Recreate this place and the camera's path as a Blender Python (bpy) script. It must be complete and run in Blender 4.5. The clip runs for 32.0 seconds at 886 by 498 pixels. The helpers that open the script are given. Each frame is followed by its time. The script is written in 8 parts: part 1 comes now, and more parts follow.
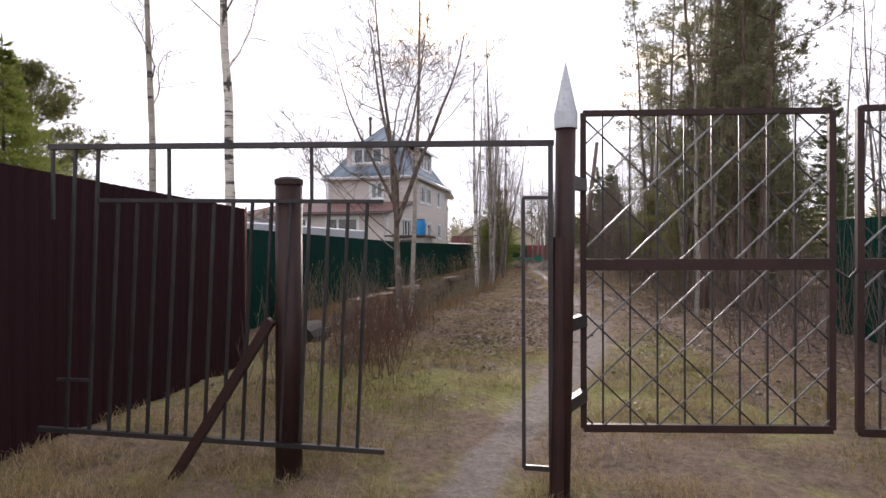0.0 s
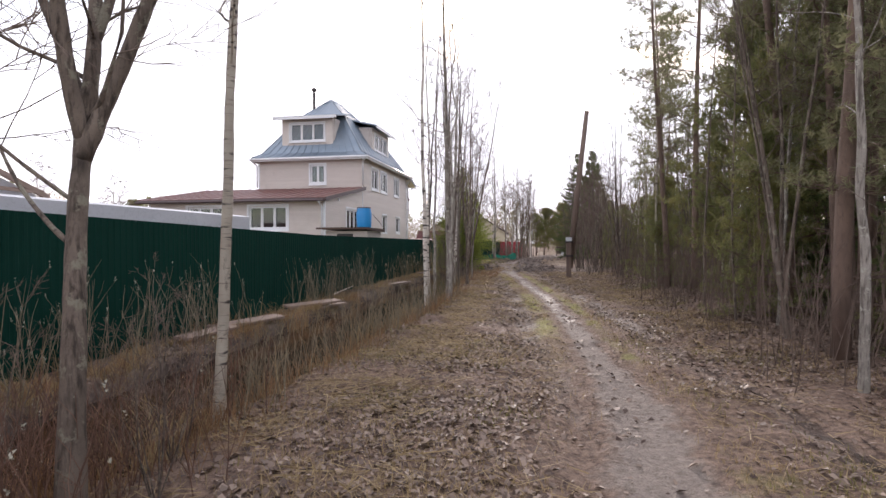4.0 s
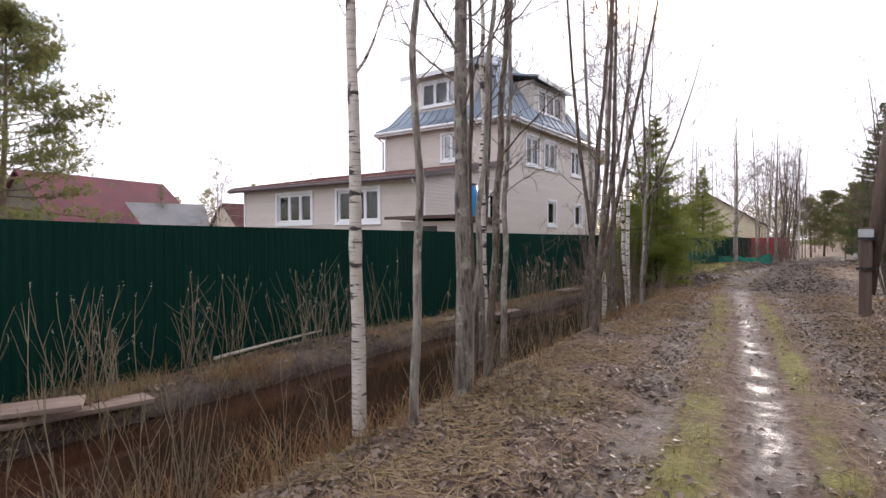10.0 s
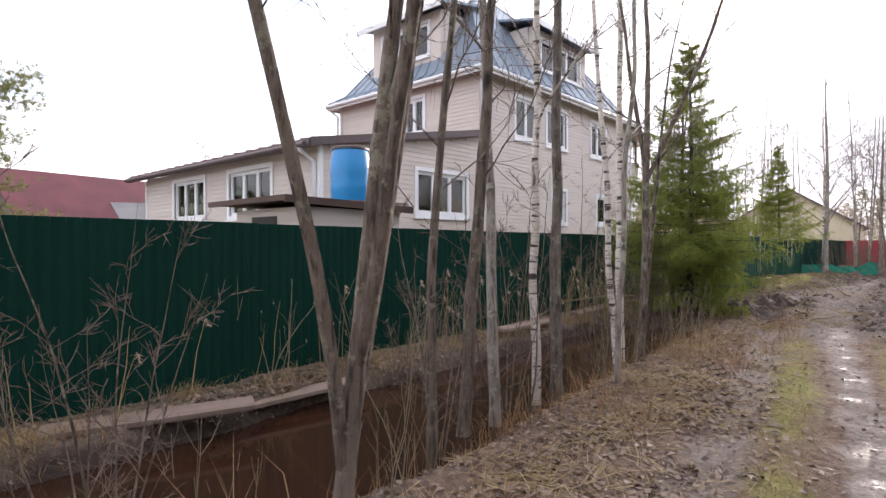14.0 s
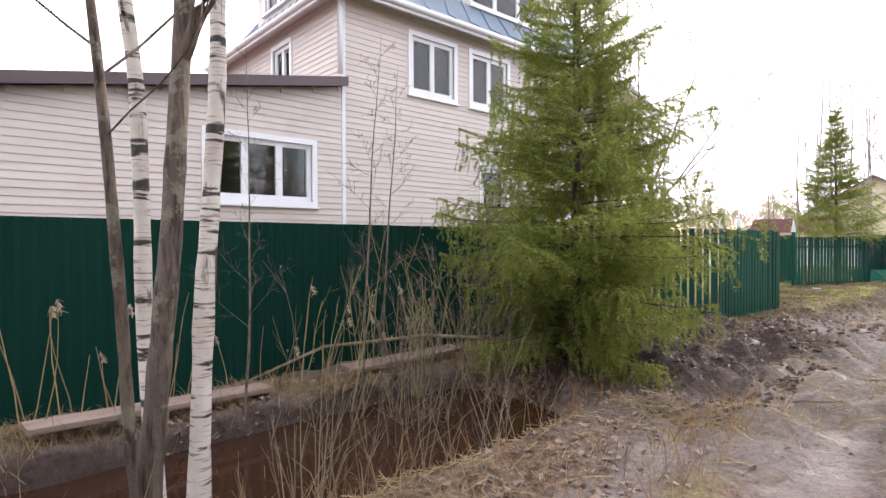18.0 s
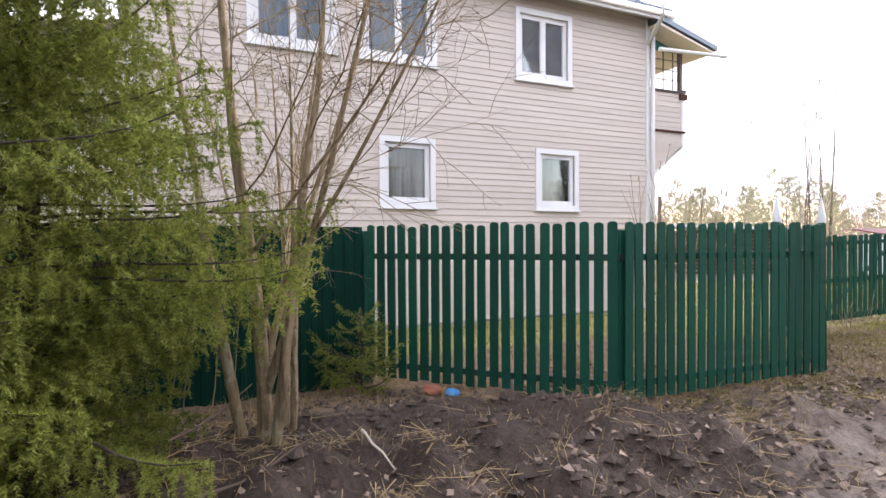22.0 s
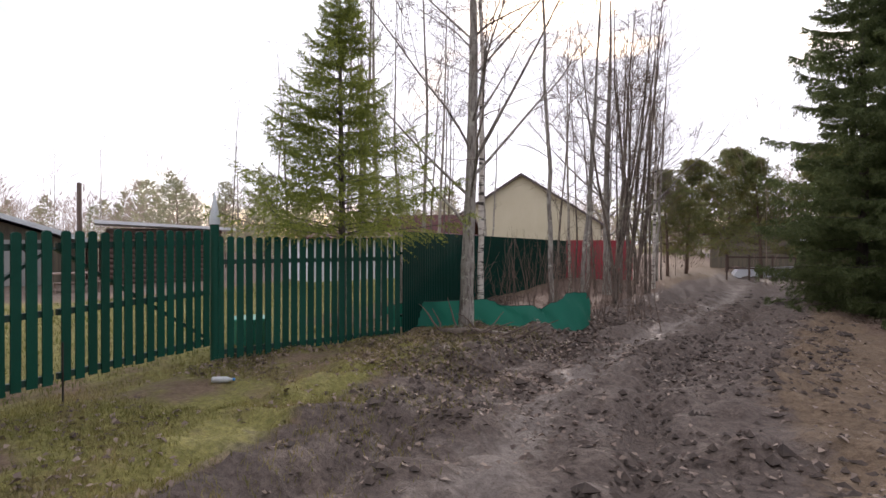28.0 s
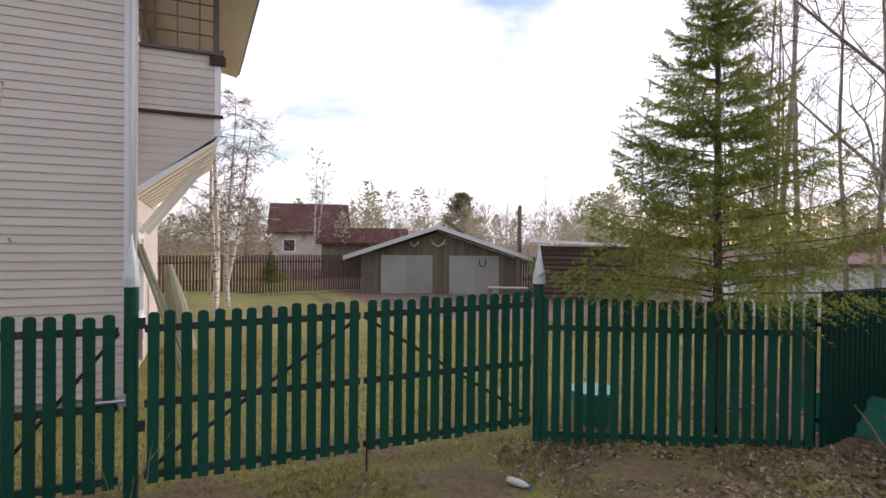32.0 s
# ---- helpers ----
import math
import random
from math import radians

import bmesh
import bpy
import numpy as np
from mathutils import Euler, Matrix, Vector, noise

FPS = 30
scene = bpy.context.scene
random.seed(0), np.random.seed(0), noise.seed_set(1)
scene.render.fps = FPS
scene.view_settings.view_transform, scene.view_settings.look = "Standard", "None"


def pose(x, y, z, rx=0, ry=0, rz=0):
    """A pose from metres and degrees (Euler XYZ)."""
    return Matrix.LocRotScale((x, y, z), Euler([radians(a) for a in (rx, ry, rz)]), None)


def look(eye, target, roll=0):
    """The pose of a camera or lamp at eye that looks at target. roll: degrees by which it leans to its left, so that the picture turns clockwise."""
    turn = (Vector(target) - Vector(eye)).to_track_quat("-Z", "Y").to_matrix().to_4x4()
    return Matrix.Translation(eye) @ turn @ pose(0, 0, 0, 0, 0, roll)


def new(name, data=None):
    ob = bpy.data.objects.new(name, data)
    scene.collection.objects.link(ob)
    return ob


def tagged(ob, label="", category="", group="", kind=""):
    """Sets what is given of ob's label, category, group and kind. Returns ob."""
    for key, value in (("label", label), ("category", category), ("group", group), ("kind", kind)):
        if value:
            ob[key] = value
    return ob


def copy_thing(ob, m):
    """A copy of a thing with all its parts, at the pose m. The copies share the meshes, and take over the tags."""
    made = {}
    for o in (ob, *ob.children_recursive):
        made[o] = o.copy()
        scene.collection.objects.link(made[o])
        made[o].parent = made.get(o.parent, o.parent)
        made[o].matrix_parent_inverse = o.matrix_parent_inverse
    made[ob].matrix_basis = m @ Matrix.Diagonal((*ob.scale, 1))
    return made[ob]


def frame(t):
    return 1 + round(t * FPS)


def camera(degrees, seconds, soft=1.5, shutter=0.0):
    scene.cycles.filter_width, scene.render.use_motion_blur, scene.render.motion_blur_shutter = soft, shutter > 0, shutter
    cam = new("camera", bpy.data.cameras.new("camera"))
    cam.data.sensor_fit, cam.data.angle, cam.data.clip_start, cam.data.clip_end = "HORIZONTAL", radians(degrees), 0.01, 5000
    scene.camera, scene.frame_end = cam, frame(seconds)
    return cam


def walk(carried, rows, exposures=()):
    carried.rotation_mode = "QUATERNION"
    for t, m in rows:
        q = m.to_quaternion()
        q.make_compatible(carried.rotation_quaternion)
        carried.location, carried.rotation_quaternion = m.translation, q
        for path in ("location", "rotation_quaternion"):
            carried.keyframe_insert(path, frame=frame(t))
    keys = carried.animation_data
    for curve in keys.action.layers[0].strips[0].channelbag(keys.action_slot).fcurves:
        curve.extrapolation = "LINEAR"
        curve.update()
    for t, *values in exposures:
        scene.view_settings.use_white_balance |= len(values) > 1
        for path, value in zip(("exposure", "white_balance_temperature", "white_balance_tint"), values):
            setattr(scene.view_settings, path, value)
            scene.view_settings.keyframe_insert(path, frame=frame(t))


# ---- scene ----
cam = camera(77.1, 32.0)
PATH = [
    (0, (-1.302, -1.756, 1.545), (-1.758, 0.191, 1.536), -0.2),
    (0.5, (-1.457, -0.893, 1.509), (-1.894, 1.058, 1.499), -0.3),
    (1, (-1.61, -0.122, 1.486), (-2.051, 1.829, 1.476), -0.3),
    (1.5, (-1.72, 0.644, 1.497), (-2.168, 2.593, 1.487), -0.3),
    (2, (-1.812, 1.433, 1.499), (-2.268, 3.381, 1.488), -0.2),
    (2.5, (-1.878, 2.254, 1.492), (-2.315, 4.206, 1.479), -0.2),
    (3, (-1.904, 3.103, 1.477), (-2.315, 5.06, 1.46), -0.3),
    (3.5, (-1.872, 3.976, 1.47), (-2.231, 5.944, 1.449), -0.2),
    (5.5, (-1.394, 7.432, 1.609), (-2.055, 9.319, 1.596), -0.3),
    (6, (-1.232, 8.252, 1.611), (-2.126, 10.041, 1.598), -0.3),
    (6.5, (-1.074, 9.1, 1.62), (-2.101, 10.816, 1.605), -0.3),
    (7, (-0.952, 10.005, 1.628), (-2.054, 11.674, 1.608), -0.2),
    (7.5, (-0.873, 10.939, 1.624), (-2.01, 12.584, 1.6), -0.2),
    (8, (-0.834, 11.893, 1.623), (-1.984, 13.529, 1.599), -0.2),
    (8.5, (-0.953, 12.782, 1.605), (-2.104, 14.417, 1.579), -0.1),
    (9, (-1.115, 13.62, 1.552), (-2.262, 15.258, 1.527), -0.0),
    (9.5, (-1.251, 14.504, 1.545), (-2.404, 16.138, 1.516), -0.1),
    (10, (-1.358, 15.361, 1.532), (-2.507, 16.998, 1.5), -0.2),
    (10.5, (-1.47, 16.187, 1.521), (-2.616, 17.826, 1.489), -0.2),
    (11, (-1.594, 17.061, 1.508), (-2.724, 18.711, 1.483), -0.1),
    (12, (-1.833, 18.913, 1.451), (-2.992, 20.543, 1.438), -0.1),
    (12.5, (-1.969, 19.806, 1.425), (-3.16, 21.413, 1.413), -0.1),
    (13, (-2.084, 20.694, 1.432), (-3.318, 22.268, 1.423), -0.2),
    (13.5, (-2.201, 21.564, 1.445), (-3.487, 23.095, 1.433), -0.2),
    (15.5, (-2.616, 25.007, 1.499), (-4.019, 26.432, 1.482), -0.2),
    (16, (-2.589, 25.815, 1.492), (-4.007, 27.225, 1.474), -0.2),
    (16.5, (-2.502, 26.625, 1.465), (-3.948, 28.006, 1.444), -0.2),
    (17, (-2.489, 27.397, 1.449), (-3.959, 28.753, 1.427), -0.2),
    (17.5, (-2.487, 28.222, 1.457), (-3.979, 29.553, 1.435), -0.2),
    (18, (-2.461, 29.09, 1.467), (-3.962, 30.412, 1.444), -0.2),
    (18.5, (-2.468, 29.865, 1.476), (-3.977, 31.177, 1.45), -0.2),
    (19, (-2.495, 30.603, 1.471), (-4.03, 31.885, 1.442), -0.2),
    (19.5, (-2.55, 31.394, 1.478), (-4.123, 32.628, 1.447), -0.2),
    (20.5, (-2.608, 33.107, 1.55), (-4.269, 34.221, 1.518), -0.2),
    (21, (-2.68, 34.048, 1.552), (-4.405, 35.059, 1.519), -0.2),
    (21.5, (-2.754, 34.819, 1.557), (-4.531, 35.735, 1.528), -0.3),
    (22, (-2.74, 35.573, 1.519), (-4.556, 36.409, 1.493), -0.3),
    (22.5, (-2.671, 36.27, 1.499), (-4.514, 37.048, 1.475), -0.3),
    (23, (-2.667, 37.04, 1.47), (-4.532, 37.763, 1.445), -0.3),
    (23.5, (-2.653, 37.863, 1.446), (-4.537, 38.534, 1.417), -0.2),
    (24, (-2.732, 38.578, 1.445), (-4.611, 39.261, 1.414), -0.1),
    (24.5, (-2.833, 39.122, 1.42), (-4.679, 39.89, 1.388), -0.1),
    (25, (-2.913, 39.642, 1.403), (-4.636, 40.658, 1.371), 0.0),
    (25.5, (-2.903, 40.273, 1.417), (-4.482, 41.5, 1.393), 0.1),
    (26, (-2.871, 41.028, 1.434), (-4.216, 42.508, 1.406), 0.1),
    (26.5, (-2.946, 41.63, 1.423), (-4.078, 43.279, 1.396), 0.2),
    (28.5, (-3.133, 44.168, 1.596), (-3.841, 46.038, 1.571), 0.2),
    (29, (-3.208, 44.697, 1.626), (-4.141, 46.465, 1.598), 0.2),
    (29.5, (-3.245, 45.085, 1.714), (-4.502, 46.64, 1.687), 0.3),
    (30, (-3.286, 45.382, 1.932), (-4.758, 46.735, 1.911), 0.3),
    (30.5, (-3.293, 45.58, 2.09), (-4.959, 46.686, 2.071), 0.5),
    (31, (-3.306, 45.613, 2.154), (-5.049, 46.592, 2.132), 0.6),
    (31.5, (-3.285, 45.595, 2.19), (-5.08, 46.477, 2.169), 0.6),
    (32, (-3.272, 45.588, 2.187), (-5.099, 46.402, 2.165), 0.6),
]
walk(cam, [(t, look(eye, target, roll)) for t, eye, target, roll in PATH], exposures=[(0.0, 0.05, 6400, 20), (2.0, 0.35, 6400, 20), (3.0, 0.28, 6400, 20), (6.0, 0.28, 6400, 20), (9.0, 0.34, 6400, 20), (11.0, 0.44, 6400, 20), (13.0, 0.62, 6400, 20), (15.5, 0.95, 6400, 20), (17.0, 1.22, 6400, 20), (18.7, 1.3, 6400, 20), (20.0, 1.6, 6400, 20), (21.5, 1.35, 6400, 20), (23.0, 1.0, 6400, 20), (25.0, 0.8, 6400, 20), (26.5, 0.42, 6400, 20), (28.5, 0.05, 6400, 20), (29.0, 0.03, 6400, 20), (30.0, -0.05, 6400, 20), (31.0, 0.06, 6400, 20), (32.0, 0.06, 6400, 20)])
SKY_STRENGTH, SUN_ENERGY = 0.1, 2.5

# ---------------------------------------------------------------- world, sun
SUN_AZ, SUN_EL = radians(4.2), radians(12.0)      # left of +y, above the horizon
world = bpy.data.worlds.new("sky")
scene.world = world
world.use_nodes = True
wt = world.node_tree
wt.nodes.clear()


def wn(kind, **kw):
    n = wt.nodes.new(kind)
    for k, v in kw.items():
        n.inputs[k].default_value = v
    return n


w_out = wn("ShaderNodeOutputWorld")
w_bg = wn("ShaderNodeBackground", Strength=SKY_STRENGTH)
w_sky = wt.nodes.new("ShaderNodeTexSky")
w_sky.sky_type, w_sky.sun_disc = "NISHITA", False
w_sky.sun_elevation, w_sky.sun_rotation = SUN_EL, -SUN_AZ
w_sky.air_density, w_sky.dust_density = 1.0, 2.0
w_tc = wt.nodes.new("ShaderNodeTexCoord")
w_map = wt.nodes.new("ShaderNodeMapping")
w_map.inputs["Scale"].default_value = (1.0, 1.0, 3.2)
w_noise = wn("ShaderNodeTexNoise", Scale=1.7, Detail=7.0, Roughness=0.55, Distortion=0.4)
w_ramp = wt.nodes.new("ShaderNodeValToRGB")
w_ramp.color_ramp.elements[0].position, w_ramp.color_ramp.elements[1].position = 0.37, 0.5
w_mix = wt.nodes.new("ShaderNodeMix")
w_mix.data_type = "RGBA"
w_mix.inputs["B"].default_value = (13.0, 13.2, 13.6, 1)      # thin bright cloud
wt.links.new(w_tc.outputs["Generated"], w_map.inputs["Vector"])
wt.links.new(w_map.outputs["Vector"], w_noise.inputs["Vector"])
wt.links.new(w_noise.outputs["Fac"], w_ramp.inputs["Fac"])
wt.links.new(w_ramp.outputs["Color"], w_mix.inputs["Factor"])
w_gain = wt.nodes.new("ShaderNodeVectorMath")
w_gain.operation = "SCALE"
w_gain.inputs["Scale"].default_value = 2.8      # thin haze in front of the blue
wt.links.new(w_sky.outputs["Color"], w_gain.inputs[0])
wt.links.new(w_gain.outputs["Vector"], w_mix.inputs["A"])
wt.links.new(w_mix.outputs["Result"], w_bg.inputs["Color"])
wt.links.new(w_bg.outputs["Background"], w_out.inputs["Surface"])

sun = new("sun", bpy.data.lights.new("sun", "SUN"))
sun.data.energy, sun.data.angle, sun.data.color = SUN_ENERGY, radians(1.2), (1.0, 0.91, 0.79)
sun.matrix_world = look((0, 0, 30), (30 * math.sin(SUN_AZ), -30 * math.cos(SUN_AZ), 30 - 30 * math.tan(SUN_EL)))


# ---------------------------------------------------------------- mesh and material helpers
class MB:
    """Collects vertices and faces in world metres."""

    def __init__(self):
        self.v, self.f, self.n = [], [], 0

    def add(self, verts, faces):
        verts = np.asarray(verts, float).reshape(-1, 3)
        self.v.append(verts)
        self.f.extend(tuple(int(i) + self.n for i in f) for f in faces)
        self.n += len(verts)
        return self

    def box(self, x0, x1, y0, y1, z0, z1):
        v = [(x, y, z) for x in (x0, x1) for y in (y0, y1) for z in (z0, z1)]
        return self.add(v, [(0, 1, 3, 2), (4, 6, 7, 5), (0, 4, 5, 1), (2, 3, 7, 6), (0, 2, 6, 4), (1, 5, 7, 3)])

    def bevel_box(self, x0, x1, y0, y1, z0, z1, b):
        """A box with chamfered edges."""
        bm = bmesh.new()
        bmesh.ops.create_cube(bm, size=1.0)
        for q in bm.verts:
            q.co = Vector(((x0 + x1) / 2 + q.co.x * (x1 - x0), (y0 + y1) / 2 + q.co.y * (y1 - y0), (z0 + z1) / 2 + q.co.z * (z1 - z0)))
        bmesh.ops.bevel(bm, geom=bm.edges[:], offset=b, segments=2, affect="EDGES", profile=0.6)
        bm.verts.ensure_lookup_table()
        self.add([q.co[:] for q in bm.verts], [[q.index for q in f.verts] for f in bm.faces])
        bm.free()
        return self

    def beam(self, a, b, w, h, up=(0, 0, 1)):
        """A square bar from a to b, w wide across, h along up."""
        a, b = Vector(a), Vector(b)
        d = (b - a).normalized()
        s = d.cross(Vector(up))
        s = s.normalized() if s.length > 1e-4 else Vector((1, 0, 0))
        u = s.cross(d).normalized()
        v = [p + s * i * w / 2 + u * j * h / 2 for p in (a, b) for i, j in ((-1, -1), (1, -1), (1, 1), (-1, 1))]
        return self.add(v, [(3, 2, 1, 0), (4, 5, 6, 7), (0, 1, 5, 4), (1, 2, 6, 5), (2, 3, 7, 6), (3, 0, 4, 7)])

    def tube(self, pts, rad, sides=8, cap=True):
        pts = np.asarray(pts, float)
        rad = np.broadcast_to(np.asarray(rad, float), (len(pts),))
        d = np.gradient(pts, axis=0)
        d /= np.linalg.norm(d, axis=1)[:, None] + 1e-9
        ref = np.where(np.abs(d[:, 2:3]) > 0.9, [[1.0, 0, 0]], [[0, 0, 1.0]])
        s = np.cross(d, ref)
        s /= np.linalg.norm(s, axis=1)[:, None] + 1e-9
        u = np.cross(s, d)
        a = np.arange(sides) * 2 * np.pi / sides
        ring = pts[:, None] + rad[:, None, None] * (np.cos(a)[None, :, None] * s[:, None] + np.sin(a)[None, :, None] * u[:, None])
        n, fs = len(pts), []
        for i in range(n - 1):
            for j in range(sides):
                k = (j + 1) % sides
                fs.append((i * sides + j, (i + 1) * sides + j, (i + 1) * sides + k, i * sides + k))
        if cap:
            fs.append(tuple(range(sides)))
            fs.append(tuple((n - 1) * sides + j for j in range(sides))[::-1])
        return self.add(ring.reshape(-1, 3), fs)

    def prism(self, poly, axis, lo, hi):
        """A flat outline pushed out along an axis; poly holds the two other coordinates."""
        n, v = len(poly), []
        for c in (lo, hi):
            for p in poly:
                q = list(p)
                q.insert(axis, c)
                v.append(q)
        fs = [tuple(range(n)), tuple(range(2 * n - 1, n - 1, -1))] + [(i, i + n, (i + 1) % n + n, (i + 1) % n) for i in range(n)]
        return self.add(v, fs)

    def weld(self):
        """Joins touching blocks: one vertex where several meet, no faces between them."""
        v = np.concatenate(self.v).round(5)
        v, back = np.unique(v, axis=0, return_inverse=True)
        back = np.ravel(back)
        seen = {}
        for f in self.f:
            g = tuple(int(back[i]) for i in f)
            seen.setdefault(tuple(sorted(g)), []).append(g)
        self.v, self.f, self.n = [v], [k[0] for k in seen.values() if len(k) == 1], len(v)
        return self

    def mesh(self, name, origin=(0, 0, 0), smooth=False):
        me = bpy.data.meshes.new(name)
        if self.v:
            me.from_pydata((np.concatenate(self.v) - np.asarray(origin, float)).tolist(), [], self.f)
        bm = bmesh.new()
        bm.from_mesh(me)
        bmesh.ops.recalc_face_normals(bm, faces=bm.faces)
        bm.to_mesh(me)
        bm.free()
        if smooth:
            me.polygons.foreach_set("use_smooth", [True] * len(me.polygons))
        return me


def soup(name, tri):
    """A mesh of loose triangles or quads from an array (n, k, 3)."""
    tri = np.asarray(tri, np.float32)
    n, k = tri.shape[:2]
    me = bpy.data.meshes.new(name)
    me.vertices.add(n * k)
    me.vertices.foreach_set("co", tri.reshape(-1))
    me.loops.add(n * k)
    me.loops.foreach_set("vertex_index", np.arange(n * k, dtype=np.int32))
    me.polygons.add(n)
    me.polygons.foreach_set("loop_start", np.arange(0, n * k, k, dtype=np.int32))
    me.update(calc_edges=True)
    return me


def root_of(ob):
    while ob.parent:
        ob = ob.parent
    return ob


def part(name, mesh, material, parent, label="", smooth=False):
    """Links a mesh (MB in world metres, or mesh data in the thing's own metres) under a thing or a part."""
    if isinstance(mesh, MB):
        mesh = mesh.mesh(name, root_of(parent).location, smooth)
    if material and not mesh.materials:
        mesh.materials.append(material)
    ob = new(name, mesh)
    ob.parent = parent
    return tagged(ob, label)


def thing(name, at, label, category, group="", kind=""):
    ob = new(name)
    ob.location = at
    ob.empty_display_size = 0.1
    return tagged(ob, label, category, group, kind)


def solid(name, mesh, material, at, label, category, group="", kind="", smooth=False):
    """A thing that is one mesh, in its own metres."""
    if isinstance(mesh, MB):
        mesh = mesh.mesh(name, (0, 0, 0), smooth)
    mesh.materials.append(material)
    ob = new(name, mesh)
    ob.location = at
    return tagged(ob, label, category, group, kind)


def base_mat(name):
    m = bpy.data.materials.new(name)
    m.use_nodes = True
    t = m.node_tree
    return m, t, t.nodes["Principled BSDF"]


def link(t, a, b):
    t.links.new(a, b)


def node(t, kind, **kw):
    n = t.nodes.new(kind)
    for k, v in kw.items():
        n.inputs[k].default_value = v
    return n


def mixrgb(t, fac, a, b, blend="MIX"):
    n = t.nodes.new("ShaderNodeMix")
    n.data_type, n.blend_type = "RGBA", blend
    for sock, val in (("Factor", fac), ("A", a), ("B", b)):
        if hasattr(val, "is_linked"):
            t.links.new(val, n.inputs[sock])
        else:
            n.inputs[sock].default_value = val if sock == "Factor" else (*val, 1)
    return n.outputs["Result"]


def ramp(t, src, lo, hi):
    n = t.nodes.new("ShaderNodeMapRange")
    n.inputs["From Min"].default_value, n.inputs["From Max"].default_value = lo, hi
    t.links.new(src, n.inputs["Value"])
    return n.outputs["Result"]


def coords(t, stretch=(1, 1, 1), glob=False):
    c = t.nodes.new("ShaderNodeTexCoord") if not glob else t.nodes.new("ShaderNodeNewGeometry")
    mp = t.nodes.new("ShaderNodeMapping")
    mp.inputs["Scale"].default_value = stretch
    t.links.new(c.outputs["Position" if glob else "Object"], mp.inputs["Vector"])
    return mp.outputs["Vector"]


def noise_tex(t, vec, scale, detail=5.0, rough=0.6):
    n = node(t, "ShaderNodeTexNoise", Scale=scale, Detail=detail, Roughness=rough)
    t.links.new(vec, n.inputs["Vector"])
    return n.outputs["Fac"]


def surf(name, c1, c2, scale=3.0, fine=60.0, rough=0.7, metal=0.0, bump=0.15, stretch=(1, 1, 1), dirt=None, dirt_lo=0.55, rand=0.12, island=0.0, glob=False, spec=0.5, depth=0.004):
    """A surface of two tones with large stains, fine grain and bump, and a shift from piece to piece."""
    m, t, p = base_mat(name)
    vec = coords(t, stretch, glob)
    big, small = noise_tex(t, vec, scale), noise_tex(t, vec, fine, 4.0, 0.7)
    col = mixrgb(t, ramp(t, big, 0.32, 0.68), c1, c2)
    dark = tuple(c * 0.55 for c in c1)
    col = mixrgb(t, ramp(t, small, 0.52, 0.9), col, dark)
    if dirt:
        d = noise_tex(t, coords(t, (1, 1, 1), glob), scale * 0.6, 8.0, 0.7)
        col = mixrgb(t, ramp(t, d, dirt_lo, dirt_lo + 0.2), col, dirt)
    if rand or island:
        info = t.nodes.new("ShaderNodeNewGeometry" if island else "ShaderNodeObjectInfo")
        r = info.outputs["Random Per Island" if island else "Random"]
        mr = t.nodes.new("ShaderNodeMapRange")
        k = island or rand
        mr.inputs["To Min"].default_value, mr.inputs["To Max"].default_value = 1 - k, 1 + k
        link(t, r, mr.inputs["Value"])
        hs = t.nodes.new("ShaderNodeHueSaturation")
        link(t, mr.outputs["Result"], hs.inputs["Value"])
        link(t, col, hs.inputs["Color"])
        col = hs.outputs["Color"]
    link(t, col, p.inputs["Base Color"])
    rr = t.nodes.new("ShaderNodeMapRange")
    rr.inputs["To Min"].default_value, rr.inputs["To Max"].default_value = max(rough - 0.12, 0.02), min(rough + 0.12, 1)
    link(t, big, rr.inputs["Value"])
    link(t, rr.outputs["Result"], p.inputs["Roughness"])
    p.inputs["Metallic"].default_value = metal
    p.inputs["Specular IOR Level"].default_value = spec
    if bump:
        b = node(t, "ShaderNodeBump", Strength=bump, Distance=depth)
        link(t, small, b.inputs["Height"])
        link(t, b.outputs["Normal"], p.inputs["Normal"])
    return m


def leafy(name, c1, c2, rough=0.6, trans=0.25, dry=None):
    """Leaves, needles and blades: a tone for each piece, and light coming through."""
    m, t, p = base_mat(name)
    g = t.nodes.new("ShaderNodeNewGeometry")
    col = mixrgb(t, g.outputs["Random Per Island"], c1, c2)
    if dry:
        n = noise_tex(t, coords(t, (1, 1, 1), True), 1.3, 3.0)
        col = mixrgb(t, ramp(t, n, 0.45, 0.7), col, dry)
    link(t, col, p.inputs["Base Color"])
    p.inputs["Roughness"].default_value = rough
    p.inputs["Specular IOR Level"].default_value = 0.25
    tr = t.nodes.new("ShaderNodeBsdfTranslucent")
    link(t, col, tr.inputs["Color"])
    mx = node(t, "ShaderNodeMixShader", Fac=trans)
    out = t.nodes["Material Output"]
    link(t, p.outputs["BSDF"], mx.inputs[1])
    link(t, tr.outputs["BSDF"], mx.inputs[2])
    link(t, mx.outputs["Shader"], out.inputs["Surface"])
    return m


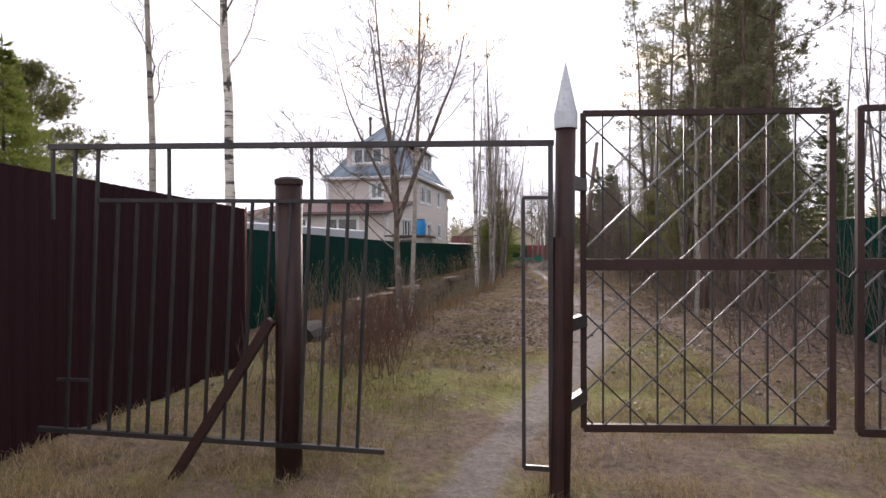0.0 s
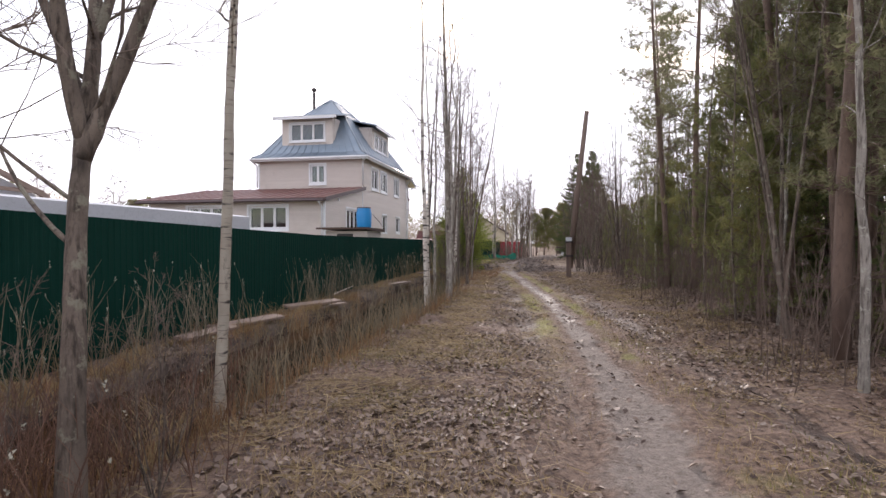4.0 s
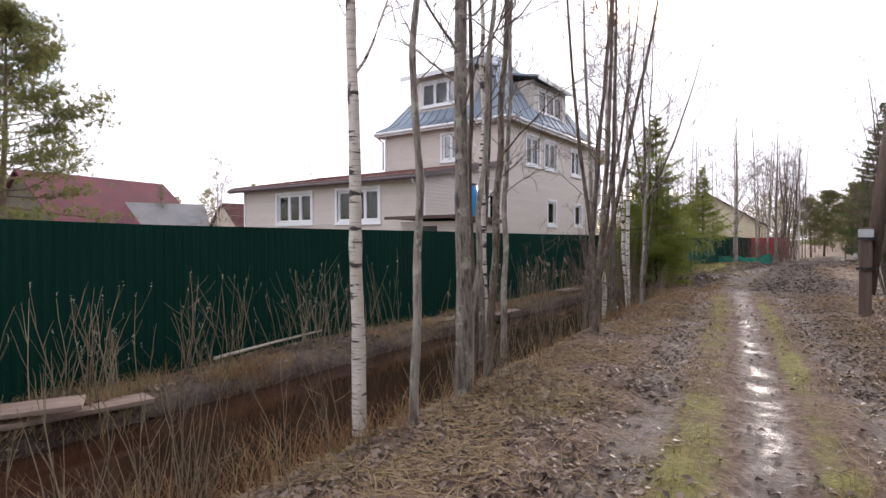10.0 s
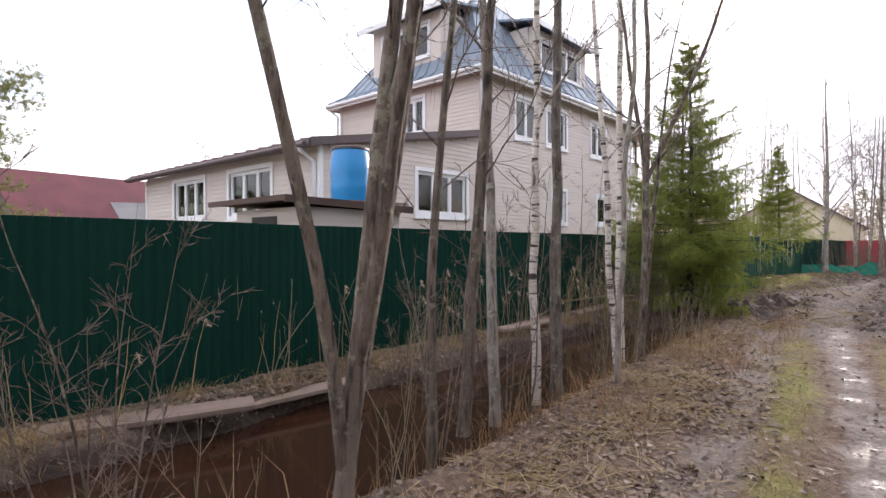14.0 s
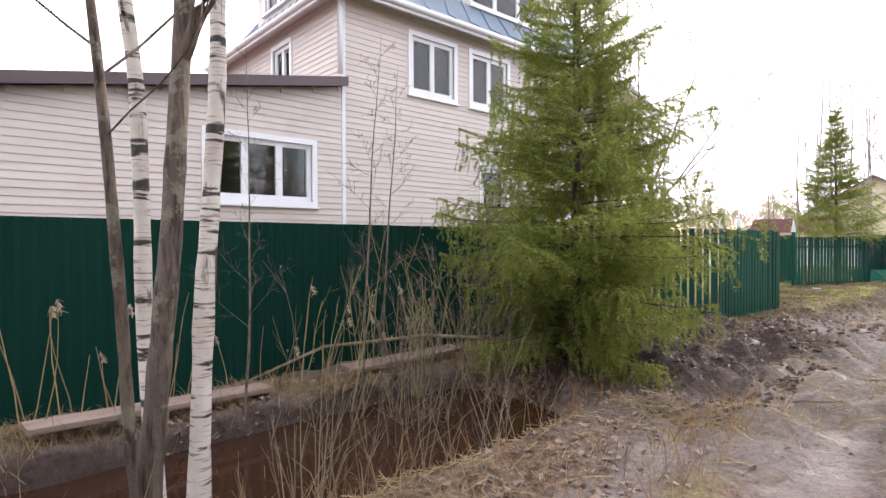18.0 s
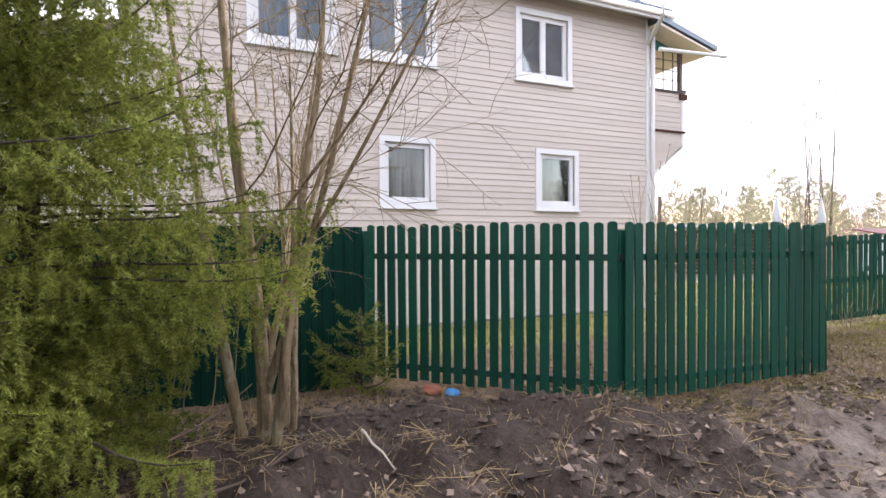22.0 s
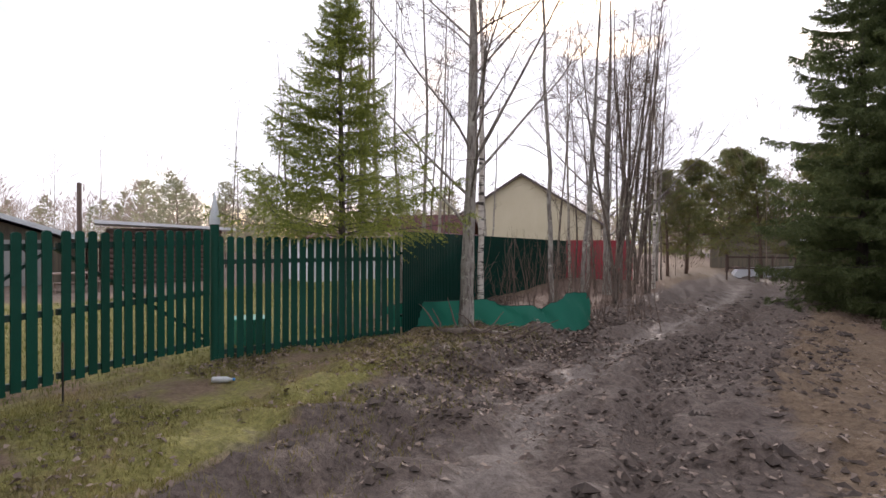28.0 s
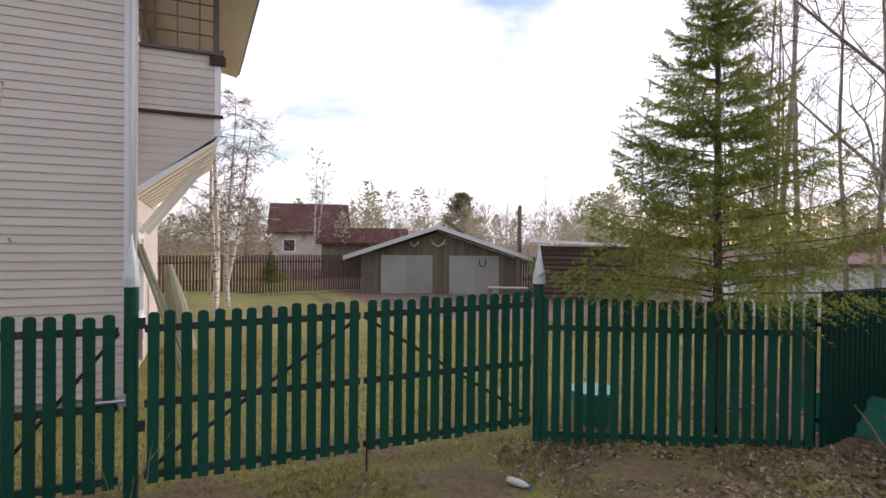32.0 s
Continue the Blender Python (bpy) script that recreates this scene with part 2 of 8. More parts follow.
# ---------------------------------------------------------------- materials
M = {}
M["fence_green"] = surf("green_sheet_metal", (0.005, 0.034, 0.025), (0.0075, 0.042, 0.031), 0.8, 90, 0.6, 0.0, 0.05, dirt=(0.016, 0.04, 0.03), dirt_lo=0.6, rand=0.05, spec=0.05)
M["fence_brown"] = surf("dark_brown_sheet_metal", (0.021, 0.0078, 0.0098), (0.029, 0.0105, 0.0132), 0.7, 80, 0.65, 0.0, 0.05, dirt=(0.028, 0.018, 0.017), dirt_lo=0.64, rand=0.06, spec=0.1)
# brown sheet coloured paler and half metallic to carry the low sun's glare
M["fence_glare_sheet"] = surf("sun_paled_red_brown_sheet", (0.2, 0.105, 0.09), (0.26, 0.14, 0.12), 0.9, 70, 0.2, 0.5, 0.06, dirt=(0.2, 0.11, 0.09), dirt_lo=0.6, rand=0.08)
M["red_sheet"] = surf("crimson_sheet_metal", (0.33, 0.03, 0.045), (0.4, 0.045, 0.06), 0.9, 60, 0.5, rand=0.05)
M["picket"] = surf("green_painted_wood", (0.004, 0.054, 0.035), (0.007, 0.07, 0.045), 2.5, 45, 0.5, 0.0, 0.35, stretch=(3, 3, 0.5), dirt=(0.022, 0.055, 0.036), dirt_lo=0.62, rand=0.2, spec=0.22)
M["picket_dark"] = surf("dark_green_paint", (0.008, 0.03, 0.022), (0.012, 0.04, 0.03), 2.0, 50, 0.55, 0, 0.2)
M["siding"] = surf("beige_vinyl_siding", (0.55, 0.49, 0.44), (0.6, 0.54, 0.49), 1.1, 160, 0.5, 0.0, 0.08, stretch=(0.6, 0.6, 5), dirt=(0.46, 0.41, 0.36), dirt_lo=0.58, rand=0.035, spec=0.35)
M["white_trim"] = surf("white_plastic", (0.78, 0.79, 0.8), (0.72, 0.73, 0.74), 1.5, 90, 0.4, 0, 0.03, rand=0.03)
M["soffit"] = surf("cream_soffit", (0.76, 0.69, 0.57), (0.8, 0.73, 0.62), 1.2, 70, 0.55, 0, 0.05)
M["roof_blue"] = surf("blue_grey_roof_metal", (0.17, 0.22, 0.27), (0.24, 0.29, 0.34), 0.7, 60, 0.42, 0.5, 0.04, dirt=(0.17, 0.2, 0.22), dirt_lo=0.55, rand=0.1)
M["roof_red"] = surf("oxide_red_roof_metal", (0.16, 0.07, 0.06), (0.2, 0.09, 0.075), 0.8, 60, 0.45, 0.2, 0.05, rand=0.08)
M["roof_far"] = surf("dark_red_tile_roof", (0.075, 0.036, 0.034), (0.11, 0.052, 0.048), 0.8, 12, 0.9, 0, 0.3, rand=0.1, spec=0.1)
M["roof_crimson"] = surf("dull_crimson_roof_metal", (0.1, 0.032, 0.038), (0.15, 0.048, 0.055), 0.7, 14, 0.6, 0, 0.2, rand=0.08, spec=0.25)
M["roof_grey"] = surf("weathered_grey_roof", (0.2, 0.2, 0.2), (0.28, 0.27, 0.26), 0.8, 20, 0.7, 0, 0.2)
M["fascia"] = surf("dark_brown_fascia", (0.07, 0.05, 0.05), (0.1, 0.07, 0.07), 1.0, 60, 0.5, 0, 0.05)
M["brick"] = surf("brown_chimney_metal", (0.05, 0.045, 0.045), (0.08, 0.07, 0.07), 3, 60, 0.5, 0.5, 0.1)
# dark colour stands for the shade inside unlit rooms
M["dark_room"] = surf("room_shade_lining", (0.05, 0.048, 0.045), (0.08, 0.075, 0.07), 1.0, 20, 0.9, 0, 0)
M["curtain"] = surf("pale_curtain", (0.42, 0.4, 0.38), (0.5, 0.48, 0.45), 2.0, 40, 0.9, 0, 0.1, stretch=(4, 4, 0.3))
M["curtain_blue"] = surf("blue_grey_curtain", (0.22, 0.26, 0.34), (0.3, 0.33, 0.4), 2.0, 40, 0.9, 0, 0.1, stretch=(4, 4, 0.3))
M["barrel"] = surf("blue_plastic", (0.006, 0.22, 0.53), (0.01, 0.26, 0.58), 1.5, 70, 0.35, 0, 0.03, rand=0)
M["rust"] = surf("rusty_painted_steel", (0.026, 0.0125, 0.0115), (0.046, 0.021, 0.0175), 4.0, 70, 0.5, 0.15, 0.2, dirt=(0.09, 0.04, 0.027), dirt_lo=0.62, rand=0.1, spec=0.3)
M["steel"] = surf("dark_worn_steel", (0.035, 0.031, 0.031), (0.06, 0.054, 0.054), 5.0, 80, 0.45, 0.5, 0.15, dirt=(0.1, 0.05, 0.035), dirt_lo=0.58, rand=0.15)
M["zinc"] = surf("galvanised_sheet", (0.34, 0.35, 0.36), (0.46, 0.47, 0.48), 6.0, 40, 0.38, 0.8, 0.03, rand=0.05)
# lighter steel with the sun's glint put into its colour
M["lattice_bar"] = surf("sun_glint_grey_steel", (0.16, 0.16, 0.165), (0.24, 0.24, 0.245), 6.0, 40, 0.34, 0.8, 0.03, rand=0.25)
M["spike"] = surf("silver_grey_paint", (0.5, 0.53, 0.54), (0.58, 0.61, 0.62), 4.0, 50, 0.45, 0.1, 0.05, rand=0.06)
M["plank"] = surf("weathered_plank", (0.2, 0.14, 0.11), (0.29, 0.22, 0.18), 3.0, 60, 0.85, 0, 0.5, stretch=(5, 0.6, 5), dirt=(0.12, 0.1, 0.06), rand=0.2)
M["pole"] = surf("tarred_wood_pole", (0.1, 0.07, 0.055), (0.16, 0.115, 0.09), 2.0, 40, 0.85, 0, 0.6, stretch=(8, 8, 0.5))
M["concrete"] = surf("weathered_concrete", (0.3, 0.28, 0.26), (0.4, 0.38, 0.35), 2.5, 60, 0.9, 0, 0.4, dirt=(0.18, 0.17, 0.12))
M["white_sheet"] = surf("white_cover_sheet", (0.58, 0.59, 0.62), (0.66, 0.67, 0.69), 0.8, 30, 0.55, 0, 0.05)
M["shed_wood"] = surf("grey_brown_boards", (0.1, 0.085, 0.062), (0.16, 0.135, 0.095), 1.5, 40, 0.85, 0, 0.4, stretch=(6, 6, 0.6), rand=0.22)
M["shed_dark"] = surf("dark_brown_logs", (0.07, 0.045, 0.035), (0.11, 0.07, 0.055), 1.5, 40, 0.85, 0, 0.4, stretch=(0.6, 0.6, 6), rand=0.2)
M["garage_door"] = surf("grey_steel_door", (0.27, 0.275, 0.265), (0.34, 0.335, 0.31), 1.0, 50, 0.55, 0.2, 0.05, dirt=(0.3, 0.22, 0.15), dirt_lo=0.62, rand=0.12)
M["brown_fence_wood"] = surf("red_brown_stained_wood", (0.075, 0.034, 0.028), (0.11, 0.05, 0.04), 2.0, 40, 0.75, 0, 0.3, stretch=(3, 3, 0.5), rand=0.25)
M["stucco"] = surf("pale_yellow_wall", (0.5, 0.44, 0.31), (0.56, 0.5, 0.37), 0.6, 40, 0.85, 0, 0.2, rand=0.05)
M["stucco_pink"] = surf("pale_plaster", (0.52, 0.45, 0.38), (0.58, 0.51, 0.44), 0.6, 40, 0.85, 0, 0.2, rand=0.05)
M["green_board"] = surf("green_painted_board", (0.01, 0.13, 0.1), (0.015, 0.16, 0.12), 2, 40, 0.6, 0, 0.1)
M["green_plank"] = surf("grey_green_plank", (0.2, 0.21, 0.15), (0.28, 0.28, 0.2), 3, 50, 0.85, 0, 0.3, stretch=(4, 4, 0.6))
M["net"] = leafy("green_net", (0.008, 0.12, 0.08), (0.01, 0.145, 0.095), 0.7, 0.25)
M["bark_pine"] = surf("orange_brown_pine_bark", (0.12, 0.082, 0.063), (0.18, 0.122, 0.092), 6.0, 30, 0.95, 0, 0.9, stretch=(1, 1, 0.35), rand=0.12, depth=0.015)
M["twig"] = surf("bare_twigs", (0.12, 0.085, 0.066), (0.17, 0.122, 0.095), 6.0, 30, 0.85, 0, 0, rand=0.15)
# twig tone lifted so that air haze sits in the colour
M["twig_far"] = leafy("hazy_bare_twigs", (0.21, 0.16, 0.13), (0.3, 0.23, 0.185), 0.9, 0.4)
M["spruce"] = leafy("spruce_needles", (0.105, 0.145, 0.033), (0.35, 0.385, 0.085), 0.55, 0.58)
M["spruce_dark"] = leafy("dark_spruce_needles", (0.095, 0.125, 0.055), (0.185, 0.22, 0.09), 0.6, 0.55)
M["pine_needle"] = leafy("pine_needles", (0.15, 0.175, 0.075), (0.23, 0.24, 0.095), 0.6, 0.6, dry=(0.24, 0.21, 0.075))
# the next three are lighter than real growth: haze painted into the base colour
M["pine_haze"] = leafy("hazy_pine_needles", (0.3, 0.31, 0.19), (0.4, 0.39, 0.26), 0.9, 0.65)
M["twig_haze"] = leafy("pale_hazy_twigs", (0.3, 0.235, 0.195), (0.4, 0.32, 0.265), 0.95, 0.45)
M["pine_hazed"] = leafy("hazed_pine_needles", (0.19, 0.2, 0.11), (0.27, 0.26, 0.15), 0.8, 0.62)
M["straw"] = leafy("dry_straw", (0.25, 0.18, 0.09), (0.42, 0.32, 0.18), 0.7, 0.3)
M["straw_brown"] = leafy("brown_dead_grass", (0.19, 0.105, 0.055), (0.35, 0.212, 0.108), 0.8, 0.25)
M["grass"] = leafy("short_spring_grass", (0.14, 0.145, 0.035), (0.27, 0.24, 0.08), 0.65, 0.3, dry=(0.3, 0.23, 0.12))
M["lawn"] = leafy("mossy_lawn", (0.1, 0.125, 0.03), (0.19, 0.2, 0.06), 0.65, 0.3, dry=(0.2, 0.17, 0.08))
M["litter"] = leafy("dead_leaves", (0.065, 0.042, 0.034), (0.34, 0.26, 0.205), 0.6, 0.12)
M["reed_head"] = leafy("reed_plumes", (0.4, 0.33, 0.24), (0.52, 0.45, 0.35), 0.9, 0.3)
M["shrub"] = leafy("shrub_stems", (0.12, 0.095, 0.065), (0.27, 0.235, 0.16), 0.75, 0.0)
M["budding"] = leafy("olive_shoot_bark", (0.2, 0.18, 0.08), (0.32, 0.28, 0.14), 0.7, 0.0)
M["shrub_red"] = leafy("red_brown_shoots", (0.085, 0.045, 0.032), (0.19, 0.11, 0.075), 0.75, 0.0)
M["catkin"] = leafy("pale_catkins", (0.36, 0.36, 0.28), (0.5, 0.5, 0.42), 0.8, 0.2)
M["clod"] = surf("dark_soil", (0.05, 0.037, 0.03), (0.098, 0.073, 0.058), 6.0, 50, 0.9, 0, 0.8, island=0.25, glob=True)
M["tub"] = surf("green_plastic", (0.03, 0.3, 0.22), (0.04, 0.35, 0.26), 3, 60, 0.4, 0, 0.05)
M["bottle"] = surf("cloudy_plastic", (0.42, 0.44, 0.43), (0.52, 0.53, 0.53), 8, 60, 0.25, 0, 0.05)
M["pipe_dark"] = surf("shade_dark_culvert", (0.02, 0.016, 0.014), (0.035, 0.03, 0.025), 3, 40, 0.9, 0, 0.3)
M["antler"] = surf("bleached_antler", (0.5, 0.45, 0.37), (0.58, 0.52, 0.44), 5, 50, 0.7, 0, 0.2)
M["blue_bag"] = surf("blue_plastic_bag", (0.03, 0.22, 0.55), (0.05, 0.28, 0.6), 5, 50, 0.4, 0, 0.1)
M["orange_brick"] = surf("broken_red_brick", (0.3, 0.11, 0.06), (0.38, 0.15, 0.09), 5, 50, 0.85, 0, 0.4)


def bark(name, dark, mid, pale, lichen):
    """Mottled bark: upright fissures, lichen patches and dark knots."""
    m, t, p = base_mat(name)
    v1, v2, v3 = coords(t, (9, 9, 1.6)), coords(t, (1, 1, 1)), coords(t, (1.0, 1.0, 0.45))
    ridge, blot, fine, patch = noise_tex(t, v1, 3.0, 5.0, 0.6), noise_tex(t, v2, 2.6, 5.0, 0.65), noise_tex(t, v2, 60, 4.0, 0.7), noise_tex(t, v2, 6.5, 6.0, 0.7)
    col = mixrgb(t, ramp(t, blot, 0.36, 0.64), mid, pale)
    col = mixrgb(t, ramp(t, ridge, 0.48, 0.64), col, dark)
    col = mixrgb(t, ramp(t, patch, 0.55, 0.6), col, lichen)
    gash = noise_tex(t, coords(t, (2.4, 2.4, 0.35)), 3.0, 3.0, 0.5)
    col = mixrgb(t, ramp(t, gash, 0.63, 0.72), col, tuple(c * 0.75 for c in dark))
    vo = node(t, "ShaderNodeTexVoronoi", Scale=3.4)
    link(t, v3, vo.inputs["Vector"])
    col = mixrgb(t, ramp(t, vo.outputs["Distance"], 0.15, 0.07), col, tuple(c * 0.35 for c in dark))
    col = mixrgb(t, ramp(t, fine, 0.55, 0.9), col, tuple(c * 0.6 for c in dark))
    info = t.nodes.new("ShaderNodeObjectInfo")
    mr = t.nodes.new("ShaderNodeMapRange")
    mr.inputs["To Min"].default_value, mr.inputs["To Max"].default_value = 0.78, 1.2
    link(t, info.outputs["Random"], mr.inputs["Value"])
    hs = t.nodes.new("ShaderNodeHueSaturation")
    link(t, mr.outputs["Result"], hs.inputs["Value"])
    link(t, col, hs.inputs["Color"])
    link(t, hs.outputs["Color"], p.inputs["Base Color"])
    p.inputs["Roughness"].default_value = 0.9
    b = node(t, "ShaderNodeBump", Strength=1.0, Distance=0.025)
    link(t, ridge, b.inputs["Height"])
    b2 = node(t, "ShaderNodeBump", Strength=0.5, Distance=0.003)
    link(t, fine, b2.inputs["Height"])
    link(t, b.outputs["Normal"], b2.inputs["Normal"])
    link(t, b2.outputs["Normal"], p.inputs["Normal"])
    return m


def birch_bark(name="white_birch_bark", pale=(0.7, 0.65, 0.58), worn=(0.52, 0.46, 0.39)):
    m, t, p = base_mat(name)
    v1, v2, v4 = coords(t, (1.0, 1.0, 6.5)), coords(t, (1, 1, 1)), coords(t, (3, 3, 0.7))
    streak, blot, fine, split = noise_tex(t, v1, 2.4, 4.0, 0.6), noise_tex(t, v2, 2.2, 4.0), noise_tex(t, v2, 45, 4.0), noise_tex(t, v4, 2.6, 5.0, 0.6)
    thin_ = noise_tex(t, coords(t, (1.6, 1.6, 24)), 3.0, 3.0)
    col = mixrgb(t, ramp(t, blot, 0.35, 0.7), pale, worn)
    col = mixrgb(t, ramp(t, thin_, 0.57, 0.66), col, (0.22, 0.18, 0.15))
    col = mixrgb(t, ramp(t, streak, 0.56, 0.61), col, (0.04, 0.032, 0.028))
    col = mixrgb(t, ramp(t, split, 0.6, 0.66), col, (0.06, 0.048, 0.04))
    col = mixrgb(t, ramp(t, fine, 0.6, 0.9), col, (0.3, 0.26, 0.22))
    link(t, col, p.inputs["Base Color"])
    p.inputs["Roughness"].default_value = 0.7
    b = node(t, "ShaderNodeBump", Strength=0.5, Distance=0.006)
    link(t, streak, b.inputs["Height"])
    link(t, b.outputs["Normal"], p.inputs["Normal"])
    return m


def glass_pane():
    m, t, p = base_mat("window_glass")
    t.nodes.remove(p)
    tr = node(t, "ShaderNodeBsdfTransparent", Color=(0.82, 0.86, 0.86, 1))
    gl = node(t, "ShaderNodeBsdfGlossy", Roughness=0.02)
    fr = node(t, "ShaderNodeFresnel", IOR=1.65)
    mx = t.nodes.new("ShaderNodeMixShader")
    link(t, fr.outputs["Fac"], mx.inputs["Fac"])
    link(t, tr.outputs["BSDF"], mx.inputs[1])
    link(t, gl.outputs["BSDF"], mx.inputs[2])
    link(t, mx.outputs["Shader"], t.nodes["Material Output"].inputs["Surface"])
    return m


def ditch_water():
    m, t, p = base_mat("murky_ditch_water")
    n = noise_tex(t, coords(t, (1, 1, 1), True), 2.0, 4.0)
    link(t, mixrgb(t, n, (0.026, 0.0115, 0.007), (0.042, 0.019, 0.011)), p.inputs["Base Color"])
    p.inputs["Roughness"].default_value = 0.06
    b = node(t, "ShaderNodeBump", Strength=0.08, Distance=0.01)
    link(t, noise_tex(t, coords(t, (1, 1, 1), True), 14.0, 3.0), b.inputs["Height"])
    link(t, b.outputs["Normal"], p.inputs["Normal"])
    return m


def ground_mat():
    """Dry grass and moss, leaf litter, bare soil and wet wheel tracks, mixed by the zones kept on the ground."""
    m, t, p = base_mat("country_ground")
    vec = coords(t, (1, 1, 1), True)
    big, mid, fine, tiny = (noise_tex(t, vec, s, 6.0, 0.65) for s in (0.45, 2.6, 16.0, 70.0))

    def zone(name):
        a = t.nodes.new("ShaderNodeAttribute")
        a.attribute_name = name
        s = t.nodes.new("ShaderNodeMath")
        s.operation = "MULTIPLY_ADD"
        link(t, ramp(t, mid, 0.25, 0.75), s.inputs[0])
        s.inputs[1].default_value = 0.7
        s2 = t.nodes.new("ShaderNodeMath")
        s2.operation = "SUBTRACT"
        link(t, a.outputs["Fac"], s2.inputs[0])
        s2.inputs[1].default_value = 0.35
        link(t, s2.outputs[0], s.inputs[2])
        return ramp(t, s.outputs[0], 0.3, 0.7)

    straw = mixrgb(t, ramp(t, fine, 0.3, 0.7), (0.125, 0.084, 0.052), (0.28, 0.2, 0.13))
    straw = mixrgb(t, ramp(t, mid, 0.4, 0.7), straw, (0.13, 0.09, 0.055))
    leaf = mixrgb(t, ramp(t, fine, 0.35, 0.65), (0.085, 0.054, 0.04), (0.275, 0.188, 0.138))
    moss = mixrgb(t, ramp(t, fine, 0.3, 0.7), (0.14, 0.136, 0.036), (0.32, 0.288, 0.09))
    soil = mixrgb(t, ramp(t, fine, 0.3, 0.7), (0.08, 0.06, 0.049), (0.195, 0.152, 0.126))
    track = mixrgb(t, ramp(t, fine, 0.3, 0.7), (0.17, 0.138, 0.115), (0.31, 0.262, 0.225))
    mud = mixrgb(t, ramp(t, fine, 0.3, 0.7), (0.036, 0.026, 0.021), (0.088, 0.064, 0.052))
    col = mixrgb(t, zone("leaf"), straw, leaf)
    col = mixrgb(t, zone("moss"), col, moss)
    col = mixrgb(t, zone("soil"), col, soil)
    zt, zm = zone("track"), zone("mud")
    col = mixrgb(t, zt, col, track)
    col = mixrgb(t, zm, col, mud)
    col = mixrgb(t, ramp(t, tiny, 0.5, 0.85), col, (0.07, 0.052, 0.042))
    link(t, col, p.inputs["Base Color"])
    wet = t.nodes.new("ShaderNodeAttribute")
    wet.attribute_name = "wet"
    w = t.nodes.new("ShaderNodeMath")
    w.operation = "MULTIPLY"
    link(t, wet.outputs["Fac"], w.inputs[0])
    link(t, ramp(t, mid, 0.42, 0.62), w.inputs[1])
    rr = t.nodes.new("ShaderNodeMapRange")
    rr.inputs["To Min"].default_value, rr.inputs["To Max"].default_value = 0.95, 0.34
    link(t, w.outputs[0], rr.inputs["Value"])
    link(t, rr.outputs["Result"], p.inputs["Roughness"])
    p.inputs["Specular IOR Level"].default_value = 0.35
    b = node(t, "ShaderNodeBump", Strength=1.0, Distance=0.05)
    link(t, fine, b.inputs["Height"])
    b2 = node(t, "ShaderNodeBump", Strength=0.6, Distance=0.008)
    link(t, tiny, b2.inputs["Height"])
    link(t, b.outputs["Normal"], b2.inputs["Normal"])
    link(t, b2.outputs["Normal"], p.inputs["Normal"])
    return m


M["bark_grey"] = bark("grey_alder_bark", (0.055, 0.044, 0.037), (0.165, 0.14, 0.118), (0.26, 0.225, 0.19), (0.33, 0.31, 0.255))
# own tone of the pale aspens; on the net alder it paints in sunlight
M["bark_pale"] = bark("pale_and_sunlit_bark", (0.13, 0.11, 0.092), (0.27, 0.24, 0.205), (0.38, 0.345, 0.3), (0.44, 0.42, 0.35))
M["bark_brown"] = bark("brown_willow_bark", (0.05, 0.037, 0.028), (0.13, 0.1, 0.078), (0.21, 0.165, 0.13), (0.24, 0.22, 0.165))
M["bark_spruce"] = bark("dark_spruce_bark", (0.03, 0.024, 0.02), (0.06, 0.047, 0.038), (0.1, 0.08, 0.065), (0.12, 0.11, 0.09))
M["bark_tan"] = bark("olive_tan_bark", (0.14, 0.1, 0.055), (0.25, 0.19, 0.11), (0.33, 0.26, 0.16), (0.36, 0.31, 0.21))
M["birch_dull"] = birch_bark("dull_birch_bark", (0.42, 0.38, 0.31), (0.26, 0.225, 0.175))
M["birch"], M["glass"], M["water"], M["ground"] = birch_bark(), glass_pane(), ditch_water(), ground_mat()

# ---------------------------------------------------------------- the ground: road, ditch, banks


def smooth(a, lo, hi):
    s = np.clip((a - lo) / (hi - lo), 0, 1)
    return s * s * (3 - 2 * s)


def lattice(nx, ny, seed):
    return np.random.default_rng(seed).random((nx, ny))


LATTICES = [lattice(257, 257, s) for s in range(6)]


def fbm(x, y, size, octaves=4):
    """Smooth noise about 0, features size metres wide."""
    out, amp = 0.0, 1.0
    for o in range(octaves):
        g = LATTICES[o]
        u, v = x / size * 2**o + 31.7 * o, y / size * 2**o + 17.3 * o
        i, j = np.floor(u).astype(int), np.floor(v).astype(int)
        a, b = u - i, v - j
        a, b = a * a * (3 - 2 * a), b * b * (3 - 2 * b)
        i0, i1, j0, j1 = i % 257, (i + 1) % 257, j % 257, (j + 1) % 257
        out = out + amp * ((g[i0, j0] * (1 - a) + g[i1, j0] * a) * (1 - b) + (g[i0, j1] * (1 - a) + g[i1, j1] * a) * b - 0.5)
        amp *= 0.5
    return out


def near_edge(y):      # the road-side brink of the ditch
    return np.interp(y, [5, 11, 17, 23, 27, 30, 34], [-4.5, -4.5, -4.25, -4.65, -5.0, -5.2, -5.3])


def far_edge(y):
    return np.interp(y, [5, 10, 16, 25, 34], [-6.4, -6.65, -6.85, -7.3, -7.4])


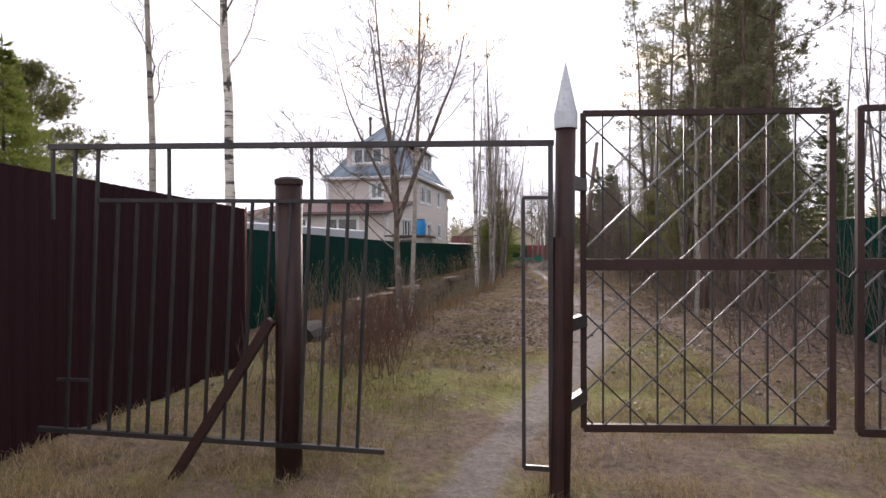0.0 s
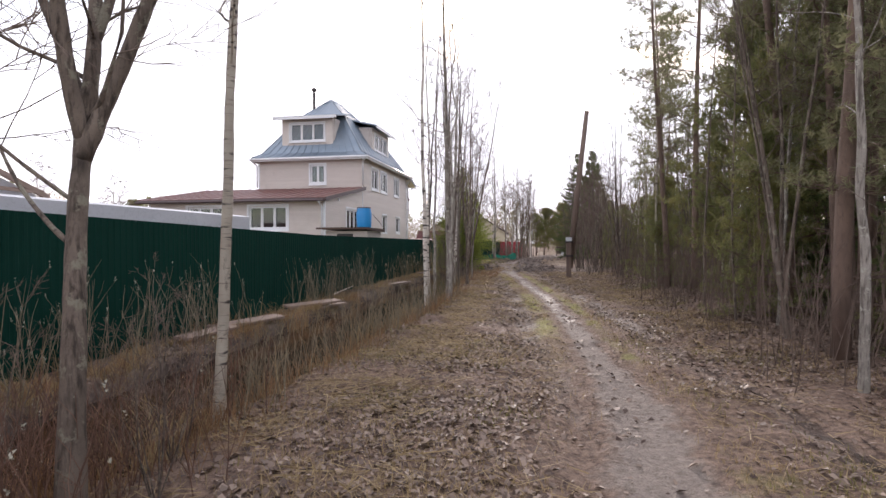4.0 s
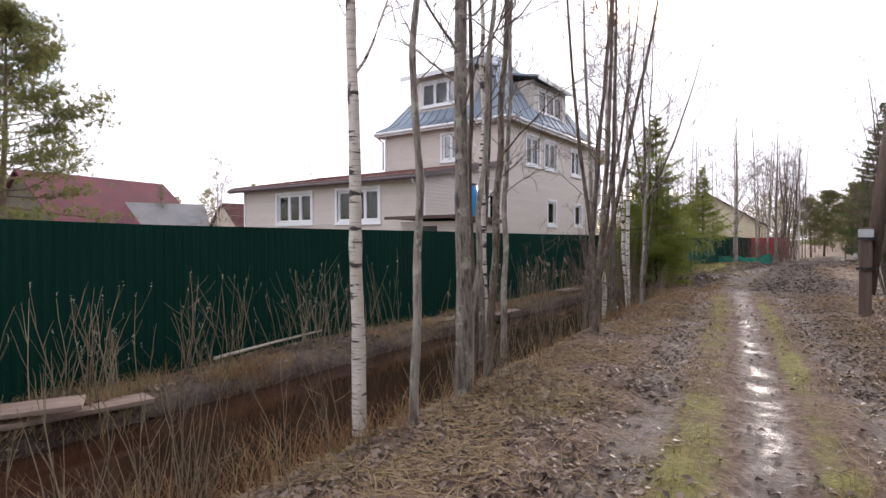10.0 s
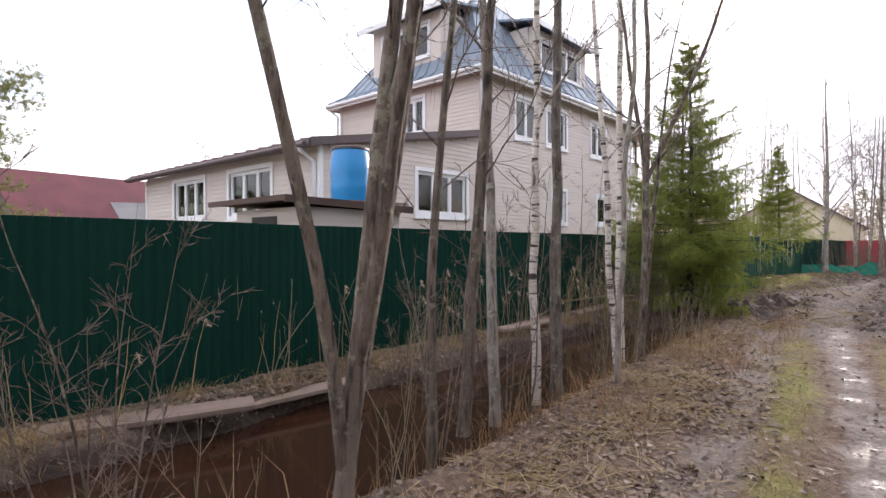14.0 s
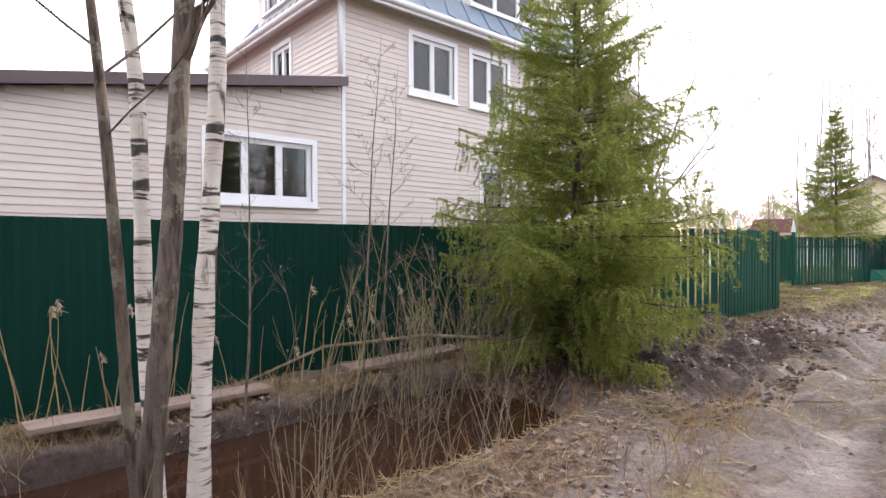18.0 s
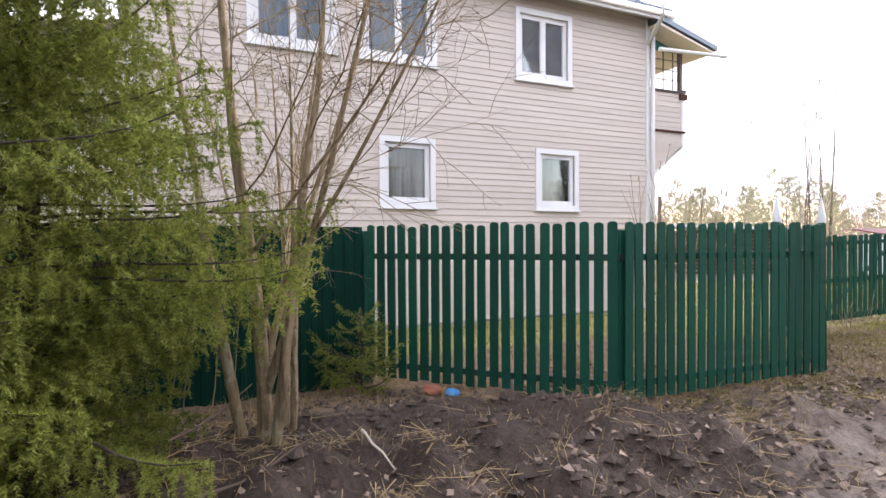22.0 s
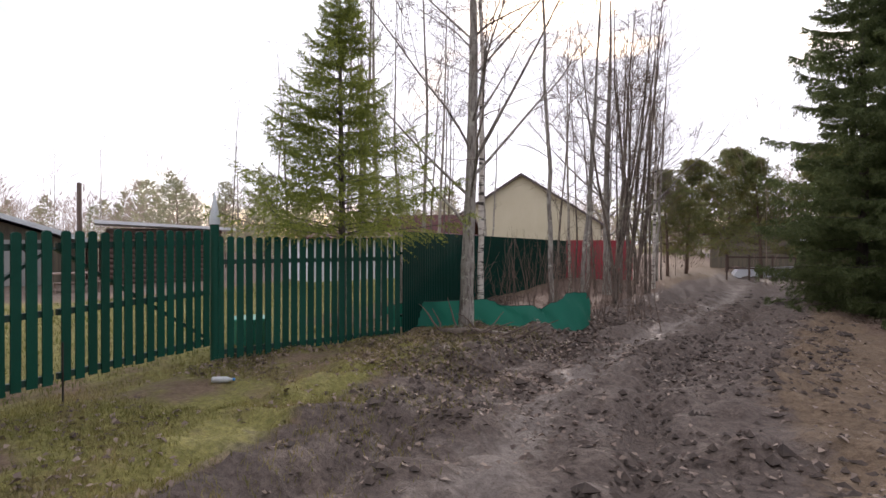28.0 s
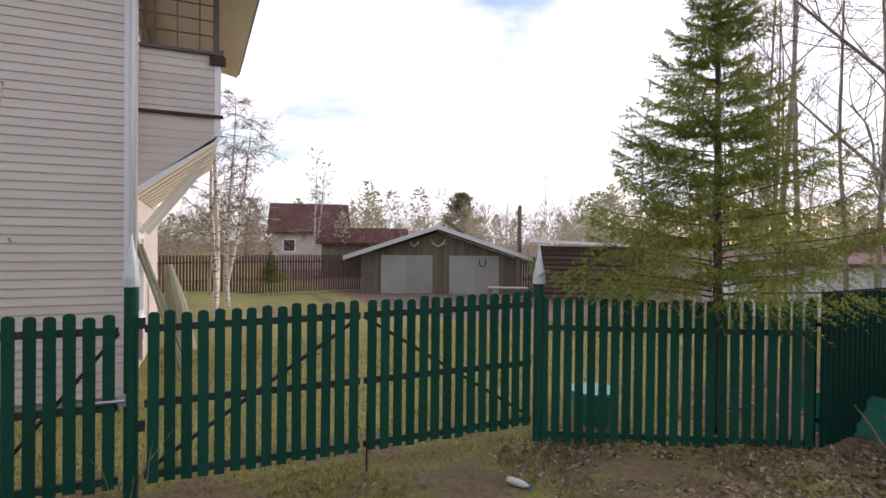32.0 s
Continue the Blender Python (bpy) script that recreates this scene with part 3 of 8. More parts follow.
def track_mid(y):      # the bright middle track, then the wheel track of the muddy lane
    return np.interp(y, [-8, 0, 1.8, 3.4, 5, 7, 10, 13, 17, 20, 24, 28, 32, 36, 45, 50, 53, 56, 60, 67, 80], [-2.3, -2.1, -1.97, -1.75, -1.4, -1.1, -0.98, -1.16, -1.42, -1.72, -2.25, -2.76, -3.35, -4.0, -4.2, -4.1, -3.4, -2.5, -1.6, -0.3, 3.5])


def rut_left(y):      # how far the dark left rut lies from the middle track
    return np.interp(y, [7, 11, 14, 18], [-0.45, -0.55, -0.8, -0.95])


def rut_right(y):      # and the right one
    return np.interp(y, [4, 7, 8.7, 13, 17], [2.1, 1.8, 1.5, 1.1, 0.95])


def fence_x(y):
    return np.interp(y, [7.3, 37.3], [-7.35, -8.45])


def ditch_depth(x, y):
    n, f = near_edge(y), far_edge(y)
    s = (x - f) / (n - f)
    shape = np.where(s < 0.42, smooth(s, 0.0, 0.13), 1 - smooth(s, 0.58, 1.06))
    return 0.85 * smooth(y, 7.2, 9.5) * (1 - smooth(y, 32.0, 34.5)) * shape


def gz(x, y):
    """Height of the ground."""
    x, y = np.asarray(x, float), np.asarray(y, float)
    c = track_mid(y)
    z = 0.06 * fbm(x, y, 1.6) + 0.05 * fbm(x + 9, y + 5, 0.33, 3)
    lane = np.exp(-(((x - c) / 1.6) ** 2))
    muddy = smooth(y, 32, 36) * (1 - smooth(np.abs(x - c), 2.0, 3.4)) + 0.8 * smooth(y, 33, 35) * smooth(x, -8.2, -6.8) * (1 - smooth(x, -5.0, -3.6)) * (1 - smooth(y, 38.5, 40.5))
    z = z + 0.3 * muddy * np.abs(fbm(x, y, 0.5, 3)) + 0.05 * muddy * np.abs(fbm(x + 4, y - 3, 0.2, 2))
    for off, deep, wide, near in ((rut_left(y), 0.07, 0.2, 5), (0.0, 0.035, 0.25, 5), (rut_right(y), 0.06, 0.16, 2)):
        z = z - deep * smooth(y, near, near + 4) * np.exp(-(((x - c - off + 0.1 * fbm(y * 0 + (deep + wide) * 9, y, 3.0, 2)) / wide) ** 2)) * (1 + 1.5 * smooth(y, 33, 37))
    z = z - 0.03 * lane
    z = z - ditch_depth(x + 0.14 * fbm(x, y, 0.8, 3), y)
    z = z + 0.16 * smooth(x, 0.6, 2.2) * smooth(y, 4, 8) * (1 - smooth(y, 45, 60))
    z = z - 0.35 * smooth(-x, 17, 21) * smooth(y, 46, 49)
    z = z + 0.08 * smooth(y, 46, 50) * (1 - smooth(x, -6.5, -4.5))
    return z


def axis_steps(lo, hi, step, far):
    a = np.arange(lo, hi + 1e-6, step)
    out, d = [], step
    q = 0.0
    while q < far:
        d *= 1.25
        q += d
        out.append(q)
    out = np.array(out)
    return np.concatenate([(lo - out)[::-1], a, hi + out])


GX, GY = axis_steps(-9.0, 3.0, 0.085, 900), axis_steps(-1.0, 58.0, 0.1, 900)
XX, YY = np.meshgrid(GX, GY, indexing="ij")
ZZ = gz(XX, YY)
NX, NY = XX.shape
ground_me = bpy.data.meshes.new("ground")
ids = np.arange(NX * NY).reshape(NX, NY)
quads = np.stack([ids[:-1, :-1], ids[1:, :-1], ids[1:, 1:], ids[:-1, 1:]], -1).reshape(-1, 4)
ground_me.vertices.add(NX * NY)
ground_me.vertices.foreach_set("co", np.stack([XX, YY, ZZ], -1).reshape(-1).astype(np.float32))
ground_me.loops.add(quads.size)
ground_me.loops.foreach_set("vertex_index", quads.reshape(-1).astype(np.int32))
ground_me.polygons.add(len(quads))
ground_me.polygons.foreach_set("loop_start", np.arange(0, quads.size, 4, dtype=np.int32))
ground_me.polygons.foreach_set("use_smooth", np.ones(len(quads), bool))
ground_me.update(calc_edges=True)


def zones(x, y):
    c = track_mid(y)
    u = np.abs(x - c)
    early, late = 1 - smooth(y, 9, 13), smooth(y, 31, 35)
    ruts = sum(np.exp(-(((x - c - o) / 0.27) ** 2)) for o in (rut_left(y), rut_right(y)))
    right = np.exp(-(((x - c - rut_right(y)) / 0.13) ** 2)) * smooth(y, 3, 5) * (1 - smooth(y, 11, 15))
    mid = np.exp(-(((x - c) / (0.19 + 0.19 * early - 0.18 * (1 - smooth(y, 2.0, 6.5)))) ** 2))
    lane = 1 - smooth(u, 1.5, 2.6)
    yard = smooth(-x, 5.5, 6.3) * smooth(y, 41.5, 44) * (1 - smooth(y, 51, 53))
    garden = smooth(-x, 9.2, 10.0)
    strips = (np.exp(-(((x - c - 0.42) / 0.17) ** 2)) + np.exp(-(((x - c + 0.56) / 0.34) ** 2))) * smooth(y, 10, 14) * (1 - late)
    z = {}
    z["track"] = np.clip(mid * smooth(y, -4, 1) * (1 - 0.6 * late) + 0.5 * np.exp(-(((x - c - rut_right(y) + 0.2) / 0.1) ** 2)) * smooth(y, 3, 5) * (1 - smooth(y, 11, 15)) + 0.8 * ruts * smooth(y, 12, 16) * (1 - late) + (1.0 - 0.65 * smooth(y, 43, 46)) * late * np.exp(-(((x - c + 0.45 * (1 - smooth(y, 44, 48))) / 0.85) ** 2)) + 0.35 * late * (1 - smooth(y, 41, 45)) * np.exp(-(((x - c - 1.7) / 0.35) ** 2)), 0, 1)
    # right of the lane the extra leaf tone is litter plus painted tree shade
    z["leaf"] = (1 - 0.6 * smooth(-x, 6.3, 7.0)) * np.clip(1.0 * smooth(y, 4.5, 8) * (1 - smooth(y, 36, 40)) + 0.2 + 0.25 * (1 - smooth(y, 5, 8)) + 0.5 * smooth(x, -0.2, 0.8) * smooth(y, 3.0, 5.5) + 0.7 * smooth(y, 49.5, 51.5) * smooth(-x, 2.5, 4) + 0.8 * smooth(-x, 5.5, 5.9) * smooth(y, 38.5, 39.5) * (1 - smooth(y, 43, 44)), 0, 1) * (1 - garden) * (1 - 0.6 * yard) * (1 - 0.85 * np.clip(strips, 0, 1))
    # moss fades right of the lane, partly to darken it as tree shade
    z["moss"] = np.clip(0.45 * smooth(-x, 6.6, 7.1) * smooth(y, 20, 24) * (1 - smooth(y, 33, 35)) + (0.28 + 0.38 * smooth(y, 2.6, 4.2) + 0.5 * fbm(x + 7, y, 0.9, 3)) * (1 - 0.75 * smooth(x, 0.3, 1.0)) * (1 - smooth(y, 5.8, 8.5 + 2.5 * (x > c))) * smooth(x, -7.4, -6.2) + (0.46 + 0.7 * fbm(x + 3, y, 1.1, 3)) * strips + (0.75 + 1.1 * fbm(x, y, 1.3, 3) + 0.6 * np.exp(-(((x + 6.12) / 0.22) ** 2))) * yard + 1.0 * garden * (1 - smooth(-x, 14, 18)) + 0.12 * (1 - smooth(y, 4, 9)) * smooth(x, -1, 0), 0, 1)
    z["soil"] = np.clip(0.6 * smooth(-x, 14, 18) + 0.55 * smooth(-x, 6.2, 6.6) * smooth(y, 8, 10) * (1 - smooth(y, 33, 35)) + 1.6 * ditch_depth(x, y) + 1.0 * lane * late + 0.45 * ruts * smooth(y, 8, 11) + 0.6 * smooth(y, 33, 35) * smooth(x, -8.5, -7) * (1 - smooth(y, 40, 42)), 0, 1) * (1 - 0.8 * yard)
    z["mud"] = np.clip(0.7 * right + 0.1 * smooth(y, 42, 46) * (1 - smooth(u, 2.2, 3.2)) + (0.5 - 0.4 * smooth(y, 42, 45)) * smooth(y, 33, 36) * np.exp(-(((x - c - 1.1) / 0.5) ** 2)) + 0.95 * smooth(ditch_depth(x, y), 0.03, 0.2) * (x < near_edge(y) - 0.7) + 0.75 * smooth(y, 33.2, 34.6) * smooth(x, -8.0, -7.0) * (1 - smooth(x, -5.2, -3.9)) * (1 - smooth(y, 38.8, 40.4)) + 0.12 * ruts * smooth(y, 11, 15) * (1 - late), 0, 1)
    z["wet"] = np.clip(np.exp(-(((x - c) / 0.17) ** 2)) * smooth(y, 13, 18) * (1 - 0.6 * late) + 0.3 * lane * late + 0.15 * ruts * smooth(y, 9, 12), 0, 1)
    return z


for zname, zval in zones(XX, YY).items():
    attr = ground_me.attributes.new(zname, "FLOAT", "POINT")
    attr.data.foreach_set("value", zval.reshape(-1).astype(np.float32))
ground_me.materials.append(M["ground"])
ground = tagged(new("ground", ground_me), "leaf-strewn dirt lane with muddy ruts, dry grass and a ditch", "ground", kind="structure")

# water standing in the ditch
wy = np.linspace(7.4, 33.6, 60)
wa, wb = np.stack([far_edge(wy) - 0.02, wy, wy * 0 - 0.22], -1), np.stack([near_edge(wy) + 0.05, wy, wy * 0 - 0.22], -1)
wm = MB().add(np.concatenate([wa, wb]), [(i, i + 60, i + 61, i + 1) for i in range(59)])
tagged(new("water", wm.mesh("water")), "still brown water standing in the ditch", "water", kind="structure").data.materials.append(M["water"])


# ---------------------------------------------------------------- sheet fences
def sheet_mesh(name, width, pitch, depth, z0, z1, dz=0.0):
    """One ribbed steel sheet along +x, ribs towards -y; the top falls by dz over its width."""
    n = int(round(width / pitch))
    xs, ys = [], []
    for i in range(n):
        for u, d in ((0.0, 0), (0.3, 0), (0.42, 1), (0.78, 1), (0.9, 0)):
            xs.append((i + u) * width / n)
            ys.append(-depth * d)
    xs.append(width + 0.01)
    ys.append(0.0)
    k = len(xs)
    xs, ys = np.array(xs), np.array(ys)
    v = []
    for off in (0.0, 0.0015):
        for top in (0, 1):
            v.append(np.stack([xs, ys + off, np.where(top, z1 - dz * xs / width, z0) + 0 * xs], -1))
    v = np.concatenate(v)
    fs = []
    for i in range(k - 1):
        fs += [(i, i + 1, k + i + 1, k + i), (2 * k + i + 1, 2 * k + i, 3 * k + i, 3 * k + i + 1), (k + i, k + i + 1, 3 * k + i + 1, 3 * k + i)]
    return MB().add(v, fs).mesh(name)


def sheet_fence(a, b, tops, z0, mat, label, width=1.15, pitch=0.115, depth=0.013, post_mat=None, flip=False, name="sheet_fence"):
    """A fence of ribbed sheets on rails and posts from a to b; tops are heights at both ends."""
    a, b = np.array(a, float), np.array(b, float)
    length = np.linalg.norm(b - a)
    n = max(1, int(round(length / width)))
    w = length / n
    ang = math.atan2(b[1] - a[1], b[0] - a[0])
    root = thing(name, (a[0], a[1], z0), label, "fence")
    root.rotation_euler = (0, 0, ang)
    meshes = {}
    for i in range(n):
        h0, h1 = (tops[0] + (tops[1] - tops[0]) * (i + q) / n for q in (0, 1))
        key = (round(h0, 2), round(h0 - h1, 3))
        if key not in meshes:
            me = sheet_mesh("sheet", w, pitch, depth, 0.0, h0 - z0, h0 - h1)
            me.materials.append(mat)
            meshes[key] = me
        o = new("sheet", meshes[key])
        o.parent = root
        o.location = (i * w, 0.004 * (i % 2), 0)
        if flip:
            o.scale = (1, -1, 1)
    side = -1 if flip else 1
    for zr in (0.35, 1.35):
        r = MB().box(0, length, side * 0.012, side * 0.05, zr, zr + 0.04)
        me = r.mesh("rail")
        me.materials.append(post_mat or mat)
        o = new("rail", me)
        o.parent = root
    pm = MB().box(-0.03, 0.03, side * 0.05, side * 0.11, -0.3, min(tops) - z0 - 0.08).mesh("post")
    pm.materials.append(post_mat or mat)
    for i in range(0, n + 1, 2):
        o = new("post", pm)
        o.parent = root
        o.location = (i * w, 0, 0)
    return root


# the long green fence, seen from its ribbed outer face
sheet_fence((-7.35, 7.35), (-7.77, 18.8), (1.9, 1.72), -0.05, M["fence_green"], "dark green ribbed metal sheet fence above a ditch", flip=False)
sheet_fence((-7.77, 18.8), (-8.45, 37.25), (1.72, 1.68), -0.08, M["fence_green"], "dark green ribbed metal sheet fence beside a ditch", flip=False)
sheet_fence((-5.05, -6.0), (-5.5, 4.75), (2.42, 2.05), -0.02, M["fence_brown"], "dark brown ribbed metal sheet fence beside the gate")
sheet_fence((-5.53, 4.82), (-7.2, 7.35), (2.08, 2.08), -0.02, M["fence_glare_sheet"], "red-brown ribbed metal sheet fence, paled to look sunlit", width=1.0, pitch=0.1, depth=0.02)
# beyond the pickets at the far end
sheet_fence((-6.95, 51.55), (-7.4, 56.0), (1.72, 1.72), 0.0, M["fence_green"], "dark green sheet fence behind a fallen net")
sheet_fence((-7.4, 56.0), (-6.8, 66.6), (1.72, 1.62), 0.0, M["fence_green"], "dark green sheet fence behind bare trees")
sheet_fence((-6.8, 66.6), (-4.3, 68.2), (1.65, 1.65), 0.0, M["red_sheet"], "crimson metal sheet fence by the lane")
sheet_fence((3.3, 0.5), (2.9, 8.6), (1.95, 1.95), 0.0, M["fence_green"], "dark green sheet fence under conifers", flip=True)


# ---------------------------------------------------------------- picket fence, wicket and gates
def picket_mesh(w, h, t=0.02):
    """A board with a rounded top."""
    n = 7
    poly = [(-w / 2, 0.0), (w / 2, 0.0)] + [(w / 2 * math.cos(a), h - w * 0.3 + w * 0.3 * math.sin(a)) for a in np.linspace(0, math.pi, n)]
    return MB().prism(poly, 1, -t / 2, t / 2).mesh("picket")


PICKETS = [picket_mesh(0.087, h) for h in (1.60, 1.585, 1.595)]
PICKETS_LOW = [picket_mesh(0.087, h) for h in (1.42, 1.43, 1.415)]
for pme in PICKETS + PICKETS_LOW:
    pme.materials.append(M["picket"])


def picket_run(root, length, zbot, meshes, step=0.121, rails=(0.13, 1.27), sag=0.0, start=0.0, rng_=random.Random(3), z_end=0.0):
    """Pickets and rails along the root's own +x."""
    n = int(length / step)
    for i in range(n):
        o = new("picket", meshes[i % len(meshes)])
        o.parent = root
        x = start + (i + 0.5) * length / n
        o.location = (x, -0.03 + rng_.uniform(-0.004, 0.004), zbot + z_end * x / length + rng_.uniform(-0.012, 0.012))
        o.rotation_euler = (rng_.uniform(-0.01, 0.01), rng_.uniform(-0.0045, 0.0045), rng_.uniform(-0.03, 0.03))
        o.scale = (rng_.uniform(0.96, 1.04), 1, 1)
    for z in rails:
        me = MB().beam((start, 0.0, zbot + z), (start + length, 0.0, zbot + z + z_end), 0.04, 0.06).mesh("rail")
        me.materials.append(M["picket_dark"])
        o = new("rail", me)
        o.parent = root


def picket_fence(a, b, zbot, label, meshes=PICKETS, z_end=0.0, **kw):
    ang = math.atan2(b[1] - a[1], b[0] - a[0])
    root = thing("picket_fence", (a[0], a[1], 0), label, "fence", "green picket fence panels")
    root.rotation_euler = (0, 0, ang)
    picket_run(root, math.hypot(b[0] - a[0], b[1] - a[1]), zbot, meshes, z_end=z_end, **kw)
    return root


def spiked_post(x, y, top, tip, label, r=0.055, mat=None):
    root = thing("gate_post", (x, y, 0), label, "post", "gate posts with pointed caps")
    part("shaft", MB().tube([(x, y, -0.3), (x, y, top)], r, 16), mat or M["picket"], root, smooth=False)
    part("spike", MB().tube([(x, y, top - 0.06), (x, y, top + 0.02), (x, y, tip)], [r + 0.012, r + 0.01, 0.003], 12), M["spike"], root, "pointed silver cap")
    for z in (0.6, 1.45):
        part("hinge", MB().box(x - 0.02, x + 0.02, y + r - 0.01, y + r + 0.05, z, z + 0.09), M["picket_dark"], root)
    return root


C0, C1, C2, P1, P2, P3, PE = (-8.47, 37.32), (-6.58, 39.08), (-6.5, 41.85), (-8.49, 44.0), (-8.48, 45.11), (-8.31, 48.97), (-6.95, 51.45)
picket_fence(C0, C1, 0.1, "green wooden picket fence round a house garden")
picket_fence(C1, C2, 0.1, "green wooden picket fence round a house garden")
picket_fence(C2, P1, 0.1, "green wooden picket fence beside a grassy drive")
picket_fence(P3, PE, 0.02, "green wooden picket fence under a spruce", z_end=0.0)
for (x, y), q, top, lab in (((C1[0] - 0.045, C1[1] + 0.025), 0.04, 1.6, "square green corner post of a picket fence"), ((C2[0] - 0.07, C2[1] - 0.02), 0.03, 1.5, "square green corner post of a picket fence"), (C0, 0.045, 1.62, "green end post where sheets meet pickets")):
    solid("corner_post", MB().bevel_box(-q, q, -q, q, -0.3, top, 0.008), M["picket"], (x, y, 0.02), lab, "post", "corner posts")
spiked_post(*P1, 1.86, 2.24, "round green gate post with a pointed silver cap")
spiked_post(*P2, 1.86, 2.24, "round green gate post with a pointed silver cap")
spiked_post(*P3, 1.82, 2.17, "round green gate post with a pointed silver cap")


def gate_leaf(a, b, z0, z1, name, label, group="", rising=True):
    """A picket gate on a frame with a diagonal brace, z0 and z1 under its two ends."""
    length, ang = math.hypot(b[0] - a[0], b[1] - a[1]), math.atan2(b[1] - a[1], b[0] - a[0])
    root = thing(name, (a[0], a[1], 0), label, "gate", group)
    root.rotation_euler = (0, 0, ang)
    picket_run(root, length, z0, PICKETS_LOW, z_end=z1 - z0, rails=(0.06, 0.66, 1.28), step=0.124)
    lo, hi = ((0, z0 + 0.08), (length, z1 + 1.26)) if rising else ((length, z1 + 0.08), (0, z0 + 1.26))
    me = MB().beam((lo[0], 0.025, lo[1]), (hi[0], 0.025, hi[1]), 0.03, 0.05, up=(0, 1, 0)).mesh("brace")
    me.materials.append(M["picket_dark"])
    o = new("brace", me)
    o.parent = root
    return root


PM = (-8.36, 47.03)
wicket = gate_leaf((P1[0] + 0.0, P1[1] + 0.09), (P2[0], P2[1] - 0.09), 0.16, 0.16, "wicket", "closed green picket wicket with a metal latch")
gate_leaf((P2[0], P2[1] + 0.1), (PM[0], PM[1] - 0.02), 0.17, 0.22, "gate_leaf", "closed green picket gate leaf with a diagonal brace", "gate leaves")
leaf_r = gate_leaf((PM[0], PM[1] + 0.02), (P3[0], P3[1] - 0.1), 0.22, 0.26, "gate_leaf", "closed green picket gate leaf with a drop bolt", "gate leaves", False)
me = MB().tube([(0.02, -0.05, 0.02), (0.02, -0.05, 0.6)], 0.009, 8).mesh("drop_bolt")
me.materials.append(M["steel"])
o = new("drop_bolt", me)
o.parent = leaf_r
me = MB().tube([(0.78, -0.06, 0.88), (0.98, -0.06, 0.88)], 0.012, 8).box(0.93, 0.99, -0.05, -0.035, 0.83, 0.93).mesh("latch")
me.materials.append(M["zinc"])
o = new("latch", me)
o.parent = wicket

# ---------------------------------------------------------------- the house
HX, HXW = -11.95, -18.2            # east and west walls
HY0, HY1 = 34.85, 44.75              # south and north walls of the tall part
AY, AXW = 29.4, -21.1               # front and west end of the annex
house = thing("house", (-15.4, 38.0, 0.0), "beige vinyl-clad house with a blue-grey mansard roof and a low annex", "house")


def annex_roof_z(y):
    return 3.64 + (y - 29.3) * 0.176


def put(u, w, z, plane, face, out):
    """A point of a wall: u along it, w metres out of its face."""
    return (face + out * w, u, z) if plane == "x" else (u, face + out * w, z)


def slab(mb, plane, face, out, u0, u1, z0, z1, w0, w1):
    a, b = put(u0, w0, z0, plane, face, out), put(u1, w1, z1, plane, face, out)
    lo, hi = np.minimum(a, b), np.maximum(a, b)
    return mb.box(lo[0], hi[0], lo[1], hi[1], lo[2], hi[2])


def cells(u0, u1, z0, z1, holes):
    """Splits a wall face into blocks round its openings."""
    us = sorted({u0, u1, *(min(max(h[k], u0), u1) for h in holes for k in (0, 1))})
    zs = sorted({z0, z1, *(min(max(h[k], z0), z1) for h in holes for k in (2, 3))})
    for a, b in zip(us, us[1:]):
        for c, d in zip(zs, zs[1:]):
            mu, mz = (a + b) / 2, (c + d) / 2
            if not any(h[0] < mu < h[1] and h[2] < mz < h[3] for h in holes):
                yield a, b, c, d


def wall(name, plane, face, out, u0, u1, z0, z1, holes, clad=True, root=house, top=None, row=0.115, mat="siding"):
    core = MB()
    for a, b, c, d in cells(u0, u1, z0, z1, holes):
        slab(core, plane, face, out, a, b, c, d, -0.2, -0.012)
    body = part(name, core.weld(), M[mat], root)
    if not clad:
        return body
    z, shared = z0, {}
    zmax = z1 if top is None else max(top(u0), top(u1))
    while z < zmax - 0.03:
        zt = min(z + row, zmax)
        spans = [(u0, u1)]
        if top is not None:
            us = [u for u in np.linspace(u0, u1, 241) if top(u) >= zt - 0.02]
            spans = [(min(us), max(us))] if us else []
        for h in holes:
            if h[2] < zt - 0.02 and h[3] > z + 0.02:
                spans = [s for a, b in spans for s in ((a, min(b, h[0])), (max(a, h[1]), b)) if s[1] - s[0] > 0.03]
        for a, b in spans:
            prof = [(-0.012, z), (0.015, z), (0.017, z + 0.008), (0.004, zt), (-0.012, zt)]
            if plane == "x":
                bd = MB().prism([(face + out * w, q) for w, q in prof], 1, a, b)
            else:
                bd = MB().prism([(face + out * w, q) for w, q in prof], 0, a, b)
            part("siding_board", bd, M[mat], body)
        z += row
    return body


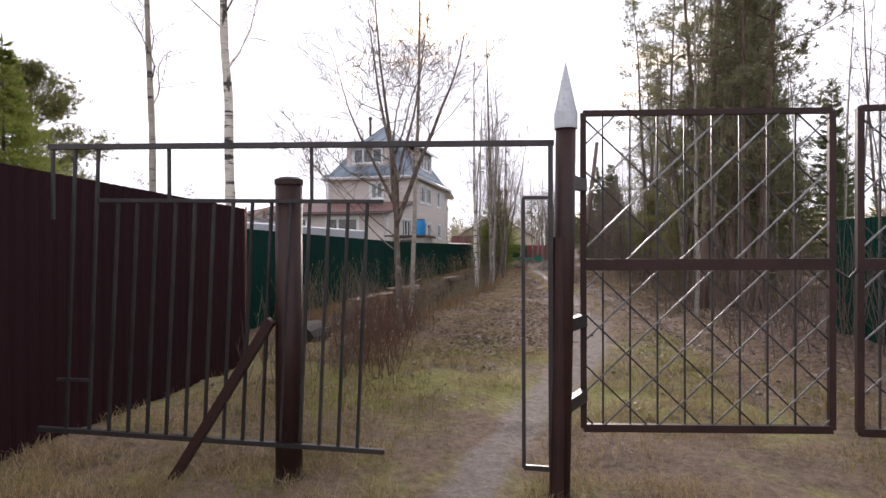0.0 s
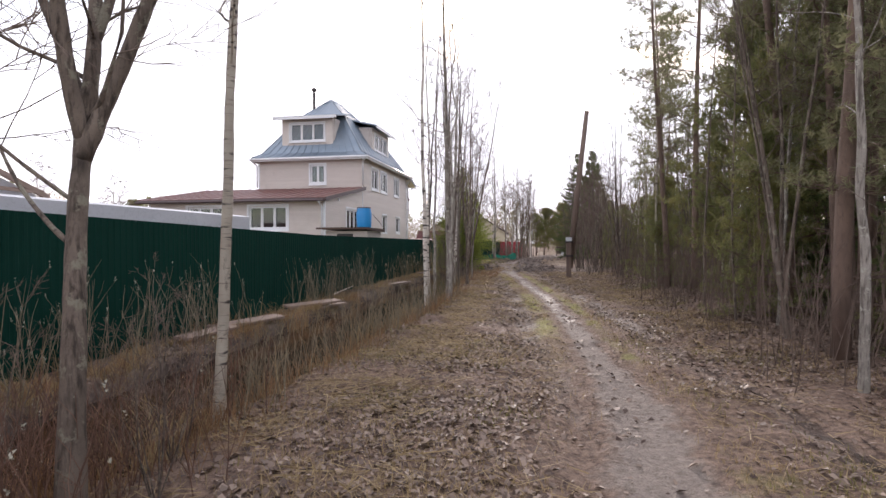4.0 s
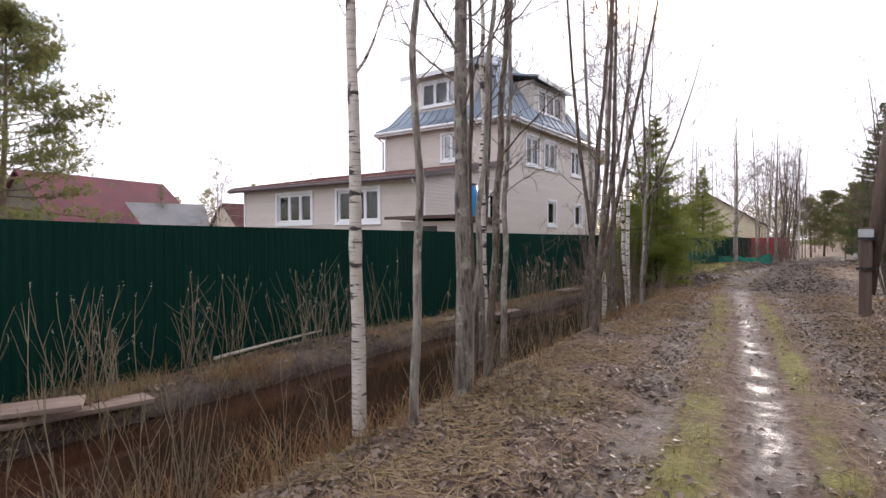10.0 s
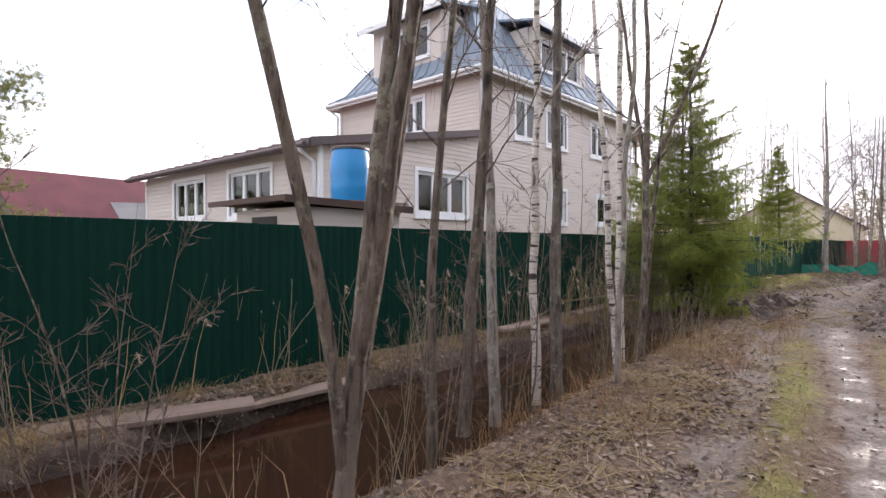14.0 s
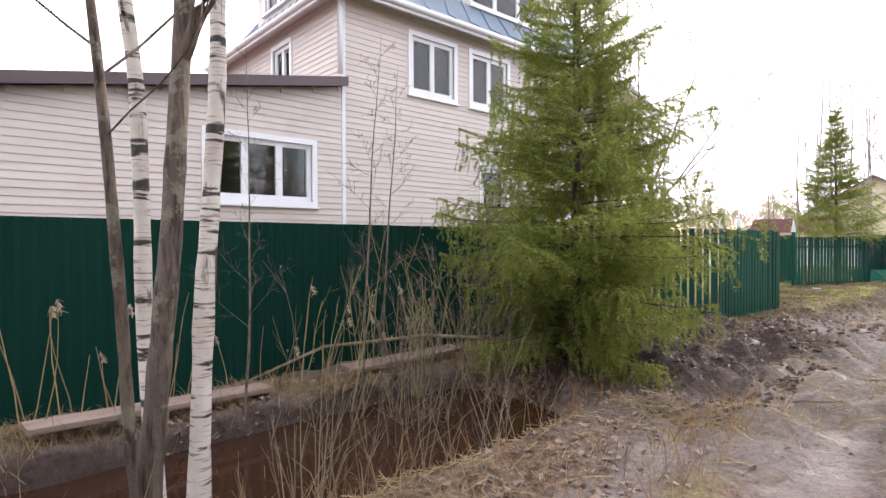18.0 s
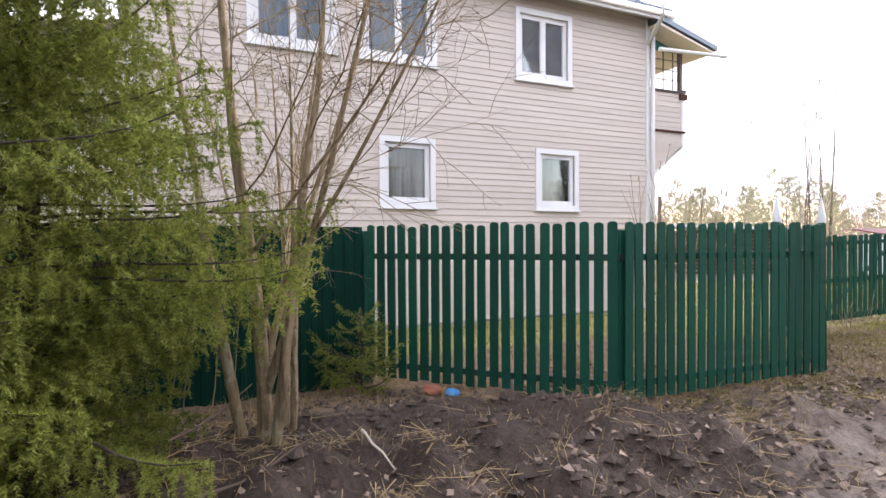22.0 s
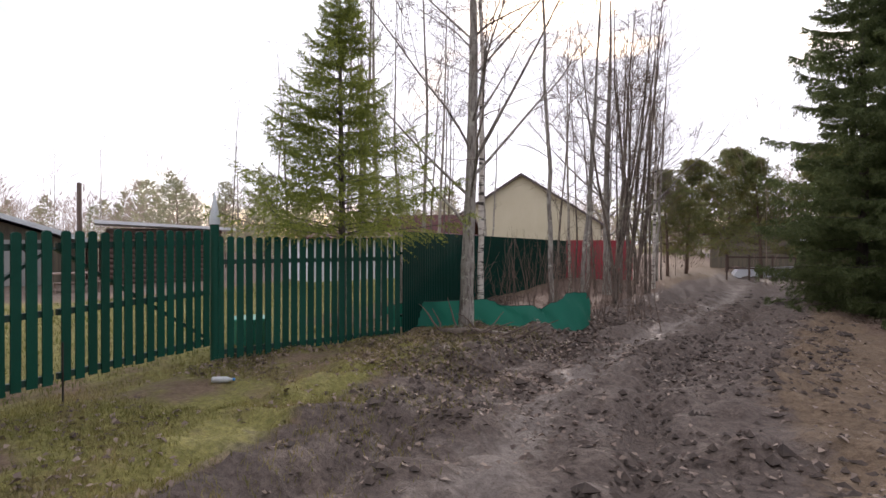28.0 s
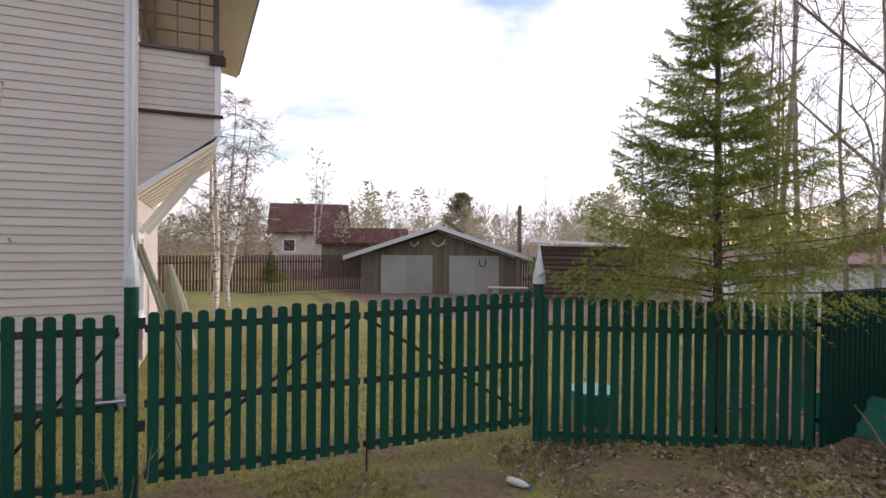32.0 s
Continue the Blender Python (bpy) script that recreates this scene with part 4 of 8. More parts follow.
def window(plane, face, out, u0, u1, z0, z1, panes, curtain=None, root=house, trim=0.1, sash=0.085, name="window"):
    """A plastic window in its opening: trim, frame and mullions, glass panes, sill, and a dark-coloured box for the
    unlit room behind.
    """
    fr = MB()
    for a, b, c, d in cells(u0 - trim, u1 + trim, z0 - trim, z1 + trim, [(u0, u1, z0, z1)]):
        slab(fr, plane, face, out, a, b, c, d, -0.01, 0.045)
    w = part(name, fr.weld(), M["white_trim"], root, "white plastic window with a plain surround")
    sm = MB()
    for a, b, c, d in cells(u0, u1, z0, z1, [(u0 + sash, u1 - sash, z0 + sash, z1 - sash)]):
        slab(sm, plane, face, out, a, b, c, d, -0.09, -0.02)
    part("window_frame", sm.weld(), M["white_trim"], w)
    step = (u1 - u0) / panes
    for i in range(1, panes):
        m = MB()
        slab(m, plane, face, out, u0 + i * step - sash * 0.7, u0 + i * step + sash * 0.7, z0 + sash, z1 - sash, -0.088, -0.018)
        part("mullion", m, M["white_trim"], w)
    for i in range(panes):
        g = MB()
        slab(g, plane, face, out, u0 + i * step + 0.02, u0 + (i + 1) * step - 0.02, z0 + 0.02, z1 - 0.02, -0.062, -0.056)
        gl = part("pane", g, M["glass"], w)
        gl.visible_shadow = False
    s = MB()
    slab(s, plane, face, out, u0 - trim - 0.03, u1 + trim + 0.03, z0 - trim - 0.03, z0 - trim, -0.005, 0.085)
    part("window_sill", s, M["white_trim"], w)
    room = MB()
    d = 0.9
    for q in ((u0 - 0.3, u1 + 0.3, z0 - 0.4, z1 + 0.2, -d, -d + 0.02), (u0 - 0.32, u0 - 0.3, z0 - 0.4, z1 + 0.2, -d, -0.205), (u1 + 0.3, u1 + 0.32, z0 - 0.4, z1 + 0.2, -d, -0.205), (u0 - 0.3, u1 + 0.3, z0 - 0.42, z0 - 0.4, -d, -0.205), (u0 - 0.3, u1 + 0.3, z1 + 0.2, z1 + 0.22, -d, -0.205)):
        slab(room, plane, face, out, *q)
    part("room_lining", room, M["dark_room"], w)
    if curtain:
        n = 40
        us = np.linspace(u0 + 0.01, u1 - 0.01, n)
        ww = -0.17 + 0.018 * np.sin(us * 38)
        vs = [put(u, x, z, plane, face, out) for z in (z0 + 0.03, z1) for u, x in zip(us, ww)]
        part("curtain", MB().add(vs, [(i, i + 1, n + i + 1, n + i) for i in range(n - 1)]), M[curtain], w, smooth=True)
    return w


EAST = [  # u0, u1, z0, z1, panes, curtain
    (32.26, 34.16, 2.24, 3.30, 3, None),
    (38.7, 39.56, 2.23, 3.27, 1, "curtain"),
    (41.92, 42.76, 2.24, 3.25, 1, "curtain"),
    (36.55, 37.78, 4.75, 5.95, 2, "curtain_blue"),
    (38.36, 39.6, 4.75, 5.95, 2, "curtain_blue"),
    (41.46, 42.6, 4.75, 5.95, 2, "curtain_blue"),
]
SOUTH_A = [(-15.78, -13.83, 2.2, 3.28, 3, None), (-19.05, -17.15, 2.22, 3.28, 3, None)]
SOUTH_M = [(-15.04, -14.17, 4.94, 6.0, 2, "curtain")]
hole = lambda ws: [w[:4] for w in ws]  # noqa: E731
wall("wall_east", "x", HX, 1, HY0, HY1, 0.05, 6.4, hole(EAST[1:]))
wall("wall_annex_east", "x", HX, 1, AY, HY0 - 0.002, 0.05, 3.6, hole(EAST[:1]), top=lambda y: annex_roof_z(y) - 0.1)
part("wall_annex_gable", MB().prism([(AY, 3.6), (HY0 - 0.002, 3.6), (HY0 - 0.002, annex_roof_z(HY0) - 0.1), (AY, annex_roof_z(AY) - 0.1)], 0, HX - 0.2, HX - 0.012), M["siding"], house)
wall("wall_annex_south", "y", AY, -1, AXW, HX, 0.05, 3.55, hole(SOUTH_A))
wall("wall_south", "y", HY0, -1, HXW, HX, 3.6, 6.4, hole(SOUTH_M))
wall("wall_north", "y", HY1, 1, HXW, HX, 0.05, 6.4, [(-14.2, -13.3, 0.1, 2.0)], row=0.4)
wall("wall_west", "x", HXW, -1, HY0, HY1, 0.05, 6.4, [], clad=False)
wall("wall_annex_west", "x", AXW, -1, AY, HY0 - 0.2, 0.05, 3.6, [], clad=False)
wall("wall_annex_north", "y", HY0 - 0.2, 1, AXW, HXW, 0.05, 4.6, [], clad=False)
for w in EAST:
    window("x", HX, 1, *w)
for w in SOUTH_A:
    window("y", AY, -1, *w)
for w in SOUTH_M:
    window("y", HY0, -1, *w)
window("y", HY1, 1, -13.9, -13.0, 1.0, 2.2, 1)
for (x, y), (z0, z1) in {(HX, AY): (0.05, 3.55), (HX, HY1): (0.05, 6.4), (AXW, AY): (0.05, 3.5), (HXW, HY0): (4.4, 6.4)}.items():
    part("corner_trim", MB().box(x - 0.05, x + 0.03, y - 0.05 if y != HY1 else y - 0.05, y + 0.05, z0, z1), M["white_trim"], house)
part("corner_trim", MB().box(HX + 0.002, HX + 0.028, HY0 - 0.04, HY0 + 0.04, 0.05, 6.4), M["white_trim"], house)
part("plinth", MB().box(HXW + 0.02, HX - 0.02, AY + 0.02, HY1 - 0.02, -0.2, 0.045), M["concrete"], house)

# annex roof: seamed metal sheet falling to the front, fascia and gutter
rf = MB().prism([(29.04, annex_roof_z(29.04)), (34.84, annex_roof_z(34.84)), (34.84, annex_roof_z(34.84) + 0.05), (29.04, annex_roof_z(29.04) + 0.05)], 0, -21.6, -11.75)
annex_roof = part("annex_roof", rf, M["roof_red"], house)
for x in np.arange(-21.5, -11.75, 0.55):
    part("roof_seam", MB().prism([(29.04, annex_roof_z(29.04) + 0.05), (34.83, annex_roof_z(34.83) + 0.05), (34.83, annex_roof_z(34.83) + 0.08), (29.04, annex_roof_z(29.04) + 0.08)], 0, x, x + 0.02), M["roof_red"], annex_roof)
part("fascia", MB().prism([(29.01, annex_roof_z(29.01) - 0.12), (34.83, annex_roof_z(34.83) - 0.12), (34.83, annex_roof_z(34.83) + 0.055), (29.01, annex_roof_z(29.01) + 0.055)], 0, -11.75, -11.71), M["fascia"], house)
part("fascia", MB().box(-21.6, -11.75, 28.98, 29.035, annex_roof_z(29.04) - 0.14, annex_roof_z(29.04) + 0.02), M["fascia"], house)
part("soffit", MB().prism([(29.04, annex_roof_z(29.04) - 0.1), (29.4, annex_roof_z(29.4) - 0.1), (29.4, annex_roof_z(29.4) - 0.08), (29.04, annex_roof_z(29.04) - 0.08)], 0, -21.55, -11.8), M["white_trim"], house)
part("gutter", MB().tube([(-21.6, 28.93, 3.52), (-11.85, 28.93, 3.5)], 0.055, 10), M["fascia"], house)
part("downpipe", MB().tube([(-12.05, 28.93, 3.5), (-12.05, 28.98, 3.4), (-12.05, 29.3, 3.2), (-12.05, 29.32, 0.2)], 0.045, 10), M["white_trim"], house, smooth=True)
part("air_vent", MB().box(HX + 0.02, HX + 0.05, 31.1, 31.24, 3.62, 3.76), M["white_trim"], house)

# mansard roof
E0, E1, ES, EN = -18.55, -11.58, 34.5, 45.1
IN = 2.1
ring0 = [(E0, ES, 6.44), (E1, ES, 6.44), (E1, EN, 6.44), (E0, EN, 6.44)]
ringa = [(E0 + 0.45, ES + 0.45, 6.72), (E1 - 0.45, ES + 0.45, 6.72), (E1 - 0.45, EN - 0.45, 6.72), (E0 + 0.45, EN - 0.45, 6.72)]
ring1 = [(E0 + IN, ES + IN, 9.15), (E1 - IN, ES + IN, 9.15), (E1 - IN, EN - IN, 9.15), (E0 + IN, EN - IN, 9.15)]
top = [(-15.55, 39.2, 10.85), (-15.4, 40.3, 10.85)]
rv = ring0 + ringa + ring1 + top
rfs = [(i + 4 * k, (i + 1) % 4 + 4 * k, (i + 1) % 4 + 4 * (k + 1), i + 4 * (k + 1)) for k in (0, 1) for i in range(4)]
rfs += [(8, 9, 12), (9, 10, 13, 12), (10, 11, 13), (11, 8, 12, 13), (3, 2, 1, 0)]
roof = part("roof", MB().add(rv, rfs), M["roof_blue"], house)
lerp = lambda a, b, s: tuple(p + (q - p) * s for p, q in zip(a, b))  # noqa: E731
for i in range(4):
    j = (i + 1) % 4
    for s in np.linspace(0.0, 1.0, 15):
        pts = [lerp(r[i], r[j], s) for r in (ring0, ringa, ring1)]
        sm = MB()
        for a, b in zip(pts, pts[1:]):
            sm.beam(a, b, 0.025, 0.06)
        part("roof_seam", sm, M["roof_blue"], roof)
    for s in np.linspace(0.0, 1.0, 9):
        t0 = lerp(ring1[i], ring1[j], s)
        ends = [(top[0], top[0]), (top[0], top[1]), (top[1], top[1]), (top[1], top[0])][i]
        part("roof_seam", MB().beam(t0, lerp(*ends, s), 0.025, 0.05), M["roof_blue"], roof)
for a, b in zip(ring0, ring0[1:] + ring0[:1]):
    a, b = (np.array(q) - (0, 0, 0.12) for q in (a, b))
    part("fascia", MB().beam(a, b, 0.05, 0.2), M["white_trim"], house)
    outv = np.array([(a[1] - b[1]), (b[0] - a[0]), 0]) / np.linalg.norm(b - a) * -0.06
    part("gutter", MB().tube([a + outv + (0, 0, 0.02), b + outv + (0, 0, 0.02)], 0.06, 10), M["white_trim"], house, smooth=True)
part("soffit", MB().box(E0 + 0.03, E1 - 0.03, ES + 0.03, EN - 0.03, 6.38, 6.42), M["white_trim"], house)
for x, y, sx, sy in ((-11.88, 34.75, 0.2, -0.2), (-11.86, 44.82, 0.22, 0.22), (-18.3, 34.75, -0.2, -0.2)):
    part("downpipe", MB().tube([(x + sx, y + sy, 6.34), (x + sx * 0.8, y + sy * 0.8, 6.2), (x, y, 6.0), (x, y, 4.75 if y < 36 else 0.2)], 0.05, 10), M["white_trim"], house, smooth=True)
part("chimney", MB().tube([(-16.55, 38.9, 9.8), (-16.55, 38.9, 11.35)], 0.09, 12).tube([(-16.55, 38.9, 11.4), (-16.55, 38.9, 11.5), (-16.55, 38.9, 11.62)], [0.17, 0.16, 0.02], 12), M["brick"], house, "dark metal flue with a cap")


def dormer(plane, lo, hi, face, out):
    """A flat-topped dormer with a three-part window; plane x: it faces east, plane y: south."""
    d = MB()
    for a, b, c, e in cells(lo, hi, 6.8, 8.78, [(lo + 0.5, hi - 0.5, 7.46, 8.5)]):
        slab(d, plane, face, out, a, b, c, e, -0.16, 0)
    body = part("dormer", d.weld(), M["siding"], house)
    for u in (lo, hi):
        ck = MB()
        slab(ck, plane, face, out, u - 0.06, u + 0.06, 6.75, 8.78, -1.9, -0.16)
        part("cheek", ck, M["siding"], body)
    rf_ = [put(u, w, z, plane, face, out) for z_ in (0, 0.08) for u, w, z in ((lo - 0.35, 0.4, 8.78 + z_), (hi + 0.35, 0.4, 8.78 + z_), (hi + 0.35, -2.2, 9.35 + z_), (lo - 0.35, -2.2, 9.35 + z_))]
    part("dormer_roof", MB().add(rf_, [(0, 1, 2, 3), (4, 5, 6, 7), (0, 1, 5, 4), (1, 2, 6, 5), (2, 3, 7, 6), (3, 0, 4, 7)]), M["roof_blue"], body)
    fs = MB()
    slab(fs, plane, face, out, lo - 0.37, hi + 0.37, 8.66, 8.84, 0.4, 0.44)
    part("fascia", fs, M["white_trim"], body)
    window(plane, face, out, lo + 0.5, hi - 0.5, 7.46, 8.5, 3, trim=0.06)


dormer("y", -17.0, -13.87, 35.3, -1)
dormer("x", 38.4, 42.1, -12.5, 1)

# balcony on the north side
BY, BX0, BX1 = 45.9, -16.2, -12.02
balc = part("balcony", MB().box(BX0, BX1, HY1 + 0.02, BY, 3.88, 3.96), M["siding"], house, "siding-clad balcony on slanted brackets")
for z in np.arange(3.96, 4.84, 0.115):
    part("siding_board", MB().prism([(BX1 - 0.02, z), (BX1 + 0.014, z), (BX1 + 0.003, z + 0.115), (BX1 - 0.02, z + 0.115)], 1, HY1 + 0.03, BY - 0.07), M["siding"], balc)
    part("siding_board", MB().prism([(BY - 0.02, z), (BY + 0.014, z), (BY + 0.003, z + 0.115), (BY - 0.02, z + 0.115)], 0, BX0, BX1 - 0.07), M["siding"], balc)
part("corner_trim", MB().box(BX1 - 0.07, BX1 + 0.02, BY - 0.07, BY + 0.02, 3.7, 4.86), M["white_trim"], balc)
part("ledge", MB().prism([(HY1 + 0.02, 3.96), (BY + 0.05, 3.96), (BY + 0.05, 4.0), (HY1 + 0.02, 4.0)], 0, BX1 - 0.02, BX1 + 0.05), M["roof_far"], balc)
part("green_panel", MB().prism([(HY1 + 0.02, 5.78), (BY - 0.1, 5.78), (BY - 0.1, 5.82), (HY1 + 0.02, 6.1)], 0, BX1 - 0.07, BX1 - 0.05), M["green_board"], balc, "green board under the balcony roof")
part("balcony_rail", MB().box(BX0, BX1 + 0.05, BY - 0.06, BY + 0.05, 4.86, 4.94).box(BX1 - 0.06, BX1 + 0.05, HY1, BY - 0.06, 4.86, 4.9), M["fascia"], balc)
part("bracket", MB().box(BX1 - 0.02, BX1 + 0.06, BY - 0.14, BY + 0.08, 4.72, 4.84), M["roof_far"], balc)
part("post", MB().box(BX1 - 0.09, BX1 - 0.01, BY - 0.09, BY - 0.01, 4.9, 5.85), M["fascia"], balc)
for y in (45.05, 45.33, 45.62):
    part("grille_bar", MB().box(BX1 - 0.055, BX1 - 0.033, y, y + 0.02, 4.9, 5.8), M["fascia"], balc)
for z in (5.14, 5.36, 5.58):
    part("grille_bar", MB().box(BX1 - 0.053, BX1 - 0.035, HY1, BY - 0.09, z, z + 0.018), M["fascia"], balc)
part("back_wall", MB().box(BX0, BX0 + 0.05, HY1, BY, 3.96, 5.85), M["siding"], balc)
part("side_cladding", MB().prism([(HY1 + 0.02, 3.88), (BY, 3.88), (BY, 3.72), (HY1 + 0.02, 2.86)], 0, BX1 - 0.03, BX1), M["siding"], balc)
for k in range(9):
    za, zb = 3.855 - k * 0.115, 3.745 - k * 0.115
    ya, yb = (min(BY - 0.02, HY1 + 0.02 + max(0.03, (q - 2.88) / 0.86 * 1.23)) for q in (za, zb))
    part("siding_board", MB().prism([(HY1 + 0.02, za), (ya, za), (yb, zb), (HY1 + 0.02, zb)], 0, BX1, BX1 + 0.01), M["siding"], balc)
for k in range(1, 8):
    x = BX0 + k * 0.5
    part("soffit_joint", MB().beam((x, HY1 + 0.03, 2.832), (x, BY, 3.69), 0.015, 0.012), M["siding"], balc)
part("soffit", MB().prism([(HY1 + 0.02, 2.84), (BY, 3.7), (BY, 3.74), (HY1 + 0.02, 2.88)], 0, BX0, BX1 - 0.03), M["soffit"], balc)
part("brace", MB().beam((BX1 - 0.02, HY1 + 0.03, 2.82), (BX1 - 0.02, BY, 3.68), 0.06, 0.07), M["white_trim"], balc)
for x in (-13.4, -14.8):
    part("brace", MB().beam((x, HY1 + 0.03, 2.3), (x, BY - 0.1, 3.66), 0.07, 0.09), M["white_trim"], balc)
part("balcony_roof", MB().prism([(HY1, 6.2), (BY + 0.55, 5.78), (BY + 0.55, 5.88), (HY1, 6.32)], 0, BX0, -11.55), M["roof_blue"], balc)
part("balcony_soffit", MB().prism([(HY1, 6.12), (BY + 0.5, 5.72), (BY + 0.5, 5.76), (HY1, 6.18)], 0, BX0, -11.6), M["soffit"], balc)
part("gutter", MB().tube([(-11.5, HY1 - 0.1, 5.55), (-11.5, BY + 0.75, 5.66)], 0.045, 8), M["white_trim"], balc)
part("rainwater_pipe", MB().tube([(-11.45, HY1 - 0.05, 6.5), (-11.45, HY1 - 0.05, 6.25), (-11.85, HY1 - 0.1, 5.75)], [0.07, 0.05, 0.05], 10), M["white_trim"], balc, smooth=True)
for x, dx, h in ((-12.2, 0.25, 2.3), (-12.95, 0.2, 2.0), (-13.5, 0.3, 2.1)):
    solid("leaning_board", MB().beam((0, 0.75, 0.0), (dx, 0.05, h), 0.1, 0.03), M["green_plank"], (x, HY1, 0.02), "greenish board leaning against the house wall", "board", "leaning boards")
roll = MB().tube([(-15.4, HY1 + 0.6, 0.0), (-15.4, HY1 + 0.5, 0.9), (-15.4, HY1 + 0.35, 1.7)], [0.28, 0.2, 0.08], 12)
part("net", roll, M["green_plank"], thing("rolled_net", (-15.4, HY1 + 0.6, 0), "grey-green roll of netting leaning by the wall", "net"))

# ---------------------------------------------------------------- shed with a water barrel behind the fence
shed = thing("water_shed", (-10.0, 28.1, 0), "small white-clad shed with a flat dark roof", "shed")
for nm, q in (("wall", (-10.9, -9.1, 27.0, 27.07)), ("wall", (-10.9, -9.1, 28.85, 28.92)), ("wall", (-9.17, -9.1, 27.07, 28.85)), ("wall", (-10.9, -10.83, 27.07, 28.85))):
    part(nm, MB().box(*q, 0.0, 2.02), M["siding"], shed)
for z in np.arange(1.42, 2.0, 0.2):
    part("siding_board", MB().box(-9.1, -9.085, 27.0, 28.92, z, z + 0.188), M["siding"], shed)
    part("siding_board", MB().box(-10.9, -9.1, 26.985, 27.0, z, z + 0.188), M["siding"], shed)
# flat dark panel on the boards in place of a shaded opening
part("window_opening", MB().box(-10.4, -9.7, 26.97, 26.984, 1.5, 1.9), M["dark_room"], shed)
part("roof", MB().prism([(26.68, 2.11), (29.1, 2.06), (29.1, 2.1), (26.68, 2.15)], 0, -11.2, -8.99), M["shed_dark"], shed)
part("roof_edge", MB().prism([(26.65, 2.06), (29.12, 1.99), (29.12, 2.105), (26.65, 2.16)], 0, -8.99, -8.955), M["shed_dark"], shed)
part("roof_edge", MB().box(-11.2, -8.99, 26.65, 26.678, 2.08, 2.16), M["shed_dark"], shed)
for k in range(9):
    part("roof_rib", MB().prism([(26.7, 2.15), (29.09, 2.1), (29.09, 2.115), (26.7, 2.165)], 0, -11.1 + k * 0.25, -11.04 + k * 0.25), M["shed_dark"], shed)


def lathe(profile, at, n=28):
    pts = [(at[0], at[1], at[2] + z) for r, z in profile]
    return MB().tube(pts, [r for r, z in profile], n)


BRL = (-9.68, 28.36, 2.125)
barrel = thing("barrel", BRL, "bright blue plastic barrel standing on a shed roof", "barrel")
prof = [(0.27, 0.0), (0.3, 0.02), (0.318, 0.1), (0.332, 0.27), (0.335, 0.3), (0.331, 0.33), (0.336, 0.48), (0.339, 0.62), (0.334, 0.65), (0.326, 0.76), (0.3, 0.88), (0.29, 0.92)]
part("body", lathe(prof, BRL), M["barrel"], barrel, smooth=True)
part("lid", lathe([(0.3, 0.905), (0.31, 0.91), (0.31, 0.945), (0.28, 0.96), (0.0, 0.962)], BRL), M["fascia"], barrel, "dark clamped lid")
part("hose", MB().tube([(-9.52, 28.5, 2.98), (-9.4, 28.7, 2.8), (-9.15, 28.95, 2.45), (-8.93, 29.1, 2.1)], 0.01, 8), M["fascia"], barrel, "thin dark overflow hose", smooth=True)
stk = thing("timber_offcut", (-9.12, 28.5, 2.1), "thin grey batten lying on the shed roof", "board")
part("batten", MB().beam((-9.25, 28.0, 2.16), (-9.02, 29.05, 2.14), 0.04, 0.03), M["plank"], stk)

# ---------------------------------------------------------------- the entrance gates, in a plane square to the first steps
GYAW = radians(13.2)
GU, GW = np.array([math.cos(GYAW), math.sin(GYAW)]), np.array([-math.sin(GYAW), math.cos(GYAW)])
GO = np.array([-1.302, -1.756])


def gp(u, d, z):
    q = GO + GU * u + GW * d
    return (q[0], q[1], z)


def gs(u, z):
    """A point of the bar screen, which runs a little askew to the gate."""
    k = (3.52 + 0.08 * (0.67 - u)) / 3.4
    return gp(u * k, 3.4 * k, 1.545 + (z - 1.545) * k)


panel = thing("gate_screen", gs(-1.4, 0.0), "dark welded steel bar screen with a high crossbar", "fence")
part("crossbar", MB().beam(gs(-2.4, 2.16), gs(0.68, 2.175), 0.035, 0.035), M["steel"], panel)
part("top_rail", MB().beam(gs(-2.09, 1.835), gs(-0.36, 1.82), 0.03, 0.025), M["steel"], panel)
part("bottom_rail", MB().beam(gs(-2.48, 0.44), gs(-0.36, 0.29), 0.035, 0.03), M["steel"], panel)
bars = [(-2.38, 1.72, 2.16), (-2.24, 0.4, 2.16), (-2.1, 0.42, 2.16), (-1.67, 1.83, 2.16)]
bars += [(-1.98 + 0.117 * i, 0.415 - 0.0083 * i, 1.83) for i in range(14)] + [(-0.8, 1.83, 2.16)]
for u, z0, z1 in bars:
    lean = -0.07 if z0 < 1 else 0.0
    part("bar", MB().beam(gs(u + lean, z0), gs(u, z1), 0.018, 0.018, up=(0, 1, 0)), M["steel"], panel)
part("short_rail", MB().beam(gs(-2.36, 0.74), gs(-2.17, 0.735), 0.02, 0.02), M["steel"], panel)
part("brace", MB().beam(gs(-1.05, 1.1), gs(-1.72, 0.02), 0.06, 0.06), M["rust"], panel, "rusty diagonal prop")
stump = thing("steel_post", gp(-0.98, 3.62, 0), "dark red-brown steel tube post with a flat cap", "post")
part("shaft", MB().tube([gp(-1.04, 3.73, -0.2), gp(-1.03, 3.73, 1.97)], 0.088, 18), M["rust"], stump, smooth=True)
part("cap", MB().tube([gp(-1.03, 3.73, 1.96), gp(-1.03, 3.73, 1.995), gp(-1.03, 3.73, 2.01)], [0.094, 0.094, 0.06], 18), M["rust"], stump)
part("footing", MB().tube([gp(-1.04, 3.73, -0.2), gp(-1.04, 3.73, 0.012)], [0.16, 0.11], 12), M["clod"], stump)
pb = thing("gate_post", gp(0.74, 3.45, 0), "tall dark brown steel gate post with a pointed silver cap", "post", "gate posts with pointed caps")
